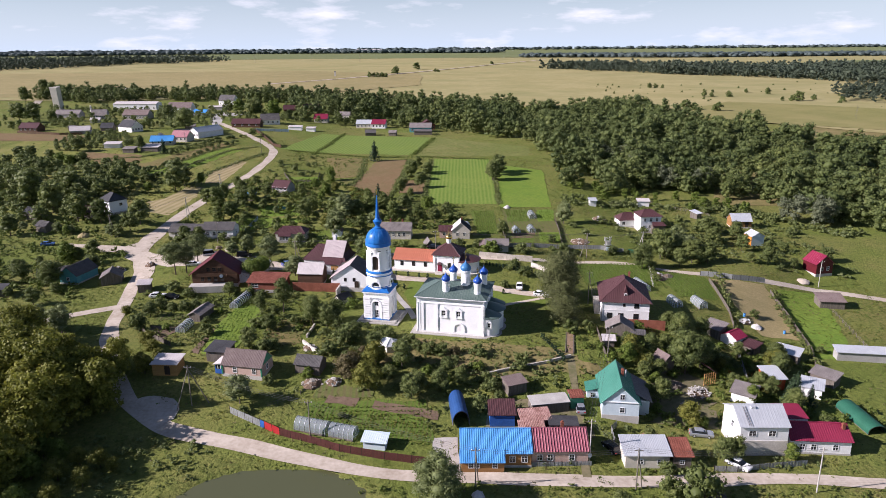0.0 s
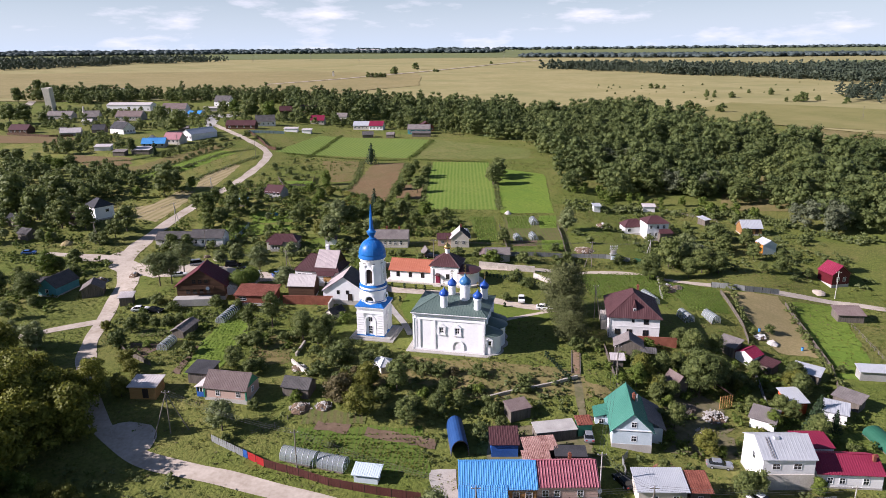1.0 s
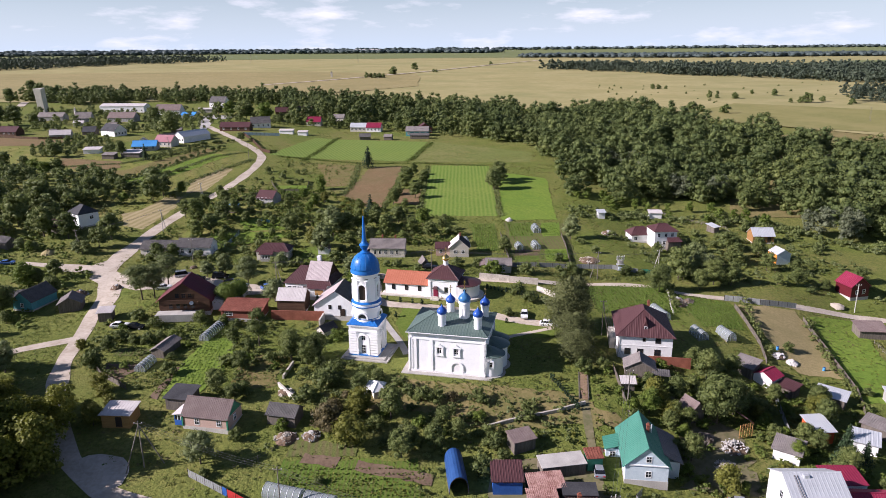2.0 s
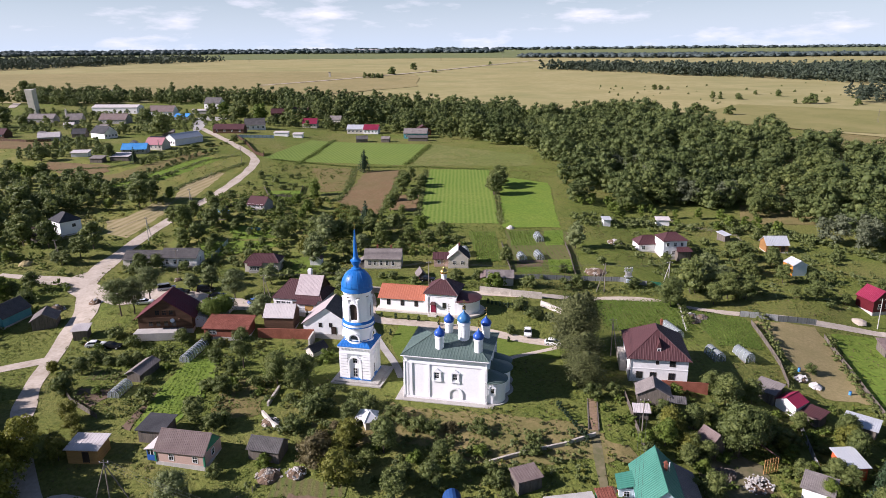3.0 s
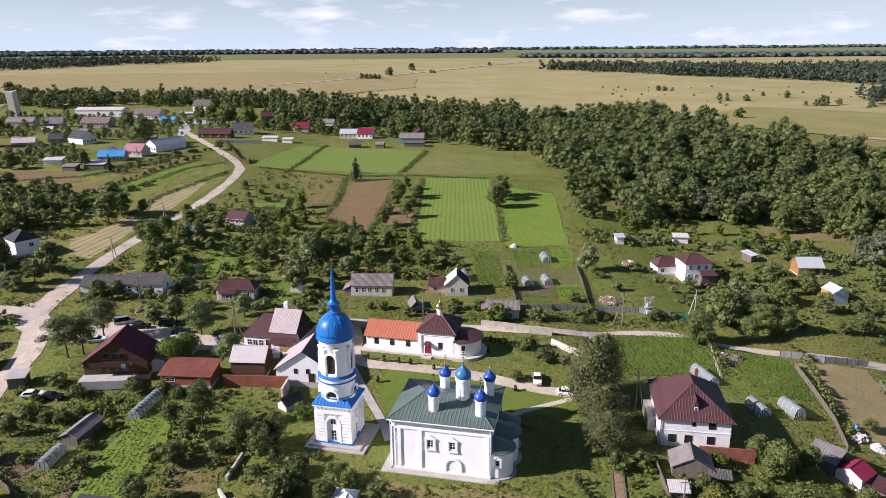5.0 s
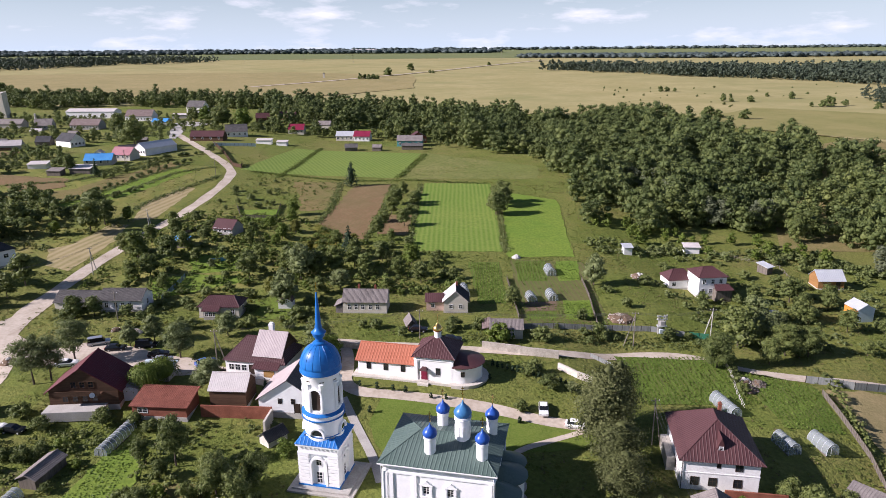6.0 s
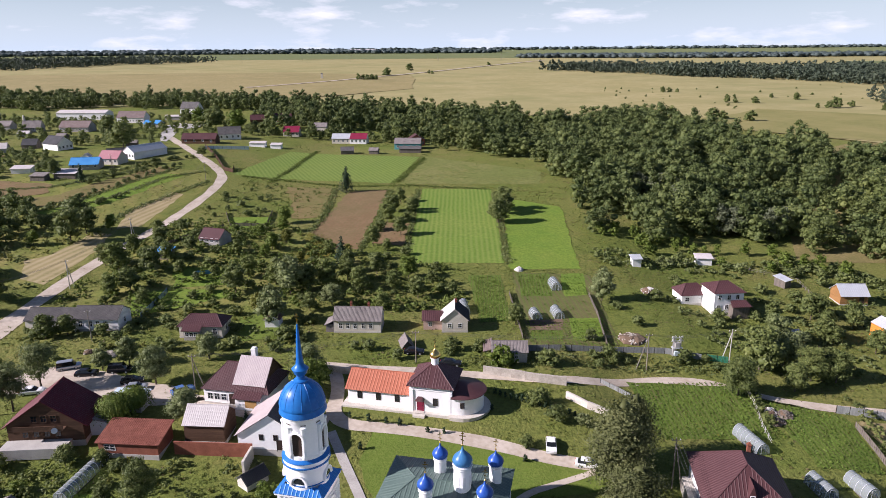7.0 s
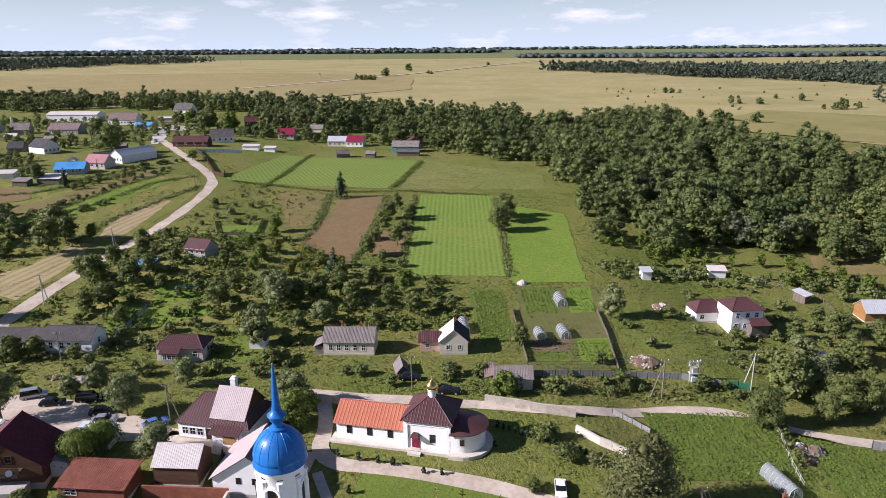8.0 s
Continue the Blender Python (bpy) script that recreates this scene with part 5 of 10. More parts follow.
house("shed", 15.2, 123.4, 5.6, 3.4, 8, 2.2, 0.5, "shed", OLDWOOD, FADEDRUST, "ramshackle shed with faded rusty sheets", "shed", over=0.3, rib=0.3, plinth=False)
house("shed", 14.2, 119.8, 4.6, 2.6, 4, 2.6, 0.4, "shed", OLDWOOD, FADEDRUST, "low lean-to with faded rusty sheets", "shed", over=0.2, rib=0.3, plinth=False)
house("shed", 18.6, 128.4, 7.6, 3.0, 10, 2.0, 0.35, "shed", OLDWOOD, CONCRETE, "long low shed with grey felt roof", "shed", over=0.2, rib=0, plinth=False)
house("shed", 24.2, 129.5, 2.6, 2.4, 6, 2.3, 0.4, "shed", GREENPAINT, RUST, "small green shed with rusty roof", "shed", over=0.2, plinth=False)
house("shed", 12.3, 134.2, 4.2, 3.0, 22, 2.1, 0.5, "shed", OLDWOOD, BROWNSLATE, "leaning board shed with pinkish sheet roof", "shed", over=0.25, plinth=False)
house("shed", 20.4, 121.5, 5.4, 2.8, -2, 2.3, 0.3, "shed", OLDWOOD, FELT, "dark shed with flat roof", "shed", over=0.15, rib=0, plinth=False)
house("shed", 33.6, 113.0, 7.7, 4.6, -1.0, 2.7, 0.9, "shed", CREAM, ZINC, "pale plastered shed with zinc sheet roof", "shed", rib=0.3, ribh=0.03, plinth=False, wins=row("f", (-1.2, 2.2), 1.3, 0.9, 0.8))
house("shed", 39.7, 112.8, 3.2, 4.2, -1.0, 2.5, 0.8, "shed", OLDWOOD, RUST, "board lean-to with rusty red sheet roof", "shed", rib=0.4, plinth=False, wins=row("f", (0,), 1.2, 0.7, 0.7))
w = house("house", 55.4, 118.6, 8.6, 8.0, -0.6, 6.0, 2.1, "x", WHITE2, ZINC, "white two-storey house with pale sheet mansard roof", rib=0.6, ribh=0.02, over=0.35,
          wins=[("f", -2.1, 4.5, 1.2, 1.0), ("f", 1.4, 4.5, 1.2, 1.0), ("l", 0.5, 4.5, 0.9, 1.2)] + row("f", (-2.8, -1.2, 0.4, 2.0, 3.5), 1.7, 0.6, 1.0))
part("brick_storey", Shape().box(-4.36, 4.36, -4.1, -3.9, -1.2, 3.0), PALESTONE, w, "pale brick ground floor")
part("roof_ladder", Shape().rod((-2.9, -4.2, 6.2), (-2.9, -0.6, 8.0), 0.04).rod((-2.5, -4.2, 6.2), (-2.5, -0.6, 8.0), 0.04), DARKFRAME, w, "iron roof ladder")
part("roof_hatch", Shape().box(-1.5, -0.7, -1.0, -0.4, 7.6, 8.1), ZINC, w)
house("house", 66.2, 118.0, 10.6, 6.4, -4.4, 3.0, 1.6, "x", WHITE2, CRIMSON, "white low wing with crimson sheet roof", rib=0.4, wins=row("f", (-3.2, -1.2, 2.6), 1.5, 0.85, 1.1), stacks=((4.5, -1.0, 5.2),))
house("garage", 64.6, 125.2, 6.0, 4.4, 0, 2.6, 0.6, "shed", WHITE2, CRIMSON, "low annex with crimson sheet roof", "garage", over=0.2, plinth=False)
g = house("house", 32.9, 131.0, 7.0, 11.8, -7.0, 3.2, 3.3, "y", PALEBLUE, GREENROOF, "pale blue house with steep sea-green sheet roof", rib=0.5, over=0.5, wins=[("f", 0.3, 1.5, 0.8, 1.0), ("f", 0.2, 4.3, 0.8, 1.0), ("l", 2.0, 1.5, 0.8, 1.0), ("l", -1.0, 1.5, 0.8, 1.0)], stacks=((0.8, 0.5, 7.2),))
part("porch", Shape().box(-6.1, -3.4, 0.0, 3.6, -1.0, 2.3), PALEBLUE, g)
part("porch_roof", Shape().slope([(-6.4, 3.9, 2.25), (-6.4, -0.3, 2.25), (-3.4, -0.3, 3.2), (-3.4, 3.9, 3.2)], 0.1, 0.5), GREENROOF, g, "sea-green porch roof")
part("lean_to", Shape().box(3.5, 6.0, -2.6, 5.9, -1.2, 2.0), PALEBLUE, g)
part("lean_to_roof", Shape().slope([(6.5, -3.0, 1.9), (6.5, 6.2, 1.9), (3.2, 6.2, 3.6), (3.2, -3.0, 3.6)], 0.1, 0.5), SLATE, g, "grey-blue lean-to roof")
part("vent_pipe", Shape().rod((1.6, 1.5, 4.6), (1.6, 1.5, 6.6), 0.12, 8), ZINC, g)
window(g, (-6.1, 1.8, -90), 0, 1.3, 0.8, 0.9, 0, 0)
window(g, (-4.9, 0.0, 0), 0, 1.3, 0.8, 0.9, 0, 0)
part("gable_board", Shape().box(-3.6, 3.6, -6.05, -5.9, 3.1, 3.25), FRAME, g)

# left slope
h = house("house", -45.0, 141.2, 9.0, 5.6, -11, 2.6, 2.3, "x", PINKWALL, BROWNSLATE, "pink timber house with brown slate roof and green trim", rib=0.35, over=0.35, wins=row("f", (-1.6, 2.8), 1.4, 0.8, 1.1) + [("r", 0, 1.5, 0.8, 1.1)], frame_mat=FRAME)
for s in (-1, 1):
    part("corner_board", Shape().box(s * 4.5 - 0.14, s * 4.5 + 0.14, -2.94, -2.66, 0.3, 2.6), GREENPAINT, h)
part("gable", Shape().hull([(4.52, -2.75, 2.65), (4.52, 2.75, 2.65), (4.52, 0, 4.85)], [(4.6, -2.75, 2.65), (4.6, 2.75, 2.65), (4.6, 0, 4.85)]), GREENPAINT, h, "green boarded gable")
p = part("veranda", Shape().box(-6.6, -4.5, -2.2, 1.4, -1.0, 0.95).box(-6.6, -6.45, -2.2, -2.05, 0.9, 2.1).box(-4.7, -4.55, -2.2, -2.05, 0.9, 2.1).box(-6.6, -4.5, 1.2, 1.4, 0.9, 2.1), BLUEPAINT, h, "blue glazed veranda")
part("veranda_window", Shape().box(-6.45, -4.7, -2.16, -2.1, 0.95, 2.05), GLASS, p)
part("veranda_frame", Shape().box(-6.62, -4.5, -2.24, -2.05, 1.95, 2.15).box(-5.95, -5.85, -2.22, -2.08, 0.95, 2.0).box(-5.3, -5.2, -2.22, -2.08, 0.95, 2.0), FRAME, p)
part("veranda_roof", Shape().slope([(-6.9, 1.6, 2.1), (-6.9, -2.5, 2.1), (-4.4, -2.5, 2.6), (-4.4, 1.6, 2.6)], 0.08, 0.4), PALESHEET, h)
house("shed", -52.6, 146.8, 4.6, 4.6, -9, 2.4, 0.4, "shed", OLDWOOD, FELT, "board shed with black felt roof", "shed", rib=0, plinth=False)
t = house("shed", -62.4, 141.4, 5.4, 4.0, -3, 2.5, 0.45, "shed", TANWOOD, PALESHEET, "yellow board shed with pale sheet roof", "shed", rib=0.6, over=0.35, plinth=False)
door(t, "f", 0.6, 1.0, 1.9, 5.4, 4.0, DARKFRAME, 0)
house("shed", -31.4, 141.6, 5.6, 3.8, -13, 2.1, 1.2, "x", OLDWOOD, OLDSLATE, "weathered barn with dark slate roof", "shed", rib=0.3, plinth=False)

# churchyard neighbours
r = house("house", -67.8, 193.7, 12.6, 8.6, 4, 3.6, 4.4, "y", LOGS, DARKRED, "timber house with big dark red roof and balcony", rib=0.45, over=0.9, wins=row("f", (-3.4, -1.6, 0.2, 2.0), 1.8, 0.9, 1.2) + row("f", (-1.6, 0, 1.6), 4.6, 0.9, 1.1), frame_mat=LOGS)
part("balcony", Shape().box(-4.6, 3.6, -5.6, -4.3, 2.9, 3.1).box(-4.6, 3.6, -5.6, -5.52, 3.1, 3.9), LOGS, r)
part("terrace", Shape().box(-6.6, 4.2, -7.4, -4.3, -1.2, 0.7), CONCRETE, r, "worn concrete terrace")
part("satellite_dish", Shape().lathe(0, 0, [(0.05, 0), (0.35, 0.07), (0.5, 0.2)], 14), FRAME, r, "white satellite dish").matrix_local = pose(2.2, -5.7, 3.1, 70, 0, 20)
part("annex", Shape().box(5.8, 9.0, -2.0, 3.4, -1.0, 2.5), PALEBLUE, r)
part("annex_roof", Shape().slope([(9.4, -2.4, 2.4), (9.4, 3.8, 2.4), (5.6, 3.8, 3.6), (5.6, -2.4, 3.6)], 0.1, 0.5), SLATE, r)
house("house", -52.2, 189.3, 10.4, 5.4, -5, 2.5, 1.1, "shed", BRICK, RUST, "long brick outbuilding with rusty red sheet roof", rib=0.35, wins=row("f", (-3.2,), 1.5, 1.8, 0.9))
v = house("house", -40.3, 192.2, 7.0, 5.6, -4, 3.6, 2.2, "x", LOGS, PALESHEET, "dark timber house with pinkish sheet roof", rib=0.35, over=0.3, ribh=0.025)
part("yard_wall", Shape().box(-4.5, 9.0, -5.0, -4.7, -1.0, 1.5), BRICK, v, "red painted yard wall")
part("yard_wall", Shape().box(8.8, 9.2, -9.5, -5.0, -1.5, 1.2), PALESTONE, v, "pale plastered yard wall")
k = house("gatehouse", -37.4, 205.2, 13.0, 9.0, -12, 3.2, 3.6, "hip", WHITE, MAROON, "white shop house with maroon roof and glazed porch", "house", rib=0.45, inset=3.4, wins=row("f", (-5.2, -3.8, -2.4), 1.6, 1.0, 1.2), stacks=())
part("attic", Shape().hull([(-0.6, -3.6, 2.6), (5.4, -3.6, 2.6), (5.4, 4.2, 2.6), (-0.6, 4.2, 2.6)], [(-0.6, -3.5, 4.3), (5.4, -3.5, 4.3), (5.4, 4.1, 4.3), (-0.6, 4.1, 4.3)]).hull([(-0.6, -3.5, 4.3), (5.4, -3.5, 4.3), (5.4, 4.1, 4.3), (-0.6, 4.1, 4.3)], [(-0.6, 0.2, 8.0), (5.4, 0.2, 8.0), (5.4, 0.4, 8.0), (-0.6, 0.4, 8.0)]), LOGS, k, "dark boarded attic gable")
part("slate_slope", Shape().slope([(-0.8, -3.9, 4.05), (5.7, -3.9, 4.05), (5.7, 0.3, 8.15), (-0.8, 0.3, 8.15)], 0.1, 0.33, 0.03), PINKTILE, k, "pinkish grey metal tile slope")
part("back_slope", Shape().slope([(5.7, 4.5, 4.05), (-0.8, 4.5, 4.05), (-0.8, 0.3, 8.15), (5.7, 0.3, 8.15)], 0.1, 0.45), MAROON, k)
part("porch", Shape().box(0.6, 5.4, -5.9, -4.4, -0.8, 2.5), WHITE, k)
part("porch_roof", Shape().slope([(0.2, -6.4, 2.5), (5.8, -6.4, 2.5), (5.8, -4.2, 3.5), (0.2, -4.2, 3.5)], 0.1, 0.5), MAROON, k)
door(k, "f", -0.6, 1.2, 2.1, 0, 9.0, DARKFRAME, 0.2)
chimney(k, 1.4, 1.4, 6.6, 9.2, 0.95, WHITE2)
part("shop_board", Shape().box(2.6, 4.9, -5.98, -5.88, 0.7, 2.1), TANWOOD, k)
n = house("house", -28.1, 191.5, 11.4, 9.0, -6, 3.0, 3.9, "y", WHITE, OLDSLATE, "white gabled house with dark slate roof", rib=0.4, over=0.4, wins=row("f", (-1.6, 0.9), 2.6, 0.6, 0.9), frame_mat=DARKFRAME)
part("pale_slope", Shape().slope([(-6.14, -4.9, 2.78), (-0.02, -4.9, 7.0), (-0.02, 4.9, 7.0), (-6.14, 4.9, 2.78)][::-1], 0.05, 0.4), PINKTILE, n, "pinkish metal half of the roof")
door(n, "f", 1.6, 1.0, 2.0, 8.0, 9.0, DARKFRAME, 0.1)

# back row
house("house", -81.6, 239.6, 10.8, 6.6, -1.2, 3.1, 1.9, "x", WHITE2, OLDSLATE, "white brick house with dark slate roof", rib=0.3, inset=2, wins=row("f", (-3.6, -1.2, 0.5, 2.3), 1.7, 0.8, 1.3) + [("r", 0, 1.7, 0.8, 1.3)])
house("house", -93.2, 241.2, 12.4, 6.6, -3, 2.7, 1.9, "x", CREAM, OLDSLATE, "long low house with dark slate roof", rib=0.3, wins=row("f", (-3.6, 0.5), 1.5, 0.8, 1.2))
m = house("house", -55.4, 235.3, 10.0, 6.2, -2.5, 3.0, 1.8, "hip", CREAM, MAROON, "cream house with brown metal roof and glazed porch", rib=0.45, inset=2.4, wins=[("r", 0, 1.7, 0.9, 1.2), ("f", 3.4, 1.7, 0.9, 1.2)])
part("porch", Shape().box(-3.4, 0.2, -4.6, -3.0, -0.6, 2.4), GREYWALL, m)
part("porch_roof", Shape().slope([(-3.8, -5.0, 2.4), (0.6, -5.0, 2.4), (0.6, -2.9, 3.3), (-3.8, -2.9, 3.3)], 0.1, 0.5), MAROON, m)
for u in (-2.6, -1.6, -0.6):
    window(m, (u, -4.6, 0), 0, 1.5, 0.8, 1.0, 0, 0)
q = house("house", -19.6, 237.6, 11.0, 6.0, -2.5, 3.2, 2.1, "x", CREAM, SLATE, "grey-white house with old grey slate roof", rib=0.3, wins=row("f", (-3.9, -2.2, -0.5, 1.4, 3.2), 1.7, 0.75, 1.25), stacks=((-1.8, 0.4, 6.4), (2.4, 0.2, 6.3)))
part("lean_to", Shape().box(-7.4, -5.4, -2.8, 1.4, -0.8, 1.9).slope([(-7.8, 1.6, 1.8), (-7.8, -3.1, 1.8), (-5.4, -3.1, 3.0), (-5.4, 1.6, 3.0)], 0.08, 0.4), SLATE, q)
e = house("house", 3.1, 237.6, 6.0, 6.4, -1, 3.2, 2.6, "y", CREAM, PALESHEET, "light grey gabled house with two-tone metal roof", rib=0.45, wins=row("f", (-1.2, 1.2), 1.7, 0.8, 1.0), stacks=((0.3, 1.5, 6.6),))
part("dark_slope", Shape().slope([(3.5, -3.5, 2.9), (3.5, 3.5, 2.9), (0.05, 3.5, 5.95), (0.05, -3.5, 5.95)], 0.04, 0.45), FELT, e, "dark half of the roof")
part("wing", Shape().box(-7.4, -3.0, -1.6, 2.6, -0.8, 2.5), PINKWALL, e)
part("wing_roof", Shape().slope([(-7.8, -2.0, 2.4), (-2.9, -2.0, 2.4), (-2.9, 0.6, 4.0), (-7.8, 0.6, 4.0)], 0.1, 0.45).slope([(-2.9, 3.0, 2.4), (-7.8, 3.0, 2.4), (-7.8, 0.6, 4.0), (-2.9, 0.6, 4.0)], 0.1, 0.45), MAROON, e)
window(e, (-5.8, -1.6, 0), 0, 1.4, 0.8, 0.9, 0, 0)
x = house("shed", 14.5, 221.1, 7.4, 5.4, -2.7, 2.5, 1.2, "x", CREAM, SLATE, "low whitewashed barn with grey slate roof", "shed", rib=0.3, plinth=False, wins=row("f", (-2.2, 1.4), 1.2, 0.6, 0.5))
part("lean_to", Shape().slope([(-5.6, -1.0, 1.6), (-3.6, -1.0, 2.2), (-3.6, 4.2, 2.6), (-5.6, 4.2, 1.7)], 0.08, 0.4), BROWNSLATE, x)
y = house("house", 72.2, 252.4, 7.6, 7.4, 5, 5.6, 1.9, "hip", WHITE, MAROON, "white two-storey house with brown hip roof", rib=0.5, inset=3.0, wins=row("f", (-2.4, 0.0, 2.2), 4.3, 0.8, 1.1) + row("f", (-2.6, -0.4), 1.7, 0.8, 1.1), z=0.9)
part("porch_roof", Shape().slope([(-0.2, -6.2, 2.5), (5.0, -6.2, 2.5), (4.4, -3.7, 3.5), (0.4, -3.7, 3.5)], 0.1, 0.5), MAROON, y)
part("porch", Shape().box(0.2, 4.6, -5.8, -3.7, -0.8, 2.4), OLDWOOD, y)
house("house", 66.1, 257.8, 7.4, 6.0, 5, 2.8, 2.2, "hip", WHITE2, MAROON, "low annex with maroon hip roof", rib=0.5, inset=2.6, wins=[("f", -2.2, 1.5, 1.0, 1.0)])
house("shed", 58.1, 282.7, 2.6, 2.6, 3, 2.4, 0.5, "shed", WHITE2, ZINC, "small white hut with zinc roof", "shed", plinth=False)
house("cottage", 108.8, 258.6, 7.2, 5.4, -2, 3.0, 2.0, "x", OCHRE, ZINC, "orange log cottage with zinc sheet roof", "house", rib=0.5, over=0.6, doors=(("f", 1.9, 1.0, 1.9, DARKFRAME),))
bn = house("barn", 104.4, 235.0, 4.6, 4.6, 8, 3.4, 1.3, "y", PALEBLUE, ZINC, "pale blue corrugated sheet barn", "barn", rib=0.4, over=0.2, plinth=False)
part("side_boards", Shape().box(-2.42, -2.3, -2.3, 2.3, 0.0, 3.3), ORANGEWOOD, bn, "orange boarded side wall")
z = house("cottage", 115.2, 212.6, 5.8, 6.0, 12, 3.7, 2.4, "y", DARKRED, CRIMSON, "dark red cottage with crimson gabled roof", "house", rib=0.5, over=0.4, wins=row("f", (-1.0, 1.2), 1.9, 0.8, 1.2))
house("shed", 106.8, 188.9, 6.6, 4.4, -6, 2.2, 0.9, "shed", OLDWOOD, BROWNSLATE, "old board barn with brown slate roof", "shed", rib=0.3, plinth=False)
house("shed", 80.9, 221.2, 5.0, 4.4, 8, 2.6, 1.6, "pyr", BRICK, MAROON, "small red hut with maroon pyramid roof", "shed", rib=0.5, plinth=False)
house("shed", 68.5, 161.4, 4.2, 4.0, -55, 2.3, 1.1, "y", WHITE2, CRIMSON, "white hut with bright crimson roof", "shed", rib=0.4, plinth=False)
house("shed", 65.0, 164.5, 4.4, 3.6, -50, 2.2, 0.8, "shed", OLDWOOD, SLATE, "grey board shed with slate roof", "shed", plinth=False)
house("shed", 69.0, 141.3, 3.6, 4.6, 4, 2.7, 0.7, "shed", REDBOX, ZINC, "vermilion shed with zinc roof", "shed", plinth=False)
house("house", -133.6, 270.4, 7.8, 7.2, -38, 5.0, 2.6, "hip", WHITE, FELT, "white two-storey house with black roof", rib=0, inset=3.0, wins=[("r", 1.0, 3.2, 1.2, 1.1)])
house("shed", -139.6, 263.4, 8.0, 5.6, -20, 2.6, 1.5, "x", OLDWOOD, MAROON, "low dark annex with maroon roof", "shed", rib=0.5, plinth=False)
house("house", -111.5, 199.2, 5.8, 9.0, -12, 2.8, 2.3, "y", TEALWALL, OLDSLATE, "teal timber house with dark slate roof", rib=0.3, wins=row("f", (0.0,), 1.5, 0.8, 1.0))
house("shed", -119.6, 201.6, 9.6, 4.6, 20, 2.0, 1.0, "x", OLDWOOD, OLDSLATE, "long sagging shed with grey roof", "shed", rib=0.3, plinth=False)
house("shed", -100.2, 196.4, 5.4, 5.4, 18, 2.4, 1.6, "y", OLDWOOD, SLATE, "grey board barn with slate roof", "shed", rib=0.3, plinth=False)

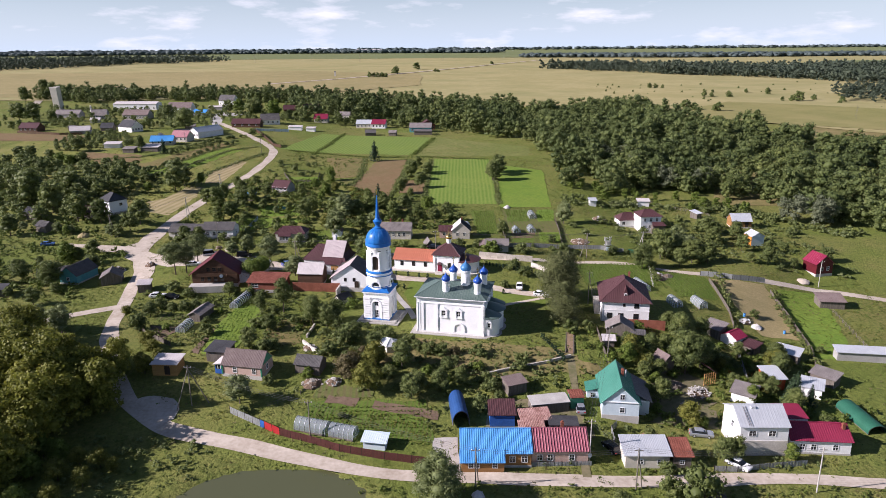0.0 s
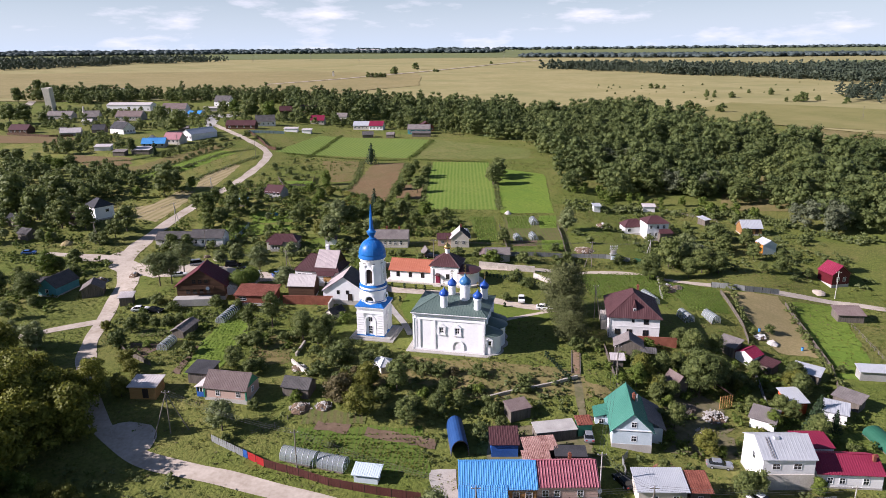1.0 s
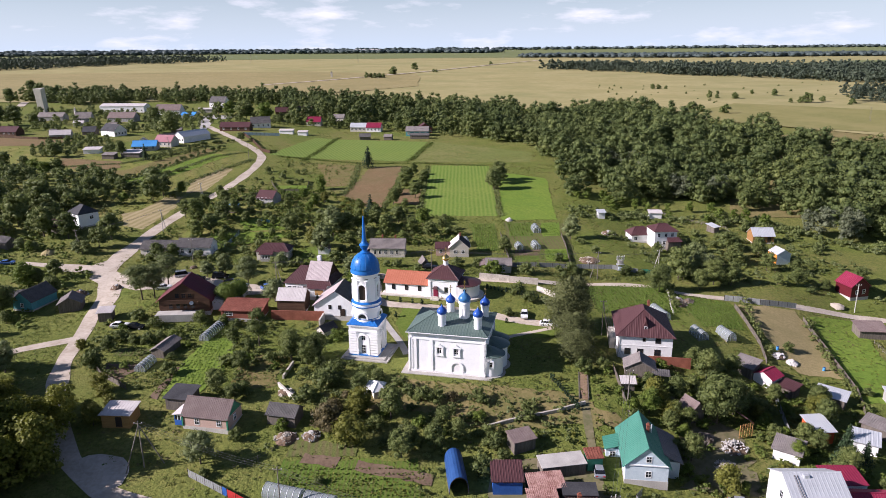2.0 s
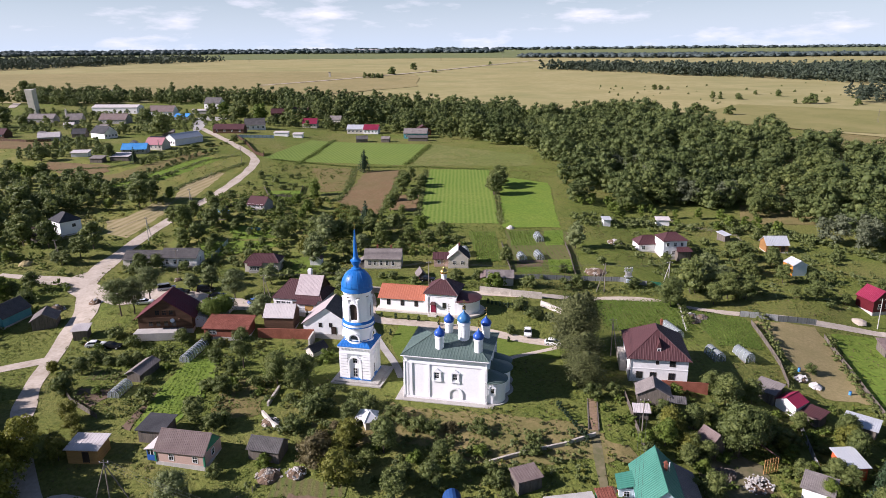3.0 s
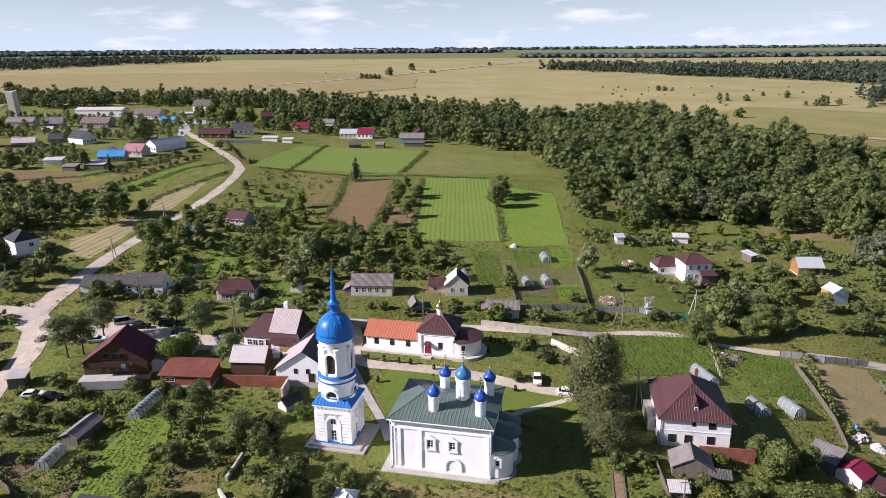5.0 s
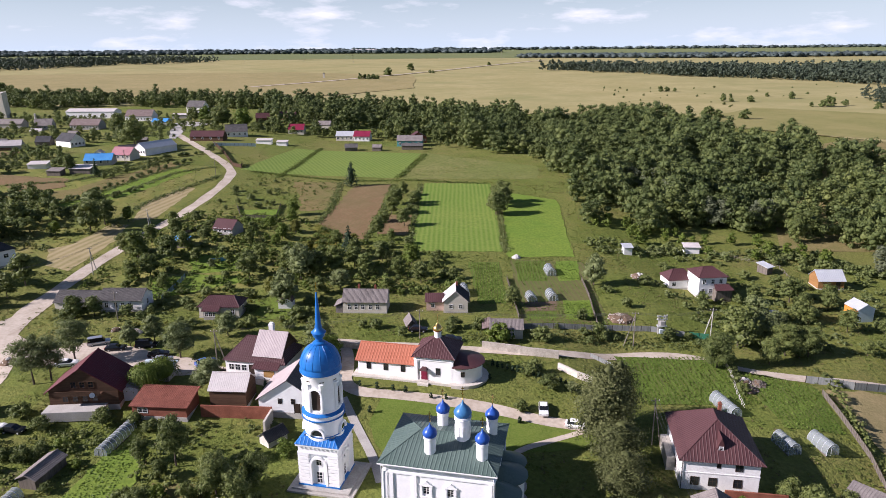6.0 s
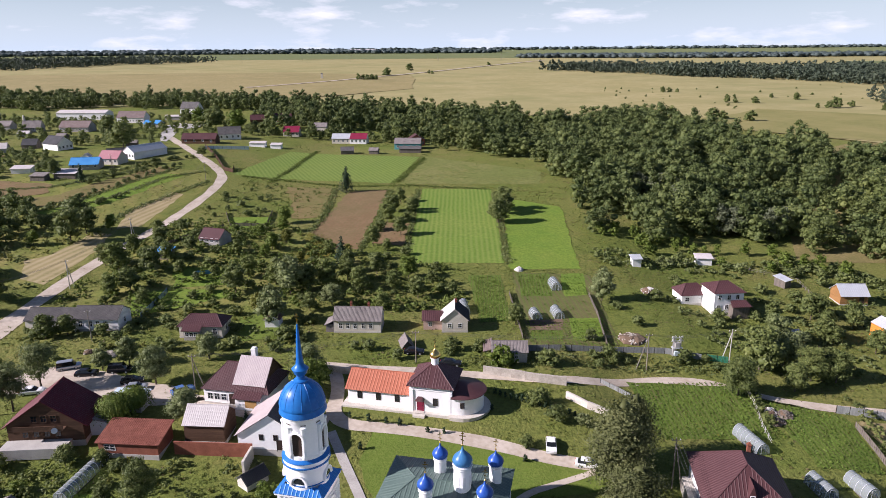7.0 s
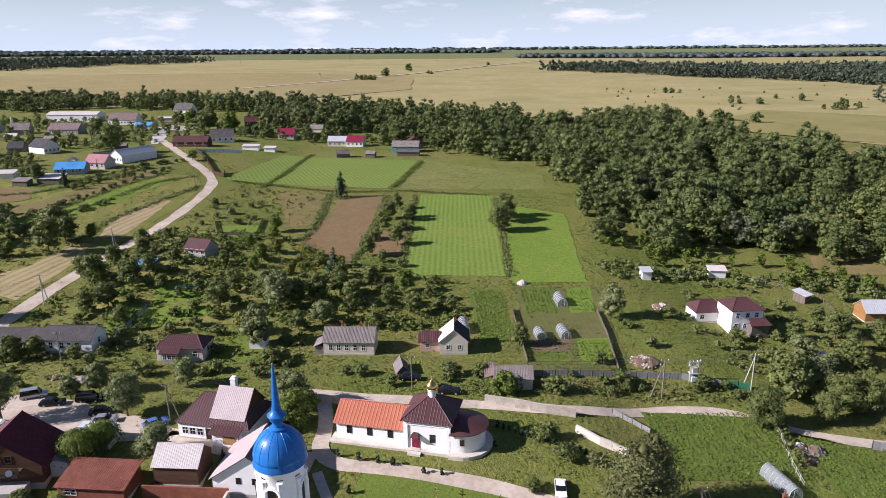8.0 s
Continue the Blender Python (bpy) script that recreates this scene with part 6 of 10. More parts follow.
# ---- far end of the village ----
FAR = (
    ("house", -168.6, 410.0, 12.8, 8.0, 8, 2.6, 2.6, "x", GREYWALL, BLUEROOF, "house with bright blue sheet roof"),
    ("shed", -167.5, 390.6, 9.7, 6.0, -3, 2.4, 1.0, "shed", OLDWOOD, PALESHEET, "barn with pale sheet roof"),
    ("house", -161.5, 422.0, 10.5, 8.0, -12, 3.0, 3.2, "x", CREAM, PINKROOF, "house with faded pink roof"),
    ("house", -153.5, 441.0, 8.5, 20.0, -30, 3.6, 2.6, "y", WHITE2, ZINC, "long white house with light grey roof"),
    ("house", -213.0, 467.5, 9.0, 13.0, 62, 3.6, 3.6, "y", WHITE2, FELT, "white house with black roof"),
    ("shed", -230.2, 472.0, 8.0, 6.4, 5, 2.4, 2.8, "x", OLDWOOD, FELT, "dark board barn with black roof"),
    ("shed", -241.4, 457.5, 12.0, 7.0, 18, 2.4, 2.4, "x", GREYWALL, PALESHEET, "low grey barn with pale roof"),
    ("house", -282.0, 472.0, 13.2, 8.0, -6, 2.6, 3.0, "x", LOGS, MAROON, "dark timber house with maroon roof"),
    ("farm_building", -274.9, 622.5, 38.5, 12.0, -3, 5.2, 1.8, "x", WHITE2, PALESHEET, "long pale farm building with white roof"),
    ("farm_building", -227.6, 599.0, 20.4, 10.0, -4, 3.8, 4.2, "x", WHITE2, BROWNSLATE, "white farm building with brown roof"),
    ("farm_building", -242.8, 548.0, 20.1, 10.0, -4, 3.2, 3.6, "x", GREYWALL, BROWNSLATE, "low farm building with brown roof"),
    ("shed", -199.7, 566.5, 11.0, 8.0, -6, 2.8, 2.0, "x", GREYWALL, BLUEROOF, "shed with bright blue roof"),
    ("house", -206.5, 661.5, 15.5, 9.0, -14, 4.6, 4.8, "x", WHITE2, OLDSLATE, "tall white house with dark roof"),
    ("shed", -203.0, 613.5, 12.0, 6.0, 0, 2.8, 0.8, "x", GREYWALL, PALESHEET, "low grey shed with pale roof"),
    ("shed", -302.1, 559.0, 20.0, 8.0, -3, 3.0, 3.0, "x", GREYWALL, SLATE, "long grey barn with slate roof"),
    ("house", -273.0, 549.0, 11.6, 8.0, 8, 3.0, 4.0, "x", GREYWALL, SLATE, "grey house with slate roof"),
    ("shed", -194.2, 401.6, 8.6, 4.6, 6, 2.2, 0.8, "shed", WHITE2, PALESHEET, "small white shed with pale roof"),
    ("shed", -177.8, 386.2, 6.6, 4.0, -6, 2.2, 0.8, "shed", OLDWOOD, SLATE, "small grey board shed"),
    ("shed", -178.0, 429.0, 3.6, 3.4, 0, 2.4, 1.2, "y", WHITE2, PALESHEET, "tiny white outhouse by the gardens"),
    ("shed", -166.0, 436.0, 9.0, 6.0, 20, 2.6, 2.4, "x", OLDWOOD, FELT, "black-roofed barn behind the pink-roofed house"),
    ("house", -140.6, 487.5, 19.9, 7.0, -3, 2.8, 2.8, "x", LOGS, MAROON, "long dark house with maroon roof"),
    ("house", -129.5, 507.0, 13.0, 9.0, 18, 3.4, 3.8, "x", WHITE2, OLDSLATE, "white house with dark grey roof"),
    ("shed", -176.0, 477.0, 6.0, 4.0, 10, 2.2, 1.2, "x", OLDWOOD, SLATE, "grey board shed by the orchard"),
    ("shed", -256.0, 476.0, 5.0, 4.0, -10, 2.2, 1.0, "x", OLDWOOD, OLDSLATE, "small dark board shed"),
    ("shed", -262.0, 520.0, 7.0, 4.4, 4, 2.4, 1.4, "x", GREYWALL, PALESHEET, "small pale barn among bushes"),
    ("shed", -232.0, 508.0, 6.0, 4.0, -6, 2.4, 1.2, "x", OLDWOOD, SLATE, "grey board shed in the paddock"),
    ("shed", -152.0, 455.0, 6.0, 4.4, -24, 2.4, 1.4, "y", OLDWOOD, OLDSLATE, "dark shed behind the long house"),
    ("shed", -132.0, 584.0, 10.0, 7.0, 8, 3.4, 3.0, "x", LOGS, MAROON, "dark timber house with maroon roof"),
    ("shed", -84.0, 566.0, 9.0, 6.0, -8, 3.0, 2.4, "x", CREAM, SLATE, "cream house under tall trees"),
    ("house", -97.0, 533.0, 10.0, 8.0, 0, 3.0, 3.2, "x", CREAM, CRIMSON, "house with bright red roof"),
    ("house", -62.0, 512.0, 11.0, 8.0, -4, 3.2, 2.4, "x", CREAM, ZINC, "house with pale grey roof"),
    ("house", -51.0, 510.0, 10.0, 8.0, -6, 3.2, 2.8, "x", WHITE2, CRIMSON, "white house with crimson roof"),
    ("house", -20.0, 487.0, 15.0, 9.0, -3, 3.4, 2.6, "x", TEALWALL, SLATE, "teal house with grey roof"),
    ("house", -16.0, 500.0, 10.0, 7.0, 10, 3.6, 3.0, "y", BRICK, MAROON, "brick house with maroon roof"),
    ("shed", -18.0, 472.0, 12.0, 5.0, -3, 2.4, 1.0, "x", OLDWOOD, OLDSLATE, "long dark slate-roofed barn"),
    ("shed", -53.0, 469.0, 7.0, 5.0, 6, 2.2, 1.6, "x", OLDWOOD, OLDSLATE, "dark grey barn in the meadow"),
    ("shed", -38.0, 468.0, 5.0, 4.0, -8, 2.2, 1.2, "x", OLDWOOD, SLATE, "small slate-roofed barn in the meadow"),
    ("shed", -106.0, 482.0, 9.0, 3.6, -4, 2.2, 0.6, "shed", WHITE2, PALESHEET, "pale low shed beside the yard"),
    ("shed", -95.0, 480.0, 6.0, 3.6, -4, 2.2, 0.6, "shed", WHITE2, PALESHEET, "pale low shed beside the yard"),
    ("house", -115.0, 588.0, 12.0, 9.0, 10, 4.2, 3.6, "x", BRICK, MAROON, "maroon-roofed house among trees"),
    ("shed", -96.0, 604.0, 18.0, 8.0, -3, 3.0, 2.2, "x", GREYWALL, SLATE, "long grey slate-roofed barn"),
    ("house", -72.6, 298.0, 7.4, 6.4, -18, 2.3, 2.4, "x", GREYWALL, MAROON, "grey plastered house with maroon roof among gardens"),
    ("shed", -84.0, 285.4, 4.4, 3.4, -10, 2.2, 0.6, "shed", OLDWOOD, BLUEROOF, "small garden hut with a blue sheet roof"),
    ("shed", -40.5, 239.7, 3.4, 3.6, 0, 2.2, 1.2, "y", WHITE2, MAROON, "small white hut with maroon roof"),
)
for n, x, y, w, d, a, e, r, k, wm_, rm_, text in FAR:
    us = [w * (i + 0.5) / 4 - w / 2 for i in range(4)] if w < 20 else [w * (i + 0.5) / 9 - w / 2 for i in range(9)]
    house(n, x, y, w, d, a, e, r, k, wm_, rm_, text, "shed" if n == "shed" else "farm building" if n == "farm_building" else "house", rib=0, plinth=False, wins=row("f", us, 1.7, 1.0, 1.2) if n != "shed" else ())

wt = thing("ruined_tower", -346.8, 626, 0, "leaning pale stone stump of a ruined tower", "ruin")
tower_sh, rt = Shape(), random.Random(4)
for i in range(7):
    a, b = i / 7, (i + 1) / 7
    tower_sh.hull([(u * (2.7 + 0.3 * abs(2 * a - 1)) - 1.6 * a, v * 3.4, 23 * a - 1) for u, v in ((-1, -1), (1, -1), (1, 1), (-1, 1))], [(u * (2.7 + 1.2 * max(0, b - 0.55)) - 1.6 * b, v * 3.4, 23 * b - 1 + (rt.uniform(-3.2, 0.6) if i == 6 else 0)) for u, v in ((-1, -1), (1, -1), (1, 1), (-1, 1))])
part("masonry", tower_sh, CREAM, wt)
cp = thing("stone_pillar", -285, 560, 0, "tall pale stone pillar by the barns", "pillar")
part("shaft", Shape().lathe(0, 0, [(1.1, -1), (0.9, 6), (0.5, 9.5)], 8), PALESTONE, cp)
hd = thing("dome_tent", -384, 848, 0, "white domed hangar at the edge of the wood", "hangar")
part("shell", Shape().lathe(0, 0, [(5.4, -1), (5.3, 2), (4.6, 4.2), (3.0, 5.8), (0.3, 6.6)], 18), SHEETING, hd, "", True)
part("gate", Shape().box(-1.6, 1.6, -5.6, -4.6, 0, 2.8), GREYWALL, hd)

# ---- plants ----
def icosphere(sub):
    bm = bmesh.new()
    bmesh.ops.create_icosphere(bm, subdivisions=sub, radius=1.0)
    v, f = np.array([q.co[:] for q in bm.verts]), np.array([[q.index for q in g.verts] for g in bm.faces])
    bm.free()
    return v, f


BALL1, BALL2 = icosphere(1), icosphere(2)


def joined(name, tris_v, tris_f, quads_v, material):
    """One mesh from triangle blobs and loose four-cornered leaves, built from arrays."""
    nv, nq = len(tris_v), len(quads_v) // 4
    me = bpy.data.meshes.new(name)
    me.vertices.add(nv + len(quads_v))
    me.vertices.foreach_set("co", np.concatenate([tris_v, quads_v]).astype(np.float32).ravel())
    me.loops.add(tris_f.size + nq * 4)
    me.loops.foreach_set("vertex_index", np.concatenate([tris_f.ravel(), np.arange(nv, nv + nq * 4)]).astype(np.int32))
    me.polygons.add(len(tris_f) + nq)
    me.polygons.foreach_set("loop_start", np.concatenate([np.arange(len(tris_f)) * 3, tris_f.size + np.arange(nq) * 4]).astype(np.int32))
    me.update(calc_edges=True)
    me.validate()
    me.materials.append(material)
    return me


def leaves(rng, at, out, size, droop=0.0):
    """Leaf clumps: bent squares at the points at, facing roughly outwards."""
    n = len(at)
    nrm = out + rng.normal(0, 0.55, (n, 3)) + np.array([0, 0, 0.25])
    nrm /= np.linalg.norm(nrm, axis=1)[:, None] + 1e-9
    u = np.cross(nrm, rng.normal(0, 1, (n, 3)))
    u /= np.linalg.norm(u, axis=1)[:, None] + 1e-9
    w = np.cross(nrm, u)
    s = size * rng.uniform(0.6, 1.35, (n, 1))
    a = rng.uniform(0.55, 1.0, (n, 1))
    q = np.stack([at - u * s * 0.5, at - w * s * 0.5 * a + nrm * s * 0.1, at + u * s * 0.5, at + w * s * 0.5 * a - nrm * s * 0.12], 1)
    q[:, :, 2] -= droop * s * rng.uniform(0, 1, (n, 4))
    return q.reshape(-1, 3)


def crown(rng, H, R, low, lumps, per, size, shape="round", ball=BALL1, core=0.7):
    """Arrays of a leafy crown from low to H, of radius R: lumps of leaves over smaller dark cores."""
    tv, tf, qv, k = [], [], [], 0
    lumps, per = int(lumps * 1.5), int(per * 0.72)
    for i in range(lumps):
        g = (i + 0.5) / lumps
        if shape == "round":
            z = low + (H - low) * (0.12 + 0.76 * g)
            prof = math.sqrt(max(0.05, 1 - (1.75 * g - 0.72) ** 2 / 1.15))
        elif shape == "tall":
            z, prof = low + (H - low) * (0.06 + 0.86 * g), (0.62 + 0.6 * g) if g < 0.45 else 1.0 * (1 - (g - 0.45) / 0.55 * 0.72)
        else:
            z, prof = low + (H - low) * 0.9 * g, 1.0 - 0.82 * g
        a, rr = i * 2.4 + rng.uniform(-0.5, 0.5), R * prof * rng.uniform(0.28, 0.72)
        lr = R * (0.3 + 0.16 * rng.uniform()) * (0.72 + 0.4 * prof if shape == "round" else 0.55 + 0.5 * prof)
        c = np.array([rr * math.cos(a), rr * math.sin(a), z + rng.uniform(-0.05, 0.05) * H])
        st = np.array([1, 1, 0.8 if shape == "round" else 1.1])
        v = ball[0] * (1 + rng.normal(0, 0.14, (len(ball[0]), 1))) * lr * core * st + c
        tv.append(v)
        tf.append(ball[1] + k)
        k += len(v)
        dirs = rng.normal(0, 1, (per, 3))
        dirs[:, 2] = np.abs(dirs[:, 2]) * 0.9 - 0.35
        dirs /= np.linalg.norm(dirs, axis=1)[:, None]
        qv.append(leaves(rng, c + dirs * lr * st * (0.66 + 0.56 * rng.uniform(0, 1, (per, 1)) ** 0.8), dirs, size))
    return np.concatenate(tv), np.concatenate(tf), np.concatenate(qv)


def spruce(rng, H, R, tiers, size):
    tv, tf, qv, k = [], [], [], 0
    for i in range(tiers):
        g = i / tiers
        z, r = H * (0.08 + 0.9 * g), R * (1 - g) ** 0.9 + 0.12
        n = max(8, int(34 * (1 - g)) + 6)
        a = rng.uniform(0, math.tau, n)
        rad = r * rng.uniform(0.45, 1.1, n)
        at = np.stack([rad * np.cos(a), rad * np.sin(a), z - rad * 0.35 + rng.normal(0, 0.15, n)], 1)
        out = np.stack([np.cos(a) * 0.6, np.sin(a) * 0.6, np.full(n, 0.7)], 1)
        qv.append(leaves(rng, at, out, size, 0.3))
    v = BALL1[0] * np.array([R * 0.5, R * 0.5, H * 0.42]) + np.array([0, 0, H * 0.45])
    v[:, :2] *= (1.15 - v[:, 2:] / H)
    return v, BALL1[1], np.concatenate(qv)


def willow(rng, H, R, n, size):
    """A drooping crown: strings of leaves hanging from a low dome."""
    at, out = [], []
    for i in range(n):
        a, r = rng.uniform(0, math.tau), R * math.sqrt(rng.uniform(0.02, 1))
        top = H * (1 - 0.32 * (r / R) ** 2)
        for j in range(7):
            q = j / 6
            rr = r + 0.25 * R * q * (r / R)
            at.append((rr * math.cos(a), rr * math.sin(a), top * (1 - q * 0.6 * (r / R)) + rng.normal(0, 0.12)))
            out.append((math.cos(a), math.sin(a), 0.7 - q * 0.6))
    v = BALL2[0] * np.array([R * 0.8, R * 0.8, H * 0.4]) + np.array([0, 0, H * 0.5])
    return v, BALL2[1], leaves(rng, np.array(at), np.array(out), size, 0.6)


def trunk(H, r, rng):
    """A tapered trunk with a few limbs."""
    sh = Shape()
    pts = [Vector((0, 0, -0.4))]
    for i in range(4):
        pts.append(pts[-1] + Vector((rng.uniform(-0.12, 0.12) * r * 4, rng.uniform(-0.12, 0.12) * r * 4, H / 4)))
    for i in range(4):
        sh.rod(pts[i], pts[i + 1], r * (1 - i * 0.2), 7, r * (0.8 - i * 0.2))
    for i in range(6):
        a, b = rng.uniform(0, math.tau), pts[2].lerp(pts[4], rng.uniform(-0.2, 0.8))
        sh.rod(b, b + Vector((math.cos(a), math.sin(a), 0.9)) * H * 0.24, r * 0.38, 5, r * 0.12)
    return sh


KINDS = {}


def birch(rng, H, R, boughs):
    """An airy crown: rising boughs that end in drooping sprays of small leaves."""
    at, out, tv, tf = [], [], [], []
    for i in range(boughs):
        g = (i + rng.uniform(0, 1)) / boughs
        z0, a = H * (0.08 + 0.82 * g), i * 2.4 + rng.uniform(-0.6, 0.6)
        prof = min(1.0, 0.62 + 0.9 * g) if g < 0.42 else 1.0 - 0.72 * ((g - 0.42) / 0.58) ** 2.4
        reach = R * prof * rng.uniform(0.7, 1.12)
        for j in range(5):
            q = 0.3 + 0.7 * j / 4
            c = np.array([reach * q * math.cos(a), reach * q * math.sin(a), z0 + reach * (0.75 * q - 0.42 * q * q)])
            n, sp = 46, 0.34 + 0.42 * q
            p = rng.normal(0, 1, (n, 3)) * np.array([sp, sp, sp * 0.6]) + c
            hang = rng.uniform(0, 1, n) ** 2 * 1.3 * q
            p[:, 2] -= hang
            at.append(p)
            o = (p - c) * 0.6 + np.array([math.cos(a), math.sin(a), 0.5])
            out.append(o)
    k = 0
    for i in range(9):
        r = R * (0.4, 0.5, 0.55, 0.58, 0.58, 0.54, 0.48, 0.38, 0.22)[i]
        v = BALL1[0] * (1 + rng.normal(0, 0.2, (len(BALL1[0]), 1))) * np.array([r, r, H * 0.075]) + np.array([rng.normal(0, 0.3), rng.normal(0, 0.3), H * (0.14 + 0.096 * i)])
        tv.append(v)
        tf.append(BALL1[1] + k)
        k += len(v)
    return np.concatenate(tv), np.concatenate(tf), leaves(rng, np.concatenate(at), np.concatenate(out), 0.3, 0.35)


def kind_of_tree(key, label, category, leaf, make, H, rad, variants):
    """Shared meshes of one kind, in a fine and a coarse version."""
    rng = np.random.default_rng(abs(sum(map(ord, key))) + 5)
    for level, (m, s) in (("", (1.25, 0.72)), ("_far", (0.62, 1.0)), ("_big", (2.4, 0.55))):
        KINDS[key + level] = [(joined("crown", *make(rng, m, s), leaf), trunk(H * 0.72, rad, rng).mesh("trunk", BARK)) for _ in range(variants if level != "_big" else min(2, variants))], label, category, H


kind_of_tree("round", "leafy green garden tree", "tree", LEAF, lambda r, m, s: crown(r, 7.0, 2.9, 1.1, 15, int(150 * m), 0.42 * s), 7.0, 0.16, 5)
kind_of_tree("light", "light green young garden tree", "tree", LIGHTLEAF, lambda r, m, s: crown(r, 6.0, 2.5, 0.6, 11, int(150 * m), 0.42 * s), 6.0, 0.13, 3)
kind_of_tree("tallround", "slender green garden tree with a high crown", "tree", LEAF, lambda r, m, s: crown(r, 9.0, 2.7, 3.0, 12, int(150 * m), 0.42 * s), 9.0, 0.18, 2)
kind_of_tree("yellow", "bush with yellowing green leaves", "tree", LEAFY, lambda r, m, s: crown(r, 6.0, 2.7, 0.8, 12, int(150 * m), 0.4 * s), 6.0, 0.14, 3)
kind_of_tree("bright", "bright green leafy tree", "tree", LEAFB, lambda r, m, s: crown(r, 7.0, 3.0, 1.0, 14, int(150 * m), 0.44 * s), 7.0, 0.16, 3)
kind_of_tree("grey", "round grey-green willow tree", "tree", LEAFG, lambda r, m, s: crown(r, 7.0, 3.1, 0.9, 14, int(160 * m), 0.38 * s), 7.0, 0.18, 3)
kind_of_tree("airy", "tall airy grey-green willow with bare trunk", "tree", LEAFG, lambda r, m, s: crown(r, 9.0, 3.5, 2.6, 12, int(170 * m), 0.42 * s, core=0.5), 9.0, 0.2, 2)
kind_of_tree("weeping", "weeping willow with hanging strands", "tree", LEAFB, lambda r, m, s: willow(r, 5.6, 3.4, int(330 * m), 0.36 * s), 5.6, 0.2, 1)
kind_of_tree("tall", "tall grey-green birch tree", "tree", BIRCH, lambda r, m, s: birch(r, 15.0, 4.0, 74), 15.0, 0.26, 1)
kind_of_tree("spruce", "dark green conical spruce", "tree", NEEDLE, lambda r, m, s: spruce(r, 9.0, 2.7, int(32 * m), 0.55 * s), 9.0, 0.16, 3)
kind_of_tree("bush", "low dense green bush", "bush", LEAF, lambda r, m, s: crown(r, 2.4, 1.7, 0.1, 7, int(95 * m), 0.32 * s), 2.4, 0.06, 4)
kind_of_tree("brightbush", "low bright green bush", "bush", LEAFB, lambda r, m, s: crown(r, 2.2, 1.6, 0.1, 7, int(95 * m), 0.3 * s), 2.2, 0.06, 3)
kind_of_tree("dry", "bush of dry brown twigs", "bush", DRYLEAF, lambda r, m, s: crown(r, 2.6, 1.8, 0.1, 8, int(100 * m), 0.3 * s), 2.6, 0.06, 2)
kind_of_tree("thuja", "small clipped dark thuja", "shrub", NEEDLE, lambda r, m, s: crown(r, 1.7, 0.5, 0.05, 6, 40, 0.2, "tall"), 1.7, 0.04, 1)
SEED = random.Random(11)


def tree(key, x, y, size=1.0, group="", wide=None):
    """A plant of that kind; size: its height in metres."""
    variants, label, category, H = KINDS[key + ("_far" if y > 215 else "_big" if size > 7.6 else "")]
    cm_, tm = SEED.choice(variants)
    ob = thing("tree" if category == "tree" else category, x, y, SEED.uniform(0.0, 354.5), label, category, group)
    s = size / H
    q = s * (wide or SEED.uniform(0.92, 1.1))
    ob.scale = (q, q, s)
    part("trunk", tm, None, ob)
    part("crown", cm_, None, ob)
    return ob


def wood(name, label, places, templates, material):
    """Many trees as one mass: templates of arrays set at places (x, y, height, turn)."""
    tv, tf, qv, k = [], [], [], 0
    rng = np.random.default_rng(3)
    for x, y, h, a in places:
        v, f, q, H = templates[rng.integers(len(templates))]
        s = h / H
        wide = s * rng.uniform(0.82, 1.3)
        c, sn = math.cos(a) * wide, math.sin(a) * wide
        m = np.array([[c, -sn, 0], [sn, c, 0], [0, 0, s]])
        o = np.array([x, y, land(x, y)])
        tv.append(v @ m.T + o)
        tf.append(f + k)
        qv.append(q @ m.T + o)
        k += len(v)
    me = joined(name, np.concatenate(tv), np.concatenate(tf), np.concatenate(qv), material)
    return tagged(new(name, me), label, "woodland", "", "stuff")


def inside(x, y, poly):
    r = False
    for (a, b), (c, d) in zip(poly, poly[1:] + poly[:1]):
        if (b > y) != (d > y) and x < (c - a) * (y - b) / (d - b) + a:
            r = not r
    return r


def strew(poly, gap, rng, fade=0.0):
    """Places inside an outline, about gap apart, jittered."""
    xs, ys = [p[0] for p in poly], [p[1] for p in poly]
    out, y = [], min(ys)
    while y < max(ys):
        x = min(xs)
        while x < max(xs):
            px, py = x + rng.uniform(-0.45, 0.45) * gap, y + rng.uniform(-0.45, 0.45) * gap
            if inside(px, py, poly) and rng.random() >= fade:
                out.append((px, py))
            x += gap
        y += gap
    return out


rg = np.random.default_rng(8)
def stand(rng, trees, across, shapes, leaf, material, lumps=8, core=0.66):
    """A few trees grown together: one mesh that several stands share."""
    tv, tf, qv, k = [], [], [], 0
    for i in range(trees):
        a, d = i * 2.4 + rng.uniform(-0.5, 0.5), across * math.sqrt((i + 0.3) / trees)
        H = rng.uniform(8.0, 14.0)
        v, f, q = crown(rng, H, H * rng.uniform(0.3, 0.4), 0.6, lumps, leaf[0], leaf[1], shapes[i % len(shapes)], core=core)
        o = np.array([d * math.cos(a), d * math.sin(a), 0])
        tv.append(v + o)
        tf.append(f + k)
        qv.append(q + o)
        k += len(v)
    return joined("woodland_trees", np.concatenate(tv), np.concatenate(tf), np.concatenate(qv), material)


def stands(label, places, meshes):
    """Stands of trees set at places (x, y, scale)."""
    for x, y, q in places:
        ob = new("woodland_trees", meshes[rr.randrange(len(meshes))])
        ob.matrix_world = pose(x, y, land(x, y) - 0.4, 0, 0, rr.uniform(0.0, 354.5))
        ob.scale = (q * rr.uniform(0.95, 1.1), q * rr.uniform(0.95, 1.1), q)
        tagged(ob, label, "woodland", "", "stuff")


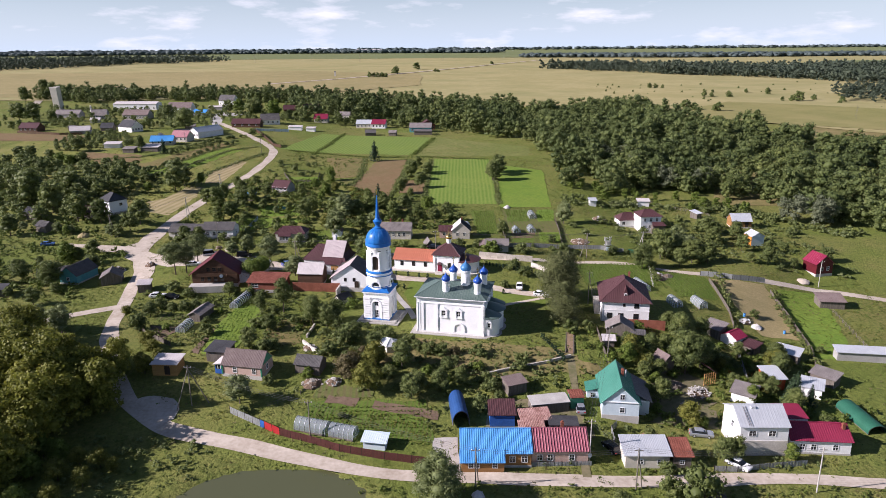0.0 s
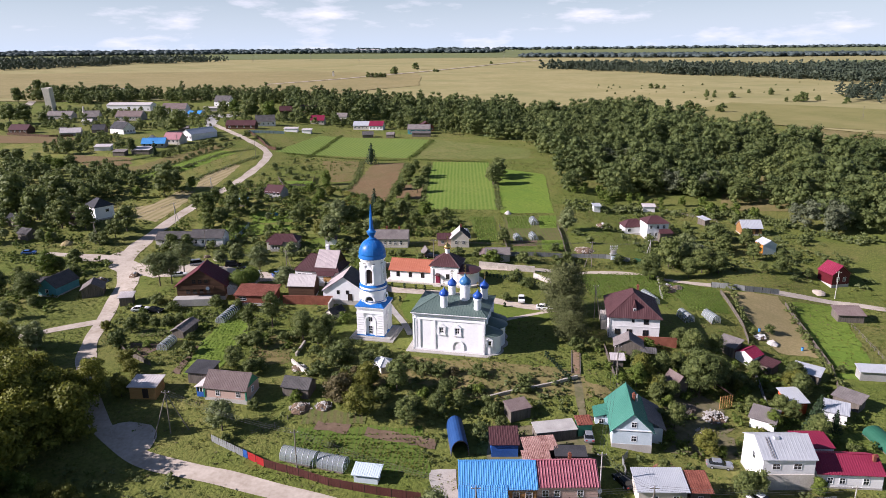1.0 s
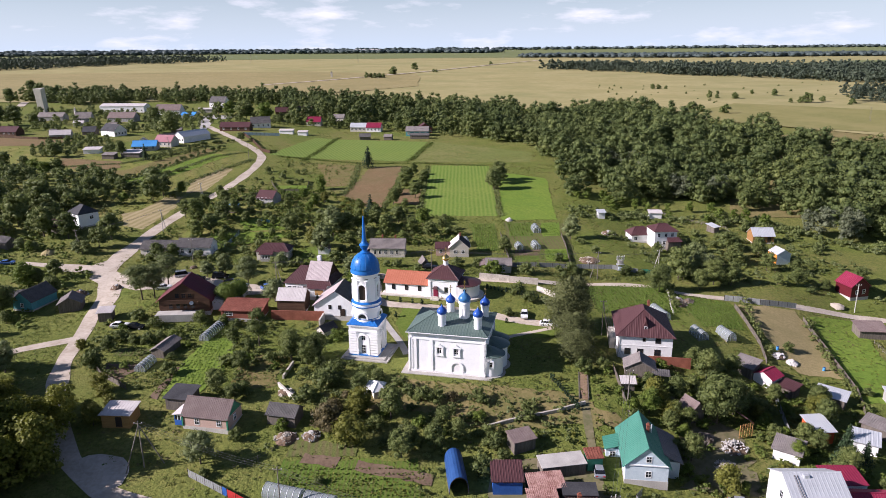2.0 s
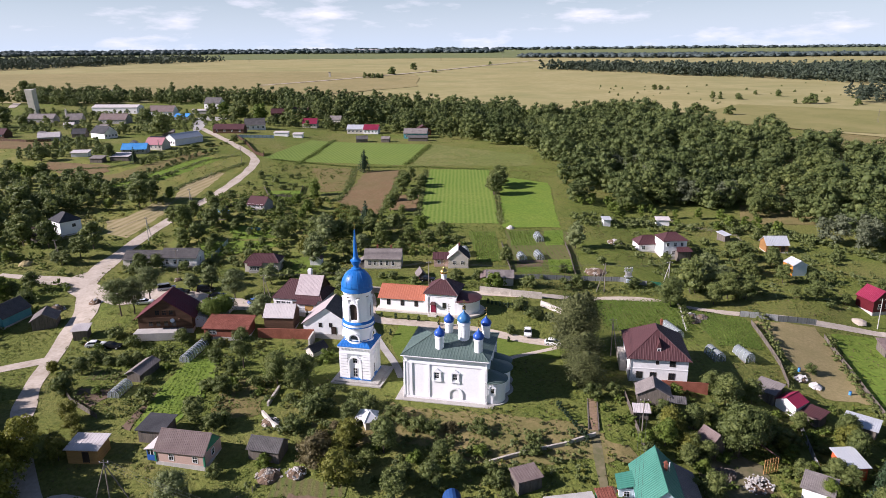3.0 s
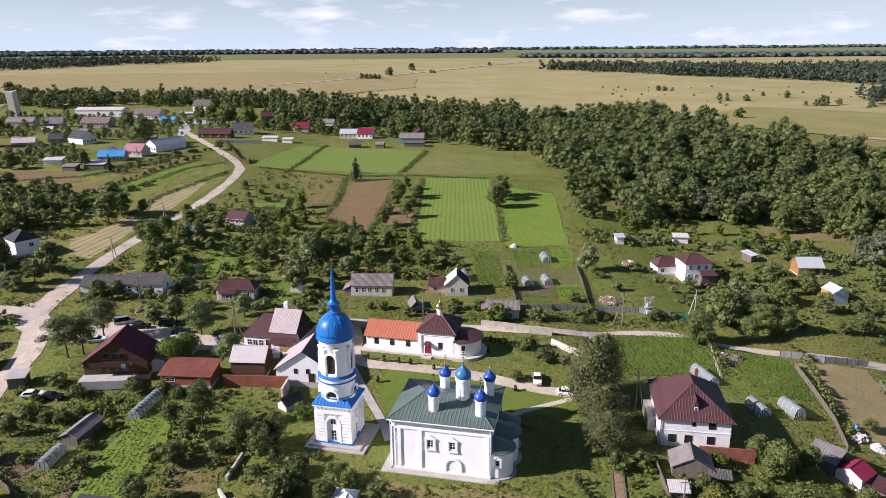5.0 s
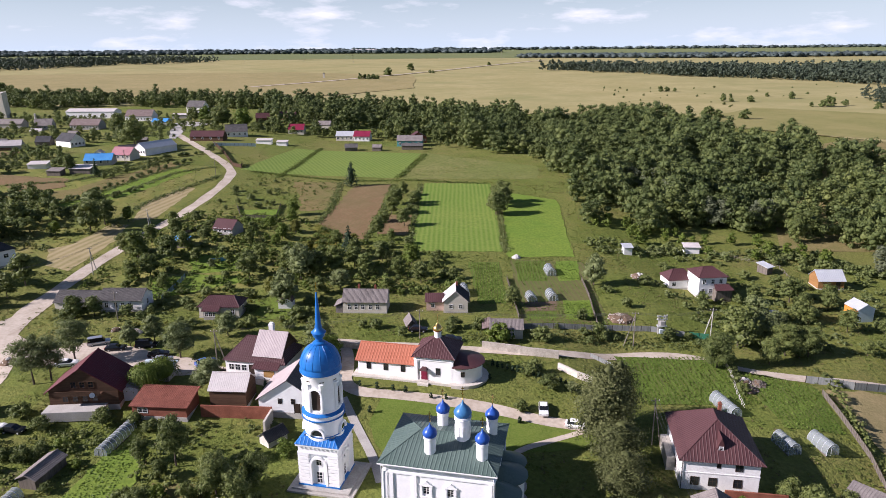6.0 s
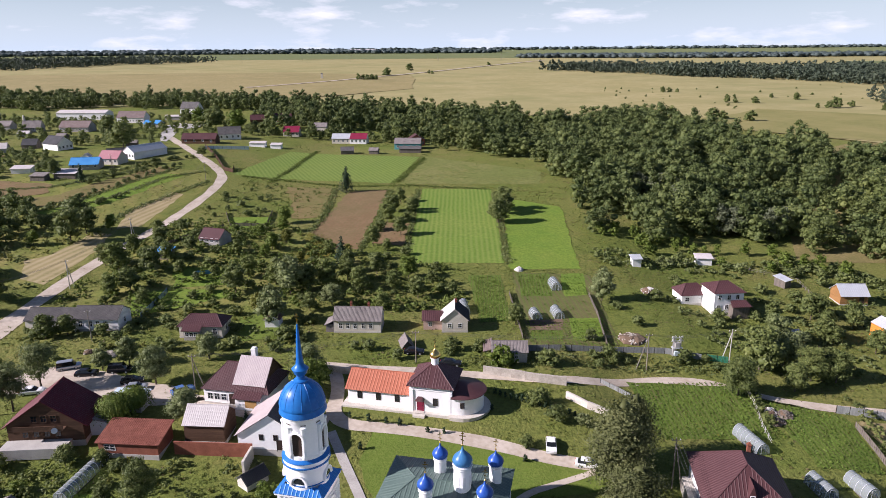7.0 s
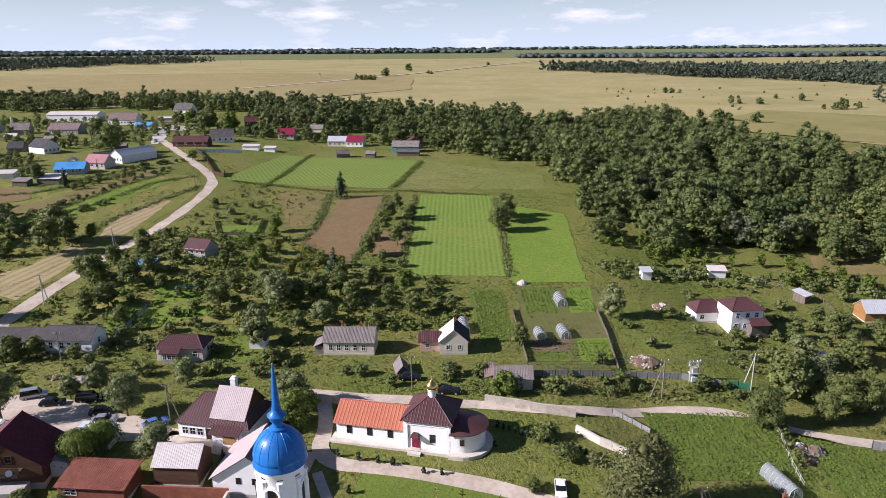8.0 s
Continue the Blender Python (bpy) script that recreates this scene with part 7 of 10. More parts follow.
rr = random.Random(21)
BIRCHES = [(*crown(rg, 13.0, 3.4, 1.5, 5, 26, 1.25, "tall" if i % 3 else "round", core=0.66), 13.0) for i in range(5)]
EDGE = [(48, 436), (51.8, 398.4), (51.7, 335.3), (52.4, 314.7), (67.5, 312.4), (104, 308), (124, 292), (138, 268), (152, 255), (235, 250), (250, 330), (232, 400), (206, 440), (180, 490), (168, 570), (120, 600), (60, 560), (20, 530), (14, 480)]
OAKS = [stand(rg, 4, 6.6, ("round", "round", "tall"), (58, 0.64), m) for m in (LEAFD, LEAFD, LEAFD, LEAFD, WOODLIGHT, LEAF)]
stands("dense dark green broadleaf trees of the wood", [(x, y, rr.uniform(0.85, 1.3) * (1 + 0.35 * noise.noise((x * 0.025, y * 0.025, 0)))) for x, y in strew(EDGE, 13.4, rr)], OAKS)
BACK = [(-440, 740), (-392, 716), (-345, 690), (-330, 716), (-268, 716), (-251, 706), (-219, 682), (-155, 672), (-135, 600), (-128, 556), (-92, 562), (-60, 545), (-30, 520), (14, 500), (20, 540), (70, 600), (60, 640), (-20, 690), (-110, 740), (-230, 780), (-330, 790), (-430, 800)]
ASPENS = [stand(rg, 4, 7.0, ("tall", "tall", "round"), (42, 0.9), m, 6) for m in (LEAFD, LEAFD, LEAF, WOODLIGHT)]
stands("birch and aspen trees behind the village", [(x, y, rr.uniform(0.9, 1.35)) for x, y in strew(BACK, 15.5, rr, 0.1)], ASPENS)

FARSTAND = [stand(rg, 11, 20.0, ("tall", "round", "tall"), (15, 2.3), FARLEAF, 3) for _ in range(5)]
ROWTREE = []
for _ in range(5):
    a_, b_ = BALL1[0] * np.array([4.2, 4.2, 7.0]) * (1 + rg.normal(0, 0.14, (len(BALL1[0]), 1))) + np.array([0, 0, 7.5]), BALL1[1]
    ROWTREE.append((a_, b_, leaves(rg, BALL1[0] * np.array([4.4, 4.4, 7.4]) + np.array([0, 0, 7.6]), BALL1[0], 2.6), 15.0))


def far_wood(label, poly, gap, lo, hi, group=None, leaf=None):
    wood("far_wood", label, [(x, y, rr.uniform(lo, hi), rr.uniform(0, 6.3)) for x, y in strew(poly, gap, rr)], group, leaf or FARLEAF)


WIDE = [(a * np.array([3.4, 3.4, 1.0]), b, c * np.array([3.4, 3.4, 1.0]), h) for a, b, c, h in ROWTREE]


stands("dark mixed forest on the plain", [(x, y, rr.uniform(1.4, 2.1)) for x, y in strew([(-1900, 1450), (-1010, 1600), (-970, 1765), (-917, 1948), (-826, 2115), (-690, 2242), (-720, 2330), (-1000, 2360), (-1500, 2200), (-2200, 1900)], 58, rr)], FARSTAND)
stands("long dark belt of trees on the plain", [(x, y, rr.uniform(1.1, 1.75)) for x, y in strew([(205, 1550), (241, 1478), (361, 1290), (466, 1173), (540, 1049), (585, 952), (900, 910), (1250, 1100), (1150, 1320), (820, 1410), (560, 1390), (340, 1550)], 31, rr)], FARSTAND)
far_wood("clump of birches on the plain", [(425, 790), (385, 690), (420, 650), (560, 690), (560, 830)], 12, 12, 17, BIRCHES)
# these horizon forests carry the haze in their leaf colour
far_wood("dark forest along the horizon", [(-2600, 3300), (-1368, 3512), (-826, 3577), (-254, 3486), (200, 3400), (300, 3560), (-500, 3700), (-2600, 3600)], 27, 15, 21, WIDE, HAZEDLEAF)
far_wood("dark forest along the horizon", [(250, 2480), (800, 2300), (1250, 2350), (2300, 2300), (2500, 2480), (1200, 2540), (300, 2640)], 22, 11, 17, WIDE, HAZEDLEAF)
far_wood("dark forest along the horizon", [(-3400, 4300), (3400, 4300), (3400, 4440), (-3400, 4440)], 38, 12, 22, WIDE, HAZEDLEAF)

# ---- cars ----
def car(x, y, ang, paint, label, van=False):
    """A parked car: body, glasshouse, four wheels; its nose towards +x before the turn."""
    ob = thing("car", x, y, ang, label, "car")
    L, W, H = (4.7, 1.85, 1.9) if van else (4.4, 1.76, 1.45)
    def ring(z, x0, x1, w):
        return [(x0, -w, z), (x1, -w, z), (x1 + 0.08, 0, z), (x1, w, z), (x0, w, z), (x0 - 0.06, 0, z)]
    body, w = Shape(), W / 2
    secs = [ring(0.22, -L / 2 + 0.12, L / 2 - 0.12, w * 0.9), ring(0.5, -L / 2, L / 2, w), ring(0.78, -L / 2 + 0.03, L / 2 - 0.06, w), ring(0.92, -L / 2 + 0.12, L / 2 - 0.5, w * 0.95)]
    for a, b in zip(secs, secs[1:]):
        body.hull(a, b)
    part("body", body, paint, ob)
    lo, hi = ((-L / 2 + 0.1, L / 2 - 1.0), (-L / 2 + 0.25, L / 2 - 1.6)) if van else ((-L / 2 + 0.45, L / 2 - 1.15), (-L / 2 + 1.0, L / 2 - 1.95))
    part("glasshouse", Shape().hull(ring(0.9, *lo, w * 0.93), ring(H - 0.06, *hi, w * 0.76)), CARGLASS, ob, "dark window band")
    part("roof_panel", Shape().hull(ring(H - 0.07, hi[0] - 0.05, hi[1] + 0.05, w * 0.78), ring(H, hi[0] + 0.1, hi[1] - 0.1, w * 0.7)), paint, ob)
    for sx in (-1.32, 1.36):
        for sy in (-1, 1):
            wh = part("wheel", Shape().rod((sx, sy * (w - 0.2), 0.31), (sx, sy * (w + 0.01), 0.31), 0.31, 12), TYRE, ob)
            part("rim", Shape().rod((sx, sy * (w - 0.02), 0.31), (sx, sy * (w + 0.02), 0.31), 0.18, 10), ZINC, wh)
    for sy in (-0.6, 0.6):
        part("headlight", Shape().box(L / 2 - 0.09, L / 2 + 0.03, sy - 0.2, sy + 0.2, 0.62, 0.76), ZINC, ob)
        part("tail_light", Shape().box(-L / 2 - 0.03, -L / 2 + 0.08, sy - 0.18, sy + 0.18, 0.66, 0.84), REDFENCE, ob)
    BLOCKED.append((x, y, 2.6, 2.6, 0.0))
    return ob


car(18.7, 188.4, -97, CARWHITE, "white saloon car on the churchyard grass")
car(24.2, 184.0, -14, CARWHITE, "white saloon car on the gravel drive")
car(-77.9, 216.6, 22, CARSILVER, "silver van on the parking ground", True)
car(-72.7, 213.6, 8, CARBLACK, "black car on the parking ground")
car(-66.5, 215.1, 6, CARBLACK, "black off-road car under the willows", True)
car(-61.9, 210.4, 14, CARBLACK, "black car in the parking row")
car(-60.0, 207.4, 10, CARSILVER, "grey car in the parking row")
car(-50.3, 206.1, 38, CARBLUE, "grey-blue car near the gate house")
car(1.9, 217.2, -6, CARBLACK, "black car on the lane beside the wall")
car(-6.0, 223.0, -4, CARBLACK, "dark car on the lane behind the chapel")
car(-82.1, 184.3, 6, CARWHITE, "white car parked beside the road")
car(-77.9, 183.6, -6, CARBLACK, "dark car beside the white one")
car(-138.6, 231.0, 10, CARBLUE, "blue car on the western meadow")
car(-79.6, 206.0, 12, CARWHITE, "white car by the timber house")
car(24.9, 127.9, 86, CARSILVER, "silver-blue car in the grassy yard")
car(28.6, 116.2, 112, CARBLACK, "black car in the shady yard entrance")
car(49.8, 111.2, -52, CARWHITE, "white car before the two-storey house")
car(46.7, 121.1, -12, CARSILVER, "silver car behind the bushes")

# ---- greenhouses and covers ----
def greenhouse(x, y, ang, L, W, H, label, material=None, open_end=False, group=""):
    """A hoop house along its own y axis: hoops, base rails, cover and end walls."""
    ob = thing("greenhouse", x, y, ang, label, "greenhouse", group)
    n, cover = 10, Shape()
    arc = [(W / 2 * math.cos(math.pi * i / n), H * 0.28 + H * 0.72 * math.sin(math.pi * i / n)) for i in range(n + 1)]
    arc = [(W / 2, 0)] + arc + [(-W / 2, 0)]
    inner = [(a * 0.985, b * 0.99) for a, b in arc]
    m = len(arc)
    cover.v = [(a, y0, b) for y0 in (-L / 2, L / 2) for line in (arc, inner) for a, b in line]
    for i in range(m - 1):
        cover.f += [(i, i + 1, i + 1 + 2 * m, i + 2 * m), (i + m + 1, i + m, i + 3 * m, i + 3 * m + 1), (i + 1, i, i + m, i + m + 1), (i + 2 * m, i + 2 * m + 1, i + 3 * m + 1, i + 3 * m)]
    cover.f += [(0, 2 * m, 3 * m, m), (m - 1, 2 * m - 1, 4 * m - 1, 3 * m - 1)]
    part("cover", cover, material or POLY, ob)
    rib = 0.955 if material else 1.0
    for i in range(int(L / 1.0) + 1):
        hoop, y0 = Shape(), -L / 2 + L * i / int(L / 1.0)
        for a, b in arc:
            hoop.v += [(a * q, y0 + s, b * q) for q, s in ((rib + 0.02, -0.035), (rib + 0.02, 0.035), (rib - 0.02, 0.035), (rib - 0.02, -0.035))]
        hoop.f = [(k * 4 + j, k * 4 + (j + 1) % 4, k * 4 + 4 + (j + 1) % 4, k * 4 + 4 + j) for k in range(len(arc) - 1) for j in range(4)]
        part("hoop", hoop, DARKFRAME if material else ZINC, ob)
    if not open_end:
        for s in (-1, 1):
            part("end_wall", Shape().hull([(a, s * (L / 2 + 0.01), b) for a, b in arc], [(a, s * (L / 2 + 0.04), b) for a, b in arc]), material or POLY, ob)
        part("door_frame", Shape().box(-0.45, -0.4, -L / 2 - 0.09, -L / 2 - 0.04, 0, H * 0.85).box(0.4, 0.45, -L / 2 - 0.09, -L / 2 - 0.04, 0, H * 0.85).box(-0.45, 0.45, -L / 2 - 0.09, -L / 2 - 0.04, H * 0.82, H * 0.85), ZINC, ob)
    part("base_rail", Shape().box(-W / 2 - 0.05, -W / 2 + 0.05, -L / 2, L / 2, -0.2, 0.12).box(W / 2 - 0.05, W / 2 + 0.05, -L / 2, L / 2, -0.2, 0.12), OLDWOOD, ob)
    BLOCKED.append((x, y, W / 2 + 0.3, L / 2 + 0.3, radians(ang)))
    return ob


greenhouse(-27.6, 122.6, 72, 6.6, 2.8, 2.2, "long hoop greenhouse of clear polycarbonate")
greenhouse(-21.4, 120.9, 72, 5.0, 2.8, 2.2, "hoop greenhouse of clear polycarbonate")
greenhouse(59.0, 177.6, 10, 4.6, 2.4, 2.1, "small polycarbonate greenhouse by the field")
greenhouse(65.8, 178.4, 12, 4.8, 2.4, 2.1, "small polycarbonate greenhouse with glinting roof")
greenhouse(30.9, 263.9, 4, 5.4, 2.6, 2.2, "polycarbonate greenhouse among the beds")
greenhouse(23.0, 243.3, 8, 4.0, 2.4, 1.9, "low polycarbonate greenhouse in the garden")
greenhouse(28.5, 244.3, 6, 4.8, 2.4, 2.0, "polycarbonate greenhouse beside the beds")
greenhouse(5.6, 248.1, 4, 6.0, 2.4, 2.1, "long polycarbonate greenhouse behind the house")
greenhouse(53.6, 190.6, 12, 6.8, 2.4, 2.1, "polycarbonate greenhouse behind the tall house")
greenhouse(-57.7, 181.4, -8, 11.0, 2.3, 1.8, "long film tunnel along the garden")
greenhouse(-66.6, 162.6, -6, 5.0, 2.4, 1.7, "garden tunnel covered with film")
greenhouse(0.6, 127.0, 6, 8.6, 3.2, 3.0, "navy blue arched carport roof", NAVY, True)
greenhouse(80.1, 126.6, 3, 10.5, 3.8, 1.8, "low dark green arched shelter", GREENNET, True)
house("shed", -65.1, 170.4, 3.0, 7.0, -10, 1.9, 0.7, "y", OLDWOOD, SLATE, "long low shed with grey roof", "shed", rib=0.3, plinth=False)
house("hut", -15.0, 117.6, 4.2, 2.2, -10, 1.6, 0.5, "shed", PALEBLUE, PALEBLUE, "small pale blue garden hut", "hut", rib=0.4, plinth=False)
k = house("kiosk", -14.6, 149.2, 2.2, 2.2, 20, 1.9, 1.3, "pyr", CREAM, FRAME, "small garden pavilion with white pyramid roof", "pavilion", rib=0, plinth=False)

# ---- fences and walls ----
def fence(pts, h, material, label, kind="sheet", name="fence"):
    """A fence along points: posts with sheets, boards or rails between them."""
    x0, y0 = pts[0]
    ob = thing(name, x0, y0, 0, label, "wall" if kind == "wall" else "fence")
    zb = land(x0, y0)
    for (ax, ay), (bx, by) in zip(pts, pts[1:]):
        n = max(1, round(math.hypot(bx - ax, by - ay) / 2.4))
        for i in range(n):
            p = [(ax + (bx - ax) * k - x0, ay + (by - ay) * k - y0) for k in (i / n, (i + 1) / n)]
            z = [land(x0 + q[0], y0 + q[1]) - zb for q in p]
            u = Vector((p[1][0] - p[0][0], p[1][1] - p[0][1], 0)).normalized()
            s = u.cross(Vector((0, 0, 1))) * (0.2 if kind == "wall" else 0.03)
            a, b = Vector((*p[0], z[0])), Vector((*p[1], z[1]))
            lift = Vector((0, 0, h))
            if kind == "wall":
                j = Vector((0, 0, h * (0.94 + 0.12 * noise.noise((a.x, a.y, 3)))))
                part("wall_section", Shape().hull([a - s - lift * 0.4, b - s - lift * 0.4, b + s - lift * 0.4, a + s - lift * 0.4][::-1], [a - s + j, b - s + j, b + s + j, a + s + j][::-1]), material, ob)
                continue
            part("post", Shape().box(a.x - 0.05, a.x + 0.05, a.y - 0.05, a.y + 0.05, a.z - 0.4, a.z + h + 0.08), material if kind == "rail" else DARKFRAME, ob)
            if kind == "rail":
                for q in (0.45, 0.9):
                    part("rail", Shape().rod(a + lift * q, b + lift * q, 0.035, 4), material, ob)
            else:
                sh, c = Shape(), 8
                for k in range(c):
                    e, f = a.lerp(b, k / c), a.lerp(b, (k + 0.82) / c)
                    o = s * (1 if k % 2 else 0.2)
                    t = Vector((0, 0, h * (1 + (0.05 * noise.noise((e.x * 3, e.y * 3, k)) if kind == "board" else 0))))
                    f = a.lerp(b, (k + (0.86 if kind == "board" else 1.0)) / c)
                    sh.hull([e + o, f + o, f + o + s * 0.5, e + o + s * 0.5], [e + o + t, f + o + t, f + o + s * 0.5 + t, e + o + s * 0.5 + t])
                tagged(part("panel", sh, material, ob), "", "", "", "stuff")
    return ob


fence([(-45, 127.4), (-41.5, 125.4), (-38, 123.4)], 1.5, GREYFENCE, "grey board fence along the road", "board")
fence([(-38, 123.4), (-37, 122.8)], 1.6, BLUEPAINT, "short blue corrugated sheet fence")
fence([(-37, 122.8), (-33.6, 120.8)], 1.6, REDFENCE, "bright red corrugated sheet fence")
fence([(-33.6, 120.8), (-27, 118.4), (-21.5, 116), (-13, 113.6), (-5.6, 112)], 1.6, BROWNFENCE, "long brown corrugated fence along the road")
fence([(-4.4, 109.4), (0.4, 109.6)], 1.5, BROWNFENCE, "dark plank gate of the yard", "board")
fence([(74.0, 200.8), (82.6, 198.3), (92.6, 198.9)], 1.6, GREYFENCE, "grey sheet fence along the lane")
fence([(18.3, 224.0), (31.0, 224.3), (40.0, 224.5), (48.9, 224.1), (56.3, 222.1)], 1.4, GREYFENCE, "grey fence before the kitchen garden")
fence([(57.3, 222.0), (61.8, 221.3)], 1.5, GREENPAINT, "dark green board garden gate", "board")
fence([(-25.0, 215.1), (-14.4, 212.2), (-2.9, 209.1)], 1.5, RUBBLE, "rough limestone retaining wall", "wall", "stone_wall")
fence([(8.5, 213.2), (14, 211.4), (19.5, 209.4), (24.6, 208)], 1.9, RUBBLE, "rough limestone retaining wall behind the chapel", "wall", "stone_wall")
fence([(23.7, 203.0), (27.1, 199.3), (32.7, 196.2)], 1.5, PALESTONE, "pale plastered churchyard wall", "wall", "stone_wall")
fence([(32.0, 211.1), (35.1, 208.6), (37.6, 206.0)], 1.0, GREYFENCE, "grey fence of the potato patch", "board")
fence([(61.2, 211.1), (60, 204), (58, 196), (57, 190)], 1.2, CONCRETE, "thin wire fence of the potato patch", "rail")
fence([(39.0, 257.8), (38.4, 243.8), (37.4, 233.8), (36.8, 226.1)], 1.2, OLDWOOD, "old board fence of the kitchen garden", "board")
fence([(18.0, 259.4), (18.3, 243.8), (18.5, 230.0)], 1.2, OLDWOOD, "old garden fence of boards", "board")
fence([(82.5, 295.2), (92.1, 281.9), (102.4, 273.2), (100.4, 260.1)], 1.0, POLEWOOD, "grey rail fence along the wood", "rail")
fence([(105.3, 184.0), (102.4, 169.0), (99.9, 155.4)], 1.0, POLEWOOD, "grey rail fence across the meadow", "rail")
fence([(74.7, 195.7), (74, 186), (73.5, 176.9), (71.8, 169.1)], 1.3, OLDWOOD, "dark board fence of the plot", "board")
fence([(91.6, 192.9), (90.4, 178.1), (86.4, 158.1), (82.7, 148.9)], 1.2, OLDWOOD, "old grey weathered board fence", "board")
fence([(68.4, 158.7), (66.1, 149.1), (63.2, 138.3)], 1.5, GREYFENCE, "grey sheet fence between the yards")
fence([(34.6, 160), (34.0, 150), (33.8, 142)], 1.4, OLDWOOD, "weathered fence beside the cart track", "board")
fence([(-34.6, 163.6), (-35.2, 156.6)], 0.8, RUBBLE, "crumbling stone wall on the slope", "wall", "stone_wall")
fence([(-35.4, 153.4), (-33, 150), (-30.6, 147.6)], 1.0, PALESTONE, "ruined wall of pale stone", "wall", "stone_wall")
fence([(-30, 135), (-34, 131), (-38, 129)], 1.0, OLDWOOD, "low open garden rail fence", "rail")
fence([(8, 111.2), (16, 111.4), (24, 111.6)], 0.9, GREYFENCE, "low picket fence with flowers", "board")
fence([(29.4, 117.6), (29.6, 121.4), (31, 123)], 1.5, GREYFENCE, "grey board fence by the sheds", "board")
fence([(45, 109.8), (49, 109.6), (55, 110.6), (62, 111.4)], 1.1, GREYFENCE, "blue-grey fence before the two-storey house", "board")
fence([(-286, 462), (-251, 449), (-237, 451)], 1.6, LOGS, "dark board fence of the far farm", "board")
fence([(-133, 472), (-118, 442), (-104, 411), (-99, 408), (-101, 417)], 1.8, LOGS, "dark board fence by the bend of the road", "board")
fence([(-130.8, 464.4), (-107.8, 469.4)], 1.8, PALEBLUE, "long pale blue fence of the far yard")
fence([(-80, 165), (-74, 158), (-66, 152)], 1.2, OLDWOOD, "old board fence above the road", "board")
fence([(6.6, 139), (13, 141.4), (20, 143.4), (26, 146)], 0.7, RUBBLE, "low stone kerb wall under the church hill", "wall", "stone_wall")

fence([(-74.0, 260.4), (-74.0, 251.4), (-74.2, 243.4)], 1.6, BLUEGREY, "faded blue board fence between the gardens", "board")
fence([(-70.6, 272.6), (-66.4, 273.7)], 1.3, BLUEROOF, "bright blue garden trellis fence", "board")
fence([(-81.5, 338.5), (-74.8, 320.4), (-62, 320.4), (-64.8, 341.6)], 1.2, OLDWOOD, "dark fence round the garden lawn", "board")
fence([(-88, 296), (-80, 312), (-76, 318)], 1.2, OLDWOOD, "dark old garden fence", "board")

# ---- steps from the lower yards to the church ----
st = thing("stairs", 26.0, 147.6, -10, "worn earth and timber steps up the hill", "stairs", z=0.0)
for i in range(18):
    y = i * 0.62
    part("step", Shape().box(-0.75, 0.75, y, y + 0.64, -1.6, land(26.2, 147 + y) + 0.14 + 0.02 * (i % 2)), EARTHSTEP, st)
for s in (-1, 1):
    part("kerb", Shape().box(s * 0.9 - 0.1, s * 0.9 + 0.1, 0, 11.2, -1.6, 0.24), OLDWOOD, st)

# ---- poles, wires, transformer ----
TOPS = {}


def pole(key, x, y, h, label="weathered timber power pole with insulators", legs=(), material=None):
    ob = thing("power_pole", x, y, 0, label, "power pole")
    part("mast", Shape().rod((0, 0, -0.5), (0, 0, h), 0.13, 8, 0.09), material or POLEWOOD, ob)
    part("crossarm", Shape().box(-0.75, 0.75, -0.05, 0.05, h - 0.5, h - 0.4), POLEWOOD, ob)
    for u in (-0.65, 0.0, 0.65):
        part("insulator", Shape().lathe(u, 0, [(0.03, h - 0.4), (0.06, h - 0.34), (0.06, h - 0.25), (0.03, h - 0.22)], 8), FRAME, ob)
    for lx, ly in legs:
        part("strut", Shape().rod((lx, ly, -0.5), (0, 0, h * 0.92), 0.11, 7, 0.09), material or POLEWOOD, ob)
    TOPS[key] = x, y, land(x, y) + h - 0.3


pole("a", -53.4, 129.6, 9.0, "three-legged timber power pole by the road", ((-2.6, -1.6), (3.4, 1.0)))
pole("b", -27.6, 119.9, 8.0)
pole("c", 3.1, 104.8, 8.0, legs=((0.6, 2.0),))
pole("d", 23.8, 112.6, 8.6, "tall pale concrete power pole", material=CONCRETE)
pole("e", 30.0, 104.6, 8.0, legs=((1.2, 0.6),))
pole("f", 59.8, 103.8, 8.5, "tall pale concrete power pole", material=CONCRETE)
pole("g", 36.1, 178.4, 9.0, "braced timber pole beside the tall house", ((1.4, -0.6),))
pole("h", 43.4, 218.4, 8.6, legs=((-2.2, 0.6),))
pole("i", -48.3, 207.4, 7.5, legs=((1.6, 0.8),))
pole("j", -79.9, 230.4, 7.6)
pole("k", -103.0, 265.3, 8.4, "pale concrete pole beside the road", ((1.2, 0.5),), CONCRETE)
pole("l", -101.6, 303.2, 8.4, "pale concrete pole beside the road", ((1.2, 0.5),), CONCRETE)
pole("m", -105.6, 389.2, 8.6)
pole("n", -121.6, 241.7, 8.0, legs=((1.8, -0.8),))
pole("o", 62.0, 221.2, 8.0, "braced pole of pale concrete", ((-1.6, 0.8),), CONCRETE)
pole("p", 110.8, 202.7, 8.4, "white concrete pole by the red cottage", material=CONCRETE)
pole("q", -5.4, 218.4, 7.4)
pole("r", 34.2, 146.0, 8.0)
pole("s", -151.0, 398.0, 9.0, legs=((1.6, -0.4),))


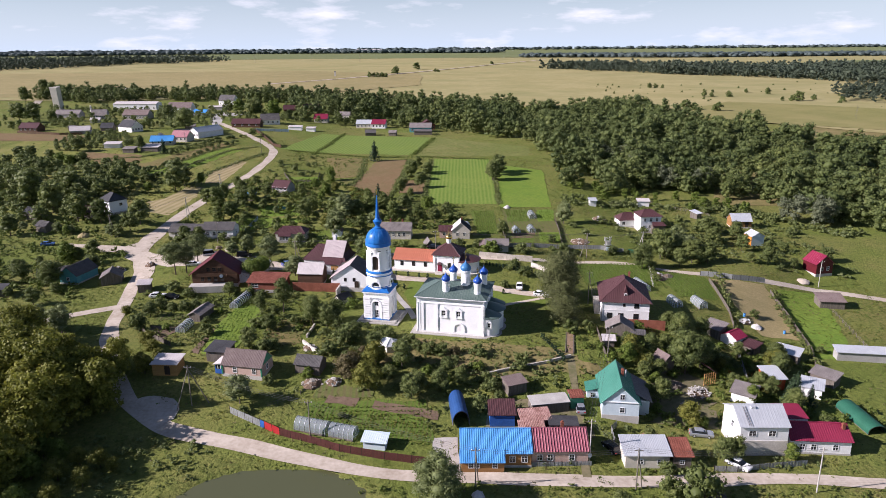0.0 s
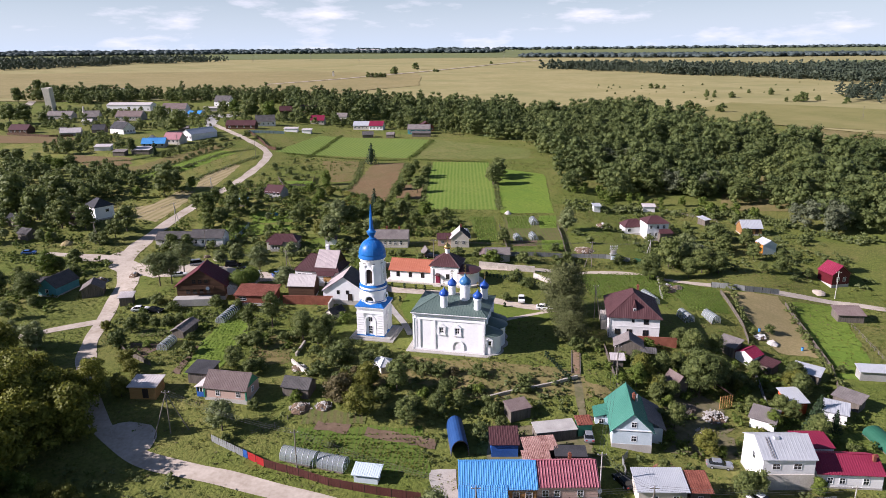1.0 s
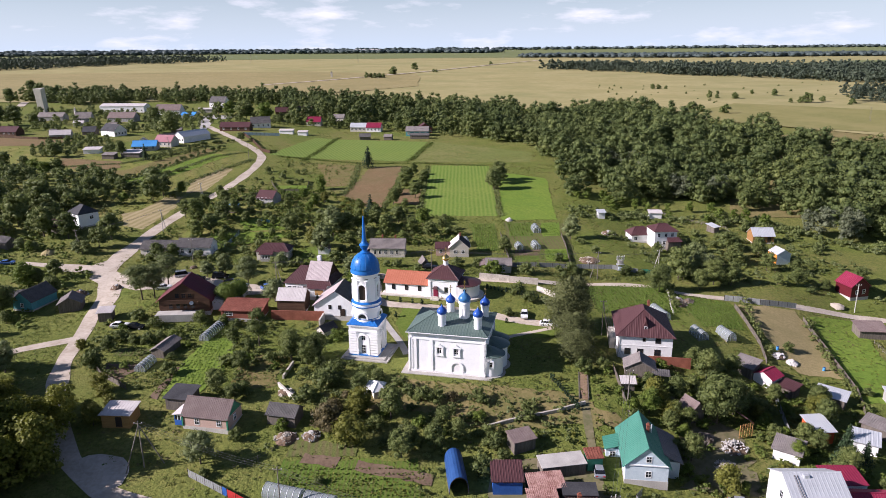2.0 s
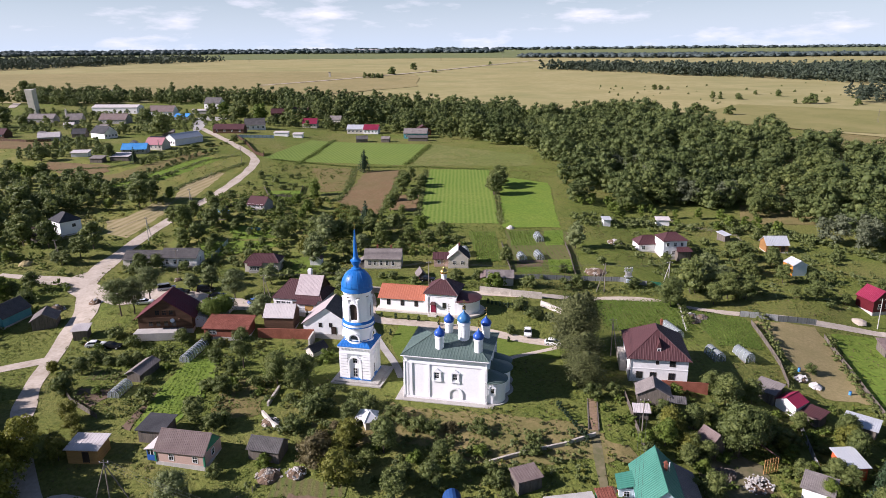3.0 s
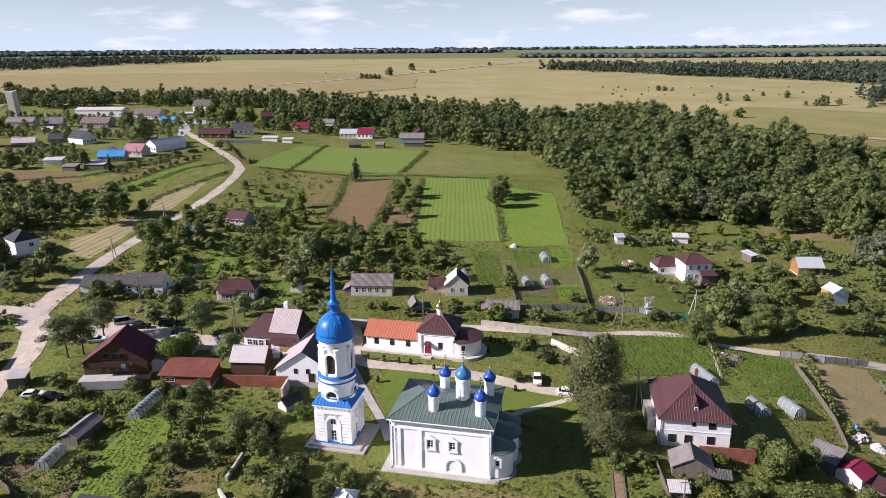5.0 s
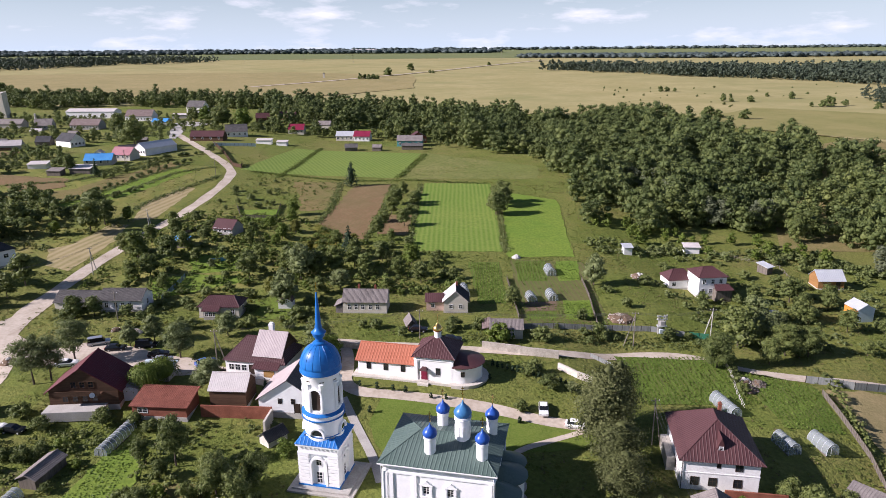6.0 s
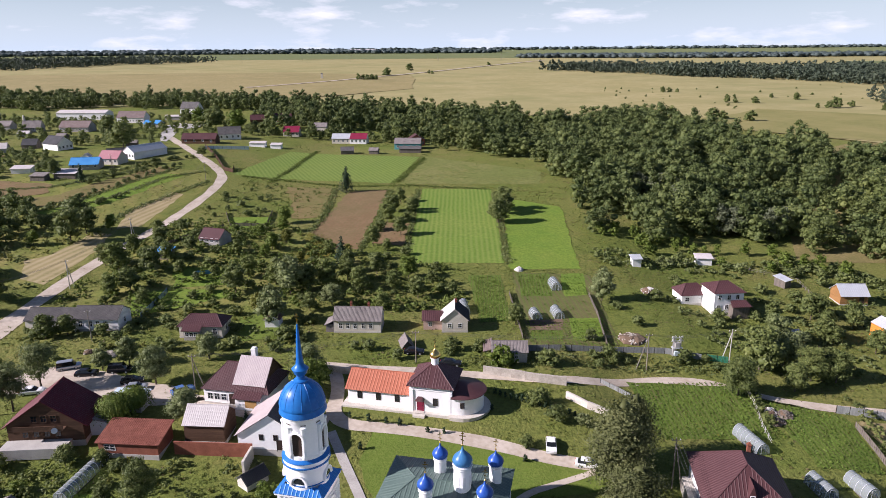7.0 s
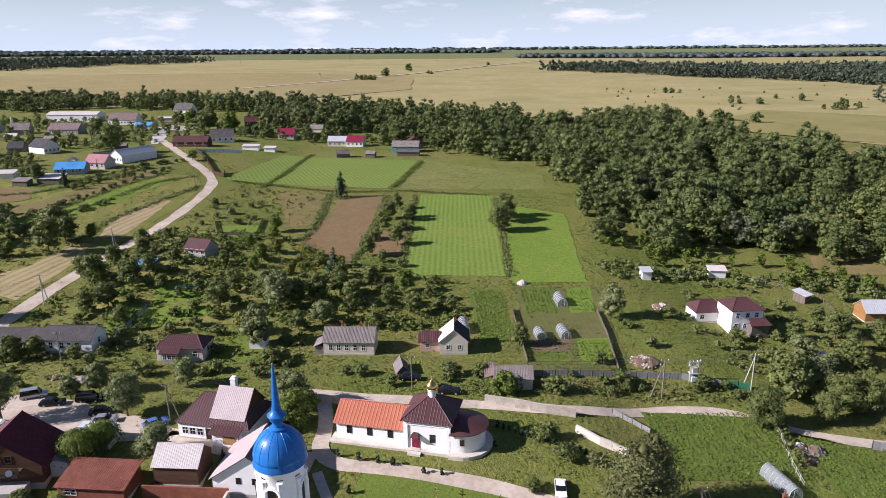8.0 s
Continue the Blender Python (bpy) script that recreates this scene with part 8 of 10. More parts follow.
def wires(pairs):
    for a, b in pairs:
        p, q = Vector(TOPS[a]), Vector(TOPS[b])
        n = 10
        ob = thing("power_line", p.x, p.y, 0, "thin sagging overhead power wires", "wire", z=p.z)
        for u in (-0.55, 0.0, 0.55):
            s = (q - p).cross(Vector((0, 0, 1))).normalized() * u
            cu = bpy.data.curves.new("wire", "CURVE")
            cu.dimensions, cu.bevel_depth, cu.bevel_resolution = "3D", 0.018, 0
            sp = cu.splines.new("POLY")
            sp.points.add(n)
            for i in range(n + 1):
                k = i / n
                c = (q - p) * k + s - Vector((0, 0, 4 * 0.9 * k * (1 - k)))
                sp.points[i].co = (*c, 1)
            cu.materials.append(WIRE)
            w = new("wire", cu)
            w.parent = ob


wires((("a", "b"), ("b", "c"), ("c", "e"), ("e", "f"), ("e", "d"), ("d", "r"), ("r", "g"), ("k", "l"), ("h", "o"), ("q", "h"), ("i", "q"), ("n", "k"), ("l", "m")))

tr = thing("transformer", 51.2, 223.3, 4, "open transformer station with white insulators", "transformer")
for sx in (-0.8, 0.8):
    part("post", Shape().box(sx - 0.12, sx + 0.12, -0.12, 0.12, -0.4, 4.6), CONCRETE, tr)
part("platform", Shape().box(-1.1, 1.1, -0.6, 0.6, 1.9, 2.1), ZINC, tr)
part("tank", Shape().box(-0.5, 0.5, -0.4, 0.4, 2.1, 3.2), CONCRETE, tr)
part("cabinet", Shape().box(-0.6, 0.6, -0.5, -0.1, 0.2, 1.2), PALEBLUE, tr)
part("crossarm", Shape().box(-1.3, 1.3, -0.08, 0.08, 4.2, 4.35).box(-1.3, 1.3, -0.08, 0.08, 3.5, 3.62), ZINC, tr)
for u in (-1.1, -0.4, 0.4, 1.1):
    for z in (4.35, 3.62):
        part("insulator", Shape().lathe(u, 0, [(0.05, z), (0.11, z + 0.1), (0.05, z + 0.2), (0.11, z + 0.3), (0.04, z + 0.42)], 8), FRAME, tr)

# ---- heaps, boards and garden clutter ----
def heap(x, y, r, h, material, label, name="heap", bits=26, size=0.5):
    """A heap of loose pieces on a low mound."""
    rng = random.Random(int(x * 7 + y))
    ob = thing(name, x, y, rng.uniform(0.0, 354.5), label, name.replace("_", " "))
    mound = Shape()
    mound.lathe(0, 0, [(r, -0.2), (r * 0.85, h * 0.3), (r * 0.5, h * 0.75), (r * 0.1, h * 0.9)], 12)
    mound.v = [(a * (1 + 0.3 * noise.noise((a + x, b, 0))), b * (1 + 0.3 * noise.noise((a, b + y, 4))), c + 0.2 * h * noise.noise((a * 2, b * 2, 9))) for a, b, c in mound.v]
    if name == "debris":
        mound.v = [(a, b, c * 0.35) for a, b, c in mound.v]
    part("mound", mound, material if name in ("sand_pile", "hay_stack", "tarpaulin", "covered_pile") else SOIL, ob)
    sh = Shape()
    size *= 0.5
    for _ in range(int(bits * 1.8)):
        a, q = rng.uniform(0, math.tau), rng.uniform(0, 1)
        m = pose(r * q * math.cos(a), r * q * math.sin(a), h * (1 - q) * 0.9 + 0.05, rng.uniform(-40, 40), rng.uniform(-40, 40), rng.uniform(0.0, 354.5))
        s = [size * rng.uniform(0.3, 1) for _ in range(3)]
        c = [m @ Vector((u * s[0], v * s[1], w * s[2] * 0.5)) for w in (-1, 1) for u, v in ((-1, -1), (1, -1), (1, 1), (-1, 1))]
        sh.hull(c[:4], c[4:])
    tagged(part("rubble_cover", sh, material, ob), "", "", "", "stuff")
    BLOCKED.append((x, y, r, r, 0.0))


heap(43.2, 230.1, 3.2, 1.1, RUBBLE, "pile of pale building rubble", "rubble_pile", 60, 0.6)
heap(56.1, 261.0, 2.6, 1.2, SHEETING, "pile of white plastic film", "sheeting_pile", 30, 0.8)
heap(22.6, 277.6, 1.4, 1.2, SHEETING, "white plastic-covered hay stack", "hay_stack", 14, 0.5)
heap(61.5, 201.1, 1.8, 0.9, SHEETING, "heap of white sheeting", "sheeting_pile", 20, 0.6)
heap(64.1, 200.1, 1.6, 0.8, OLDWOOD, "heap of grey brushwood", "brushwood_pile", 50, 0.7)
heap(61.3, 197.7, 1.6, 0.9, OLDWOOD, "heap of grey brushwood", "brushwood_pile", 50, 0.7)
heap(51.5, 138.0, 3.0, 0.9, CONCRETE, "scattered pale boards and debris", "debris", 60, 0.5)
heap(48.2, 131.9, 2.2, 0.7, RUBBLE, "scattered debris of the yard", "debris", 60, 0.5)
heap(46.9, 139.7, 2.0, 0.8, OLDWOOD, "pile of old boards", "board_pile", 60, 0.8)
heap(76.1, 173.4, 1.7, 0.6, SHEETING, "pile of white and pink sheets", "sheeting_pile", 16, 0.9)
heap(78.6, 171.2, 1.6, 0.7, SHEETING, "crumpled white tarpaulin on grass", "tarpaulin", 14, 0.8)
heap(-30.2, 136.6, 2.2, 0.9, RUBBLE, "heap of stones by the barn", "stone_pile", 50, 0.6)
heap(-25.6, 137.0, 1.8, 1.0, CONCRETE, "heap of grey stones and scrap", "stone_pile", 50, 0.6)
heap(-33.4, 150.6, 1.6, 0.8, PALESTONE, "fallen pale stone blocks", "stone_pile", 36, 0.6)
heap(-73.0, 222.8, 2.4, 0.9, DIRT, "heap of pale sand", "sand_pile", 8, 0.3)
heap(-77.7, 224.4, 1.2, 0.8, RUBBLE, "pale boulder in the grass", "boulder", 6, 0.6)
heap(-94.5, 209.8, 1.8, 1.3, SHEETING, "bales wrapped in white plastic", "sheeting_pile", 16, 0.7)
heap(-103.2, 206.5, 2.0, 1.5, SHEETING, "stack covered with grey plastic", "sheeting_pile", 18, 0.7)
heap(-131.0, 240.6, 2.2, 1.4, STRAW, "old heap of grey hay", "hay_stack", 30, 0.6)
heap(3.4, 103.0, 1.2, 0.9, SHEETING, "white covered pile by the road", "covered_pile", 8, 0.6)
heap(107.0, 205.0, 2.2, 0.9, DIRT, "heap of pale sand by the cottage", "sand_pile", 8, 0.3)
heap(26.0, 133.2, 1.0, 0.5, BRICK, "small pile of bricks", "brick_pile", 30, 0.25)
heap(37.0, 119.6, 3.0, 0.6, BRICK, "crumbling brick rubble by the sheds", "rubble_pile", 60, 0.5)
heap(41.8, 101.2, 2.8, 1.0, OLDWOOD, "stack of grey boards under rusty sheets", "board_pile", 70, 0.9)

pl = thing("timber_frame", 55.5, 141.2, 20, "yellow timber lattice of an unfinished shed", "timber frame")
for i in range(6):
    part("stud", Shape().box(-1.5 + i * 0.6, -1.38 + i * 0.6, -0.06, 0.06, 0, 3.0), TANWOOD, pl)
for i in range(5):
    part("rail", Shape().box(-1.5, 1.6, -0.1, -0.06, 0.3 + i * 0.62, 0.42 + i * 0.62), TANWOOD, pl)
part("roof", Shape().slope([(1.6, -0.4, 2.8), (1.6, 4.0, 2.8), (-0.4, 4.0, 4.4), (-0.4, -0.4, 4.4)], 0.1, 0.5), MAROON, pl)
house("shed", 46.6, 145.8, 3.2, 3.6, 24, 2.4, 1.5, "y", OLDWOOD, BROWNSLATE, "steep-roofed board privy shed", "shed", rib=0.3, plinth=False)
house("shed", 60.4, 134.7, 4.4, 3.4, -36, 2.2, 0.9, "shed", WHITE2, SLATE, "small white shed with slate roof", "shed", rib=0.3, plinth=False)
house("shed", 35.8, 152.4, 2.4, 1.8, -6, 1.6, 0.4, "shed", OLDWOOD, PALESHEET, "tiny hen house with pale roof", "shed", rib=0.3, plinth=False)
house("shed", 75.7, 137.3, 4.0, 3.6, -30, 2.3, 0.6, "shed", WHITE2, ZINC, "white shed with pale blue roof", "shed", rib=0.4, plinth=False)
house("shed", 81.2, 142.3, 5.0, 3.4, -50, 2.2, 0.5, "shed", OLDWOOD, SLATE, "grey shed with flat roof", "shed", rib=0.4, plinth=False)
house("shed", 78.4, 154.0, 5.4, 3.2, -40, 2.3, 0.6, "shed", OLDWOOD, ZINC, "board shed with bright zinc roof", "shed", rib=0.4, plinth=False)
house("shed", 96.0, 153.8, 12.0, 2.4, -8, 2.3, 0.5, "shed", GREYWALL, ZINC, "long low shed with pale sheet roof", "shed", rib=0.5, plinth=False)
house("shed", 71.4, 157.9, 3.4, 3.0, -55, 2.0, 0.5, "shed", OLDWOOD, MAROON, "dark shed with brown roof", "shed", rib=0.4, plinth=False)
house("shed", 80.0, 232.8, 6.4, 2.6, 4, 2.0, 0.4, "shed", WHITE2, PALESHEET, "row of white garden sheds", "shed", rib=0.5, plinth=False)
house("shed", 96.3, 269.8, 2.6, 3.4, 30, 2.2, 0.6, "shed", OLDWOOD, ZINC, "small board hut with grey roof", "shed", rib=0.4, plinth=False)
house("shed", 80.6, 288.7, 4.6, 3.0, -6, 2.2, 0.5, "shed", WHITE2, PALESHEET, "white hut beside the wood", "shed", rib=0.4, plinth=False)
house("shed", -7.9, 227.0, 2.2, 4.4, 12, 0.9, 1.3, "y", OLDWOOD, SLATE, "grey cellar roof in the grass", "cellar", rib=0.3, plinth=False)
house("shed", -30.0, 180.4, 2.6, 4.0, -40, 1.5, 1.0, "y", PALESTONE, FELT, "small dark-roofed cellar by the wall", "cellar", rib=0.3, plinth=False)
house("shed", -58.0, 200.5, 6.0, 3.4, -6, 2.5, 0.3, "shed", GREYWALL, PALEBLUE, "low shed with pale blue flat roof", "shed", rib=0.5, plinth=False)
house("shed", -87.3, 188.6, 3.2, 3.0, 10, 2.3, 0.4, "shed", OLDWOOD, PALESHEET, "small carport with pale roof", "shed", rib=0.4, plinth=False)
house("shed", -128.6, 187.0, 5.0, 3.4, 6, 2.2, 0.4, "shed", OLDWOOD, FELT, "dark old board shed", "shed", rib=0, plinth=False)
house("shed", -148.0, 247.0, 5.0, 4.0, -24, 2.3, 1.3, "x", OLDWOOD, OLDSLATE, "dark slate-roofed board shed", "shed", rib=0.3, plinth=False)
house("shed", -160.0, 262.0, 7.0, 5.0, -20, 2.5, 1.6, "x", OLDWOOD, FELT, "old house with dark roof", "shed", rib=0.3, plinth=False)

for x, y, w, d in ((77.4, 176.2, 0.5, 0.5), (84.8, 168.8, 0.5, 0.5)):
    bl = thing("barrel", x, y, 0, "blue plastic water barrel", "barrel")
    part("drum", Shape().lathe(0, 0, [(0.27, 0), (0.3, 0.1), (0.3, 0.8), (0.27, 0.9)], 14), BLUEROOF, bl, "", True)
    part("rim", Shape().lathe(0, 0, [(0.28, 0.88), (0.3, 0.9), (0.3, 0.94), (0.26, 0.95)], 14), NAVY, bl, "", True)

def tent(x, y, ang, w, d, eave, rise, label):
    """A garden pavilion: four poles, a pitched cloth canopy with a hanging edge, one side curtain."""
    ob = thing("pavilion_tent", x, y, ang, label, "tent")
    a, b = w / 2, d / 2
    for sx in (-1, 1):
        for sy in (-1, 1):
            part("pole", Shape().rod((sx * a, sy * b, -0.3), (sx * a, sy * b, eave), 0.04, 6), ZINC, ob)
    c = [(-a - 0.15, -b - 0.15), (a + 0.15, -b - 0.15), (a + 0.15, b + 0.15), (-a - 0.15, b + 0.15)]
    rings = [[(u * q, v * q, z) for u, v in c] for q, z in ((1.0, eave - 0.25), (1.0, eave), (0.52, eave + rise * 0.5), (0.05, eave + rise))]
    part("canopy", Shape().hull(rings[1], rings[2]).hull(rings[2], rings[3]), TENTCLOTH, ob)
    part("valance", Shape().hull(rings[0], rings[1]), TENTCLOTH, ob)
    part("side_curtain", Shape().box(-a, a, b - 0.03, b, 0, eave - 0.2).box(-a, -a + 0.03, -b, b, 0, eave - 0.2), TENTCLOTH, ob)
    BLOCKED.append((x, y, a, b, 0.0))


tent(-15.3, 150.4, -12, 3.4, 3.2, 1.7, 1.1, "white cloth garden pavilion on the slope")

# ---- pylons on the plain ----
def pylon(x, y, h):
    ob = thing("pylon", x, y, 20, "thin grey power pylon on the plain", "pylon", "pylons across the plain")
    for sx in (-1, 1):
        part("leg", Shape().rod((sx * 0.085 * h, 0, -1), (sx * 0.01 * h, 0, h), 0.007 * h, 5, 0.005 * h), POLEWOOD, ob)
    part("arm", Shape().box(-0.15 * h, 0.15 * h, -0.1, 0.1, h * 0.8, h * 0.81), POLEWOOD, ob)


for x, y in ((-570, 2105), (-424, 2235), (-256, 2080), (-15, 2185), (180, 2300)):
    pylon(x, y, 26)
pylon(311, 541, 11)
mt = thing("marker_post", -201, 1263, 0, "pale stone marker pillar on the plain", "pillar")
part("shaft", Shape().box(-1.6, 1.6, -1.2, 1.2, -1, 8.5), CREAM, mt)
part("cap", Shape().hull([(-1.9, -1.5, 8.5), (1.9, -1.5, 8.5), (1.9, 1.5, 8.5), (-1.9, 1.5, 8.5)], [(-0.4, -0.3, 9.8), (0.4, -0.3, 9.8), (0.4, 0.3, 9.8), (-0.4, 0.3, 9.8)]), OLDSLATE, mt)
house("far_hangar", -405, 3700, 130, 40, 4, 14, 5, "x", WHITE, PALESHEET, "long white farm hangar near the horizon", "hangar", rib=0, plinth=False)

# ---- single trees and bushes ----
HILL = (
    ("weeping", -56.6, 199.0, 5.1), ("grey", -46.8, 198.0, 5.1), ("dry", -22.7, 143.1, 3.3), ("yellow", -18.5, 141.5, 4.4),
)
FRONT = (
    ("grey", -43.9, 130.3, 6.5), ("bush", -42.2, 127.3, 1.7), ("bush", -39.4, 136.1, 2.3), ("brightbush", -31.6, 138.7, 2.3), ("yellow", -18.2, 134.1, 6.8), ("yellow", -17.3, 143.6, 5.5), ("dry", -22.9, 139.4, 5.1), ("round", -11.5, 141.8, 6.9), ("round", -1.7, 139.3, 4.3), ("round", -9.0, 131.5, 5.7), ("round", -3.1, 134.0, 5.0), ("round", -7.5, 134.7, 4.1), ("grey", -3.2, 101.0, 9.1), ("bush", -1.8, 102.8, 3.4), ("bush", 5.0, 128.2, 3.1), ("bush", -14.0, 139.2, 2.5), ("round", 1.2, 136.2, 4.1), ("bush", 7.6, 134.3, 2.4), ("bush", 14.4, 144.3, 1.9), ("bush", -22.5, 125.8, 1.3),
)
RIGHT = (
    ("spruce", 68.9, 132.2, 7.4), ("spruce", 73.2, 132.6, 4.8), ("round", 47.8, 112.5, 5.1), ("round", 49.7, 112.6, 5.0), ("bright", 59.8, 112.5, 3.7), ("bush", 35.1, 102.6, 3.5), ("bush", 39.9, 101.9, 5.8), ("round", 65.2, 138.8, 4.6), ("bush", 36.5, 108.9, 2.4), ("bush", 39.5, 134.4, 3.0), ("round", 44.8, 142.4, 4.2), ("bush", 56.6, 149.3, 2.4), ("round", 75.3, 152.3, 4.9), ("yellow", 72.8, 148.1, 5.3), ("bush", 79.9, 176.2, 2.2), ("bush", 87.9, 157.3, 1.8), ("round", 26.3, 99.1, 3.8), ("bush", 20.4, 112.0, 1.0), ("bush", 15.3, 112.0, 1.0), ("round", 36.3, 118.9, 3.2),
)
YARDS = (
    ("round", 51.2, 144.7, 10.9), ("round", 56.0, 148.4, 8.0), ("round", 54.5, 159.6, 6.8), ("round", 44.9, 149.9, 5.7), ("round", 41.1, 140.9, 4.1), ("round", 42.5, 132.9, 5.8), ("round", 72.4, 145.0, 6.1), ("round", 74.8, 152.3, 5.3), ("bright", 61.7, 133.7, 4.0), ("bush", 58.4, 152.6, 3.1), ("bush", 39.4, 150.5, 2.3), ("bush", 34.8, 141.4, 2.6), ("brightbush", 34.6, 144.6, 2.5), ("yellow", 41.8, 144.2, 4.0), ("round", 60.5, 161.3, 5.5), ("round", 52.8, 163.3, 4.5), ("bush", 61.7, 150.2, 3.0), ("round", 59.9, 139.3, 3.9), ("spruce", 72.5, 137.3, 5.7), ("bush", 66.8, 164.7, 2.9),
)
SLOPE = (
    ("bush", -25.8, 153.3, 4.2), ("bush", -23.2, 153.7, 3.0), ("round", -18.6, 150.4, 4.3), ("bush", -17.7, 156.4, 3.2), ("bush", -15.6, 154.5, 3.2), ("bush", -10.4, 151.7, 2.9), ("bush", -8.4, 149.6, 2.4), ("bush", -5.7, 147.6, 3.1), ("bush", -3.1, 147.1, 2.8), ("yellow", -23.1, 146.6, 2.2), ("bush", -28.5, 147.8, 3.2), ("dry", 0.1, 147.5, 2.0), ("bush", 5.8, 146.3, 2.0), ("dry", -20.8, 148.2, 1.8), ("dry", -12.4, 147.4, 1.6),
    ("tallround", -44.3, 172.7, 9.6), ("round", -50.7, 174.0, 4.6), ("round", -46.0, 169.9, 3.4), ("round", -35.2, 165.0, 7.8), ("round", -31.5, 163.4, 6.2), ("round", -29.7, 167.5, 6.0), ("round", -45.3, 160.6, 4.6), ("bush", -39.5, 164.4, 2.6), ("round", -47.3, 150.9, 5.4), ("round", -42.9, 147.8, 3.9), ("bush", -41.5, 150.0, 2.9), ("bush", -24.0, 158.4, 3.4), ("yellow", -29.5, 149.1, 2.8), ("bush", -60.1, 158.9, 2.7), ("round", -62.3, 184.9, 4.0), ("bush", -77.8, 161.9, 4.2), ("round", -78.3, 170.3, 4.2), ("bush", -71.3, 174.8, 2.6), ("bush", -78.1, 176.1, 2.8), ("bush", -68.9, 175.9, 2.6), ("bush", -74.6, 174.8, 2.2), ("bush", -73.4, 184.0, 2.8), ("bush", -78.7, 187.8, 3.0), ("brightbush", -66.4, 178.2, 2.0), ("brightbush", -80.6, 182.4, 1.8), ("bush", -62.4, 166.0, 1.8), ("brightbush", -61.0, 172.6, 1.6), ("bush", -49.0, 163.4, 2.6), ("bush", -31.0, 157.6, 2.2), ("bush", -28.4, 161.6, 2.6), ("bush", -21.6, 162.4, 1.4), ("brightbush", -27.0, 176.4, 2.6), ("bush", -30.2, 183.6, 1.8), ("bush", -53.2, 183.9, 2.2), ("bush", -56.6, 185.5, 2.4),
)
GARDENS = (
    ("bright", -25.2, 204.6, 7.6), ("spruce", -34.5, 193.8, 3.6), ("bright", -23.8, 209.6, 5.0),     ("light", -94.4, 276.4, 9.5), ("round", -84.7, 262.0, 7.0), ("light", -88.9, 258.8, 6.2), ("round", -83.9, 274.4, 7.9), ("light", -81.9, 281.7, 6.1), ("round", -55.7, 260.7, 8.5), ("light", -55.2, 272.0, 6.5), ("grey", -47.9, 275.3, 5.1), ("grey", -40.8, 260.5, 10.7), ("grey", -41.3, 240.6, 9.7), ("yellow", -45.5, 246.4, 6.1), ("round", -36.3, 262.8, 7.7), ("light", -31.8, 265.0, 8.5), ("spruce", -30.1, 282.7, 9.5), ("round", -27.5, 278.0, 6.5), ("light", -22.5, 262.5, 7.0), ("round", -18.9, 275.5, 6.5), ("light", -13.3, 262.4, 6.1), ("bright", -9.6, 271.7, 7.0), ("round", -6.4, 256.9, 6.2), ("bush", -19.3, 243.8, 2.5), ("yellow", -43.0, 285.1, 3.3), ("bright", -54.4, 288.6, 3.9), ("bright", -60.3, 305.5, 4.8), ("bright", -56.6, 326.2, 6.5), ("bright", -53.5, 294.0, 5.9), ("yellow", -50.9, 301.8, 4.7), ("bright", -54.8, 315.0, 5.1), ("light", -97.0, 312.9, 5.3), ("bush", -98.6, 317.3, 3.6), ("round", -88.6, 313.0, 4.8), ("grey", -68.7, 267.7, 3.3), ("light", -64.4, 270.9, 4.0), ("round", -75.0, 272.6, 4.7), ("bush", -31.4, 240.6, 2.5), ("light", -19.7, 328.1, 7.3), ("round", -18.6, 342.0, 6.9), ("light", -16.8, 355.5, 6.1), ("bush", -21.7, 317.2, 4.0), ("round", -22.5, 301.1, 6.9), ("light", -17.5, 296.0, 4.0), ("round", -77.6, 289.6, 5.1), ("light", -63.0, 288.8, 4.7), ("round", -91.6, 300.6, 5.6), ("light", -96.4, 292.0, 6.5), ("round", -87.9, 292.0, 4.7), ("bush", -66.4, 303.6, 2.5), ("bush", -81.0, 303.6, 2.8), ("light", -46.3, 267.1, 6.1), ("round", -26.7, 270.0, 6.7), ("light", -35.2, 290.7, 5.1), ("yellow", -29.7, 292.6, 3.6), ("round", -2.5, 265.8, 4.7), ("bush", 2.3, 259.7, 3.0), ("bush", -1.9, 278.3, 2.6), ("bush", -10.4, 281.5, 3.0), ("light", -15.0, 249.4, 4.5), ("grey", -28.4, 252.3, 6.1), ("round", -33.4, 248.4, 5.1), ("light", -77.2, 252.6, 4.5), ("bush", -66.1, 256.7, 2.2), ("bush", -58.9, 250.8, 2.5),
)
BACK = (
    ("grey", -70.5, 215.9, 5.2), ("grey", -65.9, 218.1, 6.7), ("grey", -56.8, 209.4, 8.9), ("weeping", -58.5, 195.5, 5.8), ("grey", -46.1, 196.1, 6.5), ("grey", -50.1, 221.2, 6.1), ("round", -87.6, 234.3, 5.2), ("round", -100.9, 282.3, 7.1), ("grey", -27.3, 212.5, 7.4), ("round", 20.1, 325.0, 9.4), ("spruce", -40.8, 374.3, 11.7), ("grey", 41.7, 254.2, 8.9), ("round", -92.1, 233.2, 6.2), ("bush", -35.9, 230.6, 3.7),
)
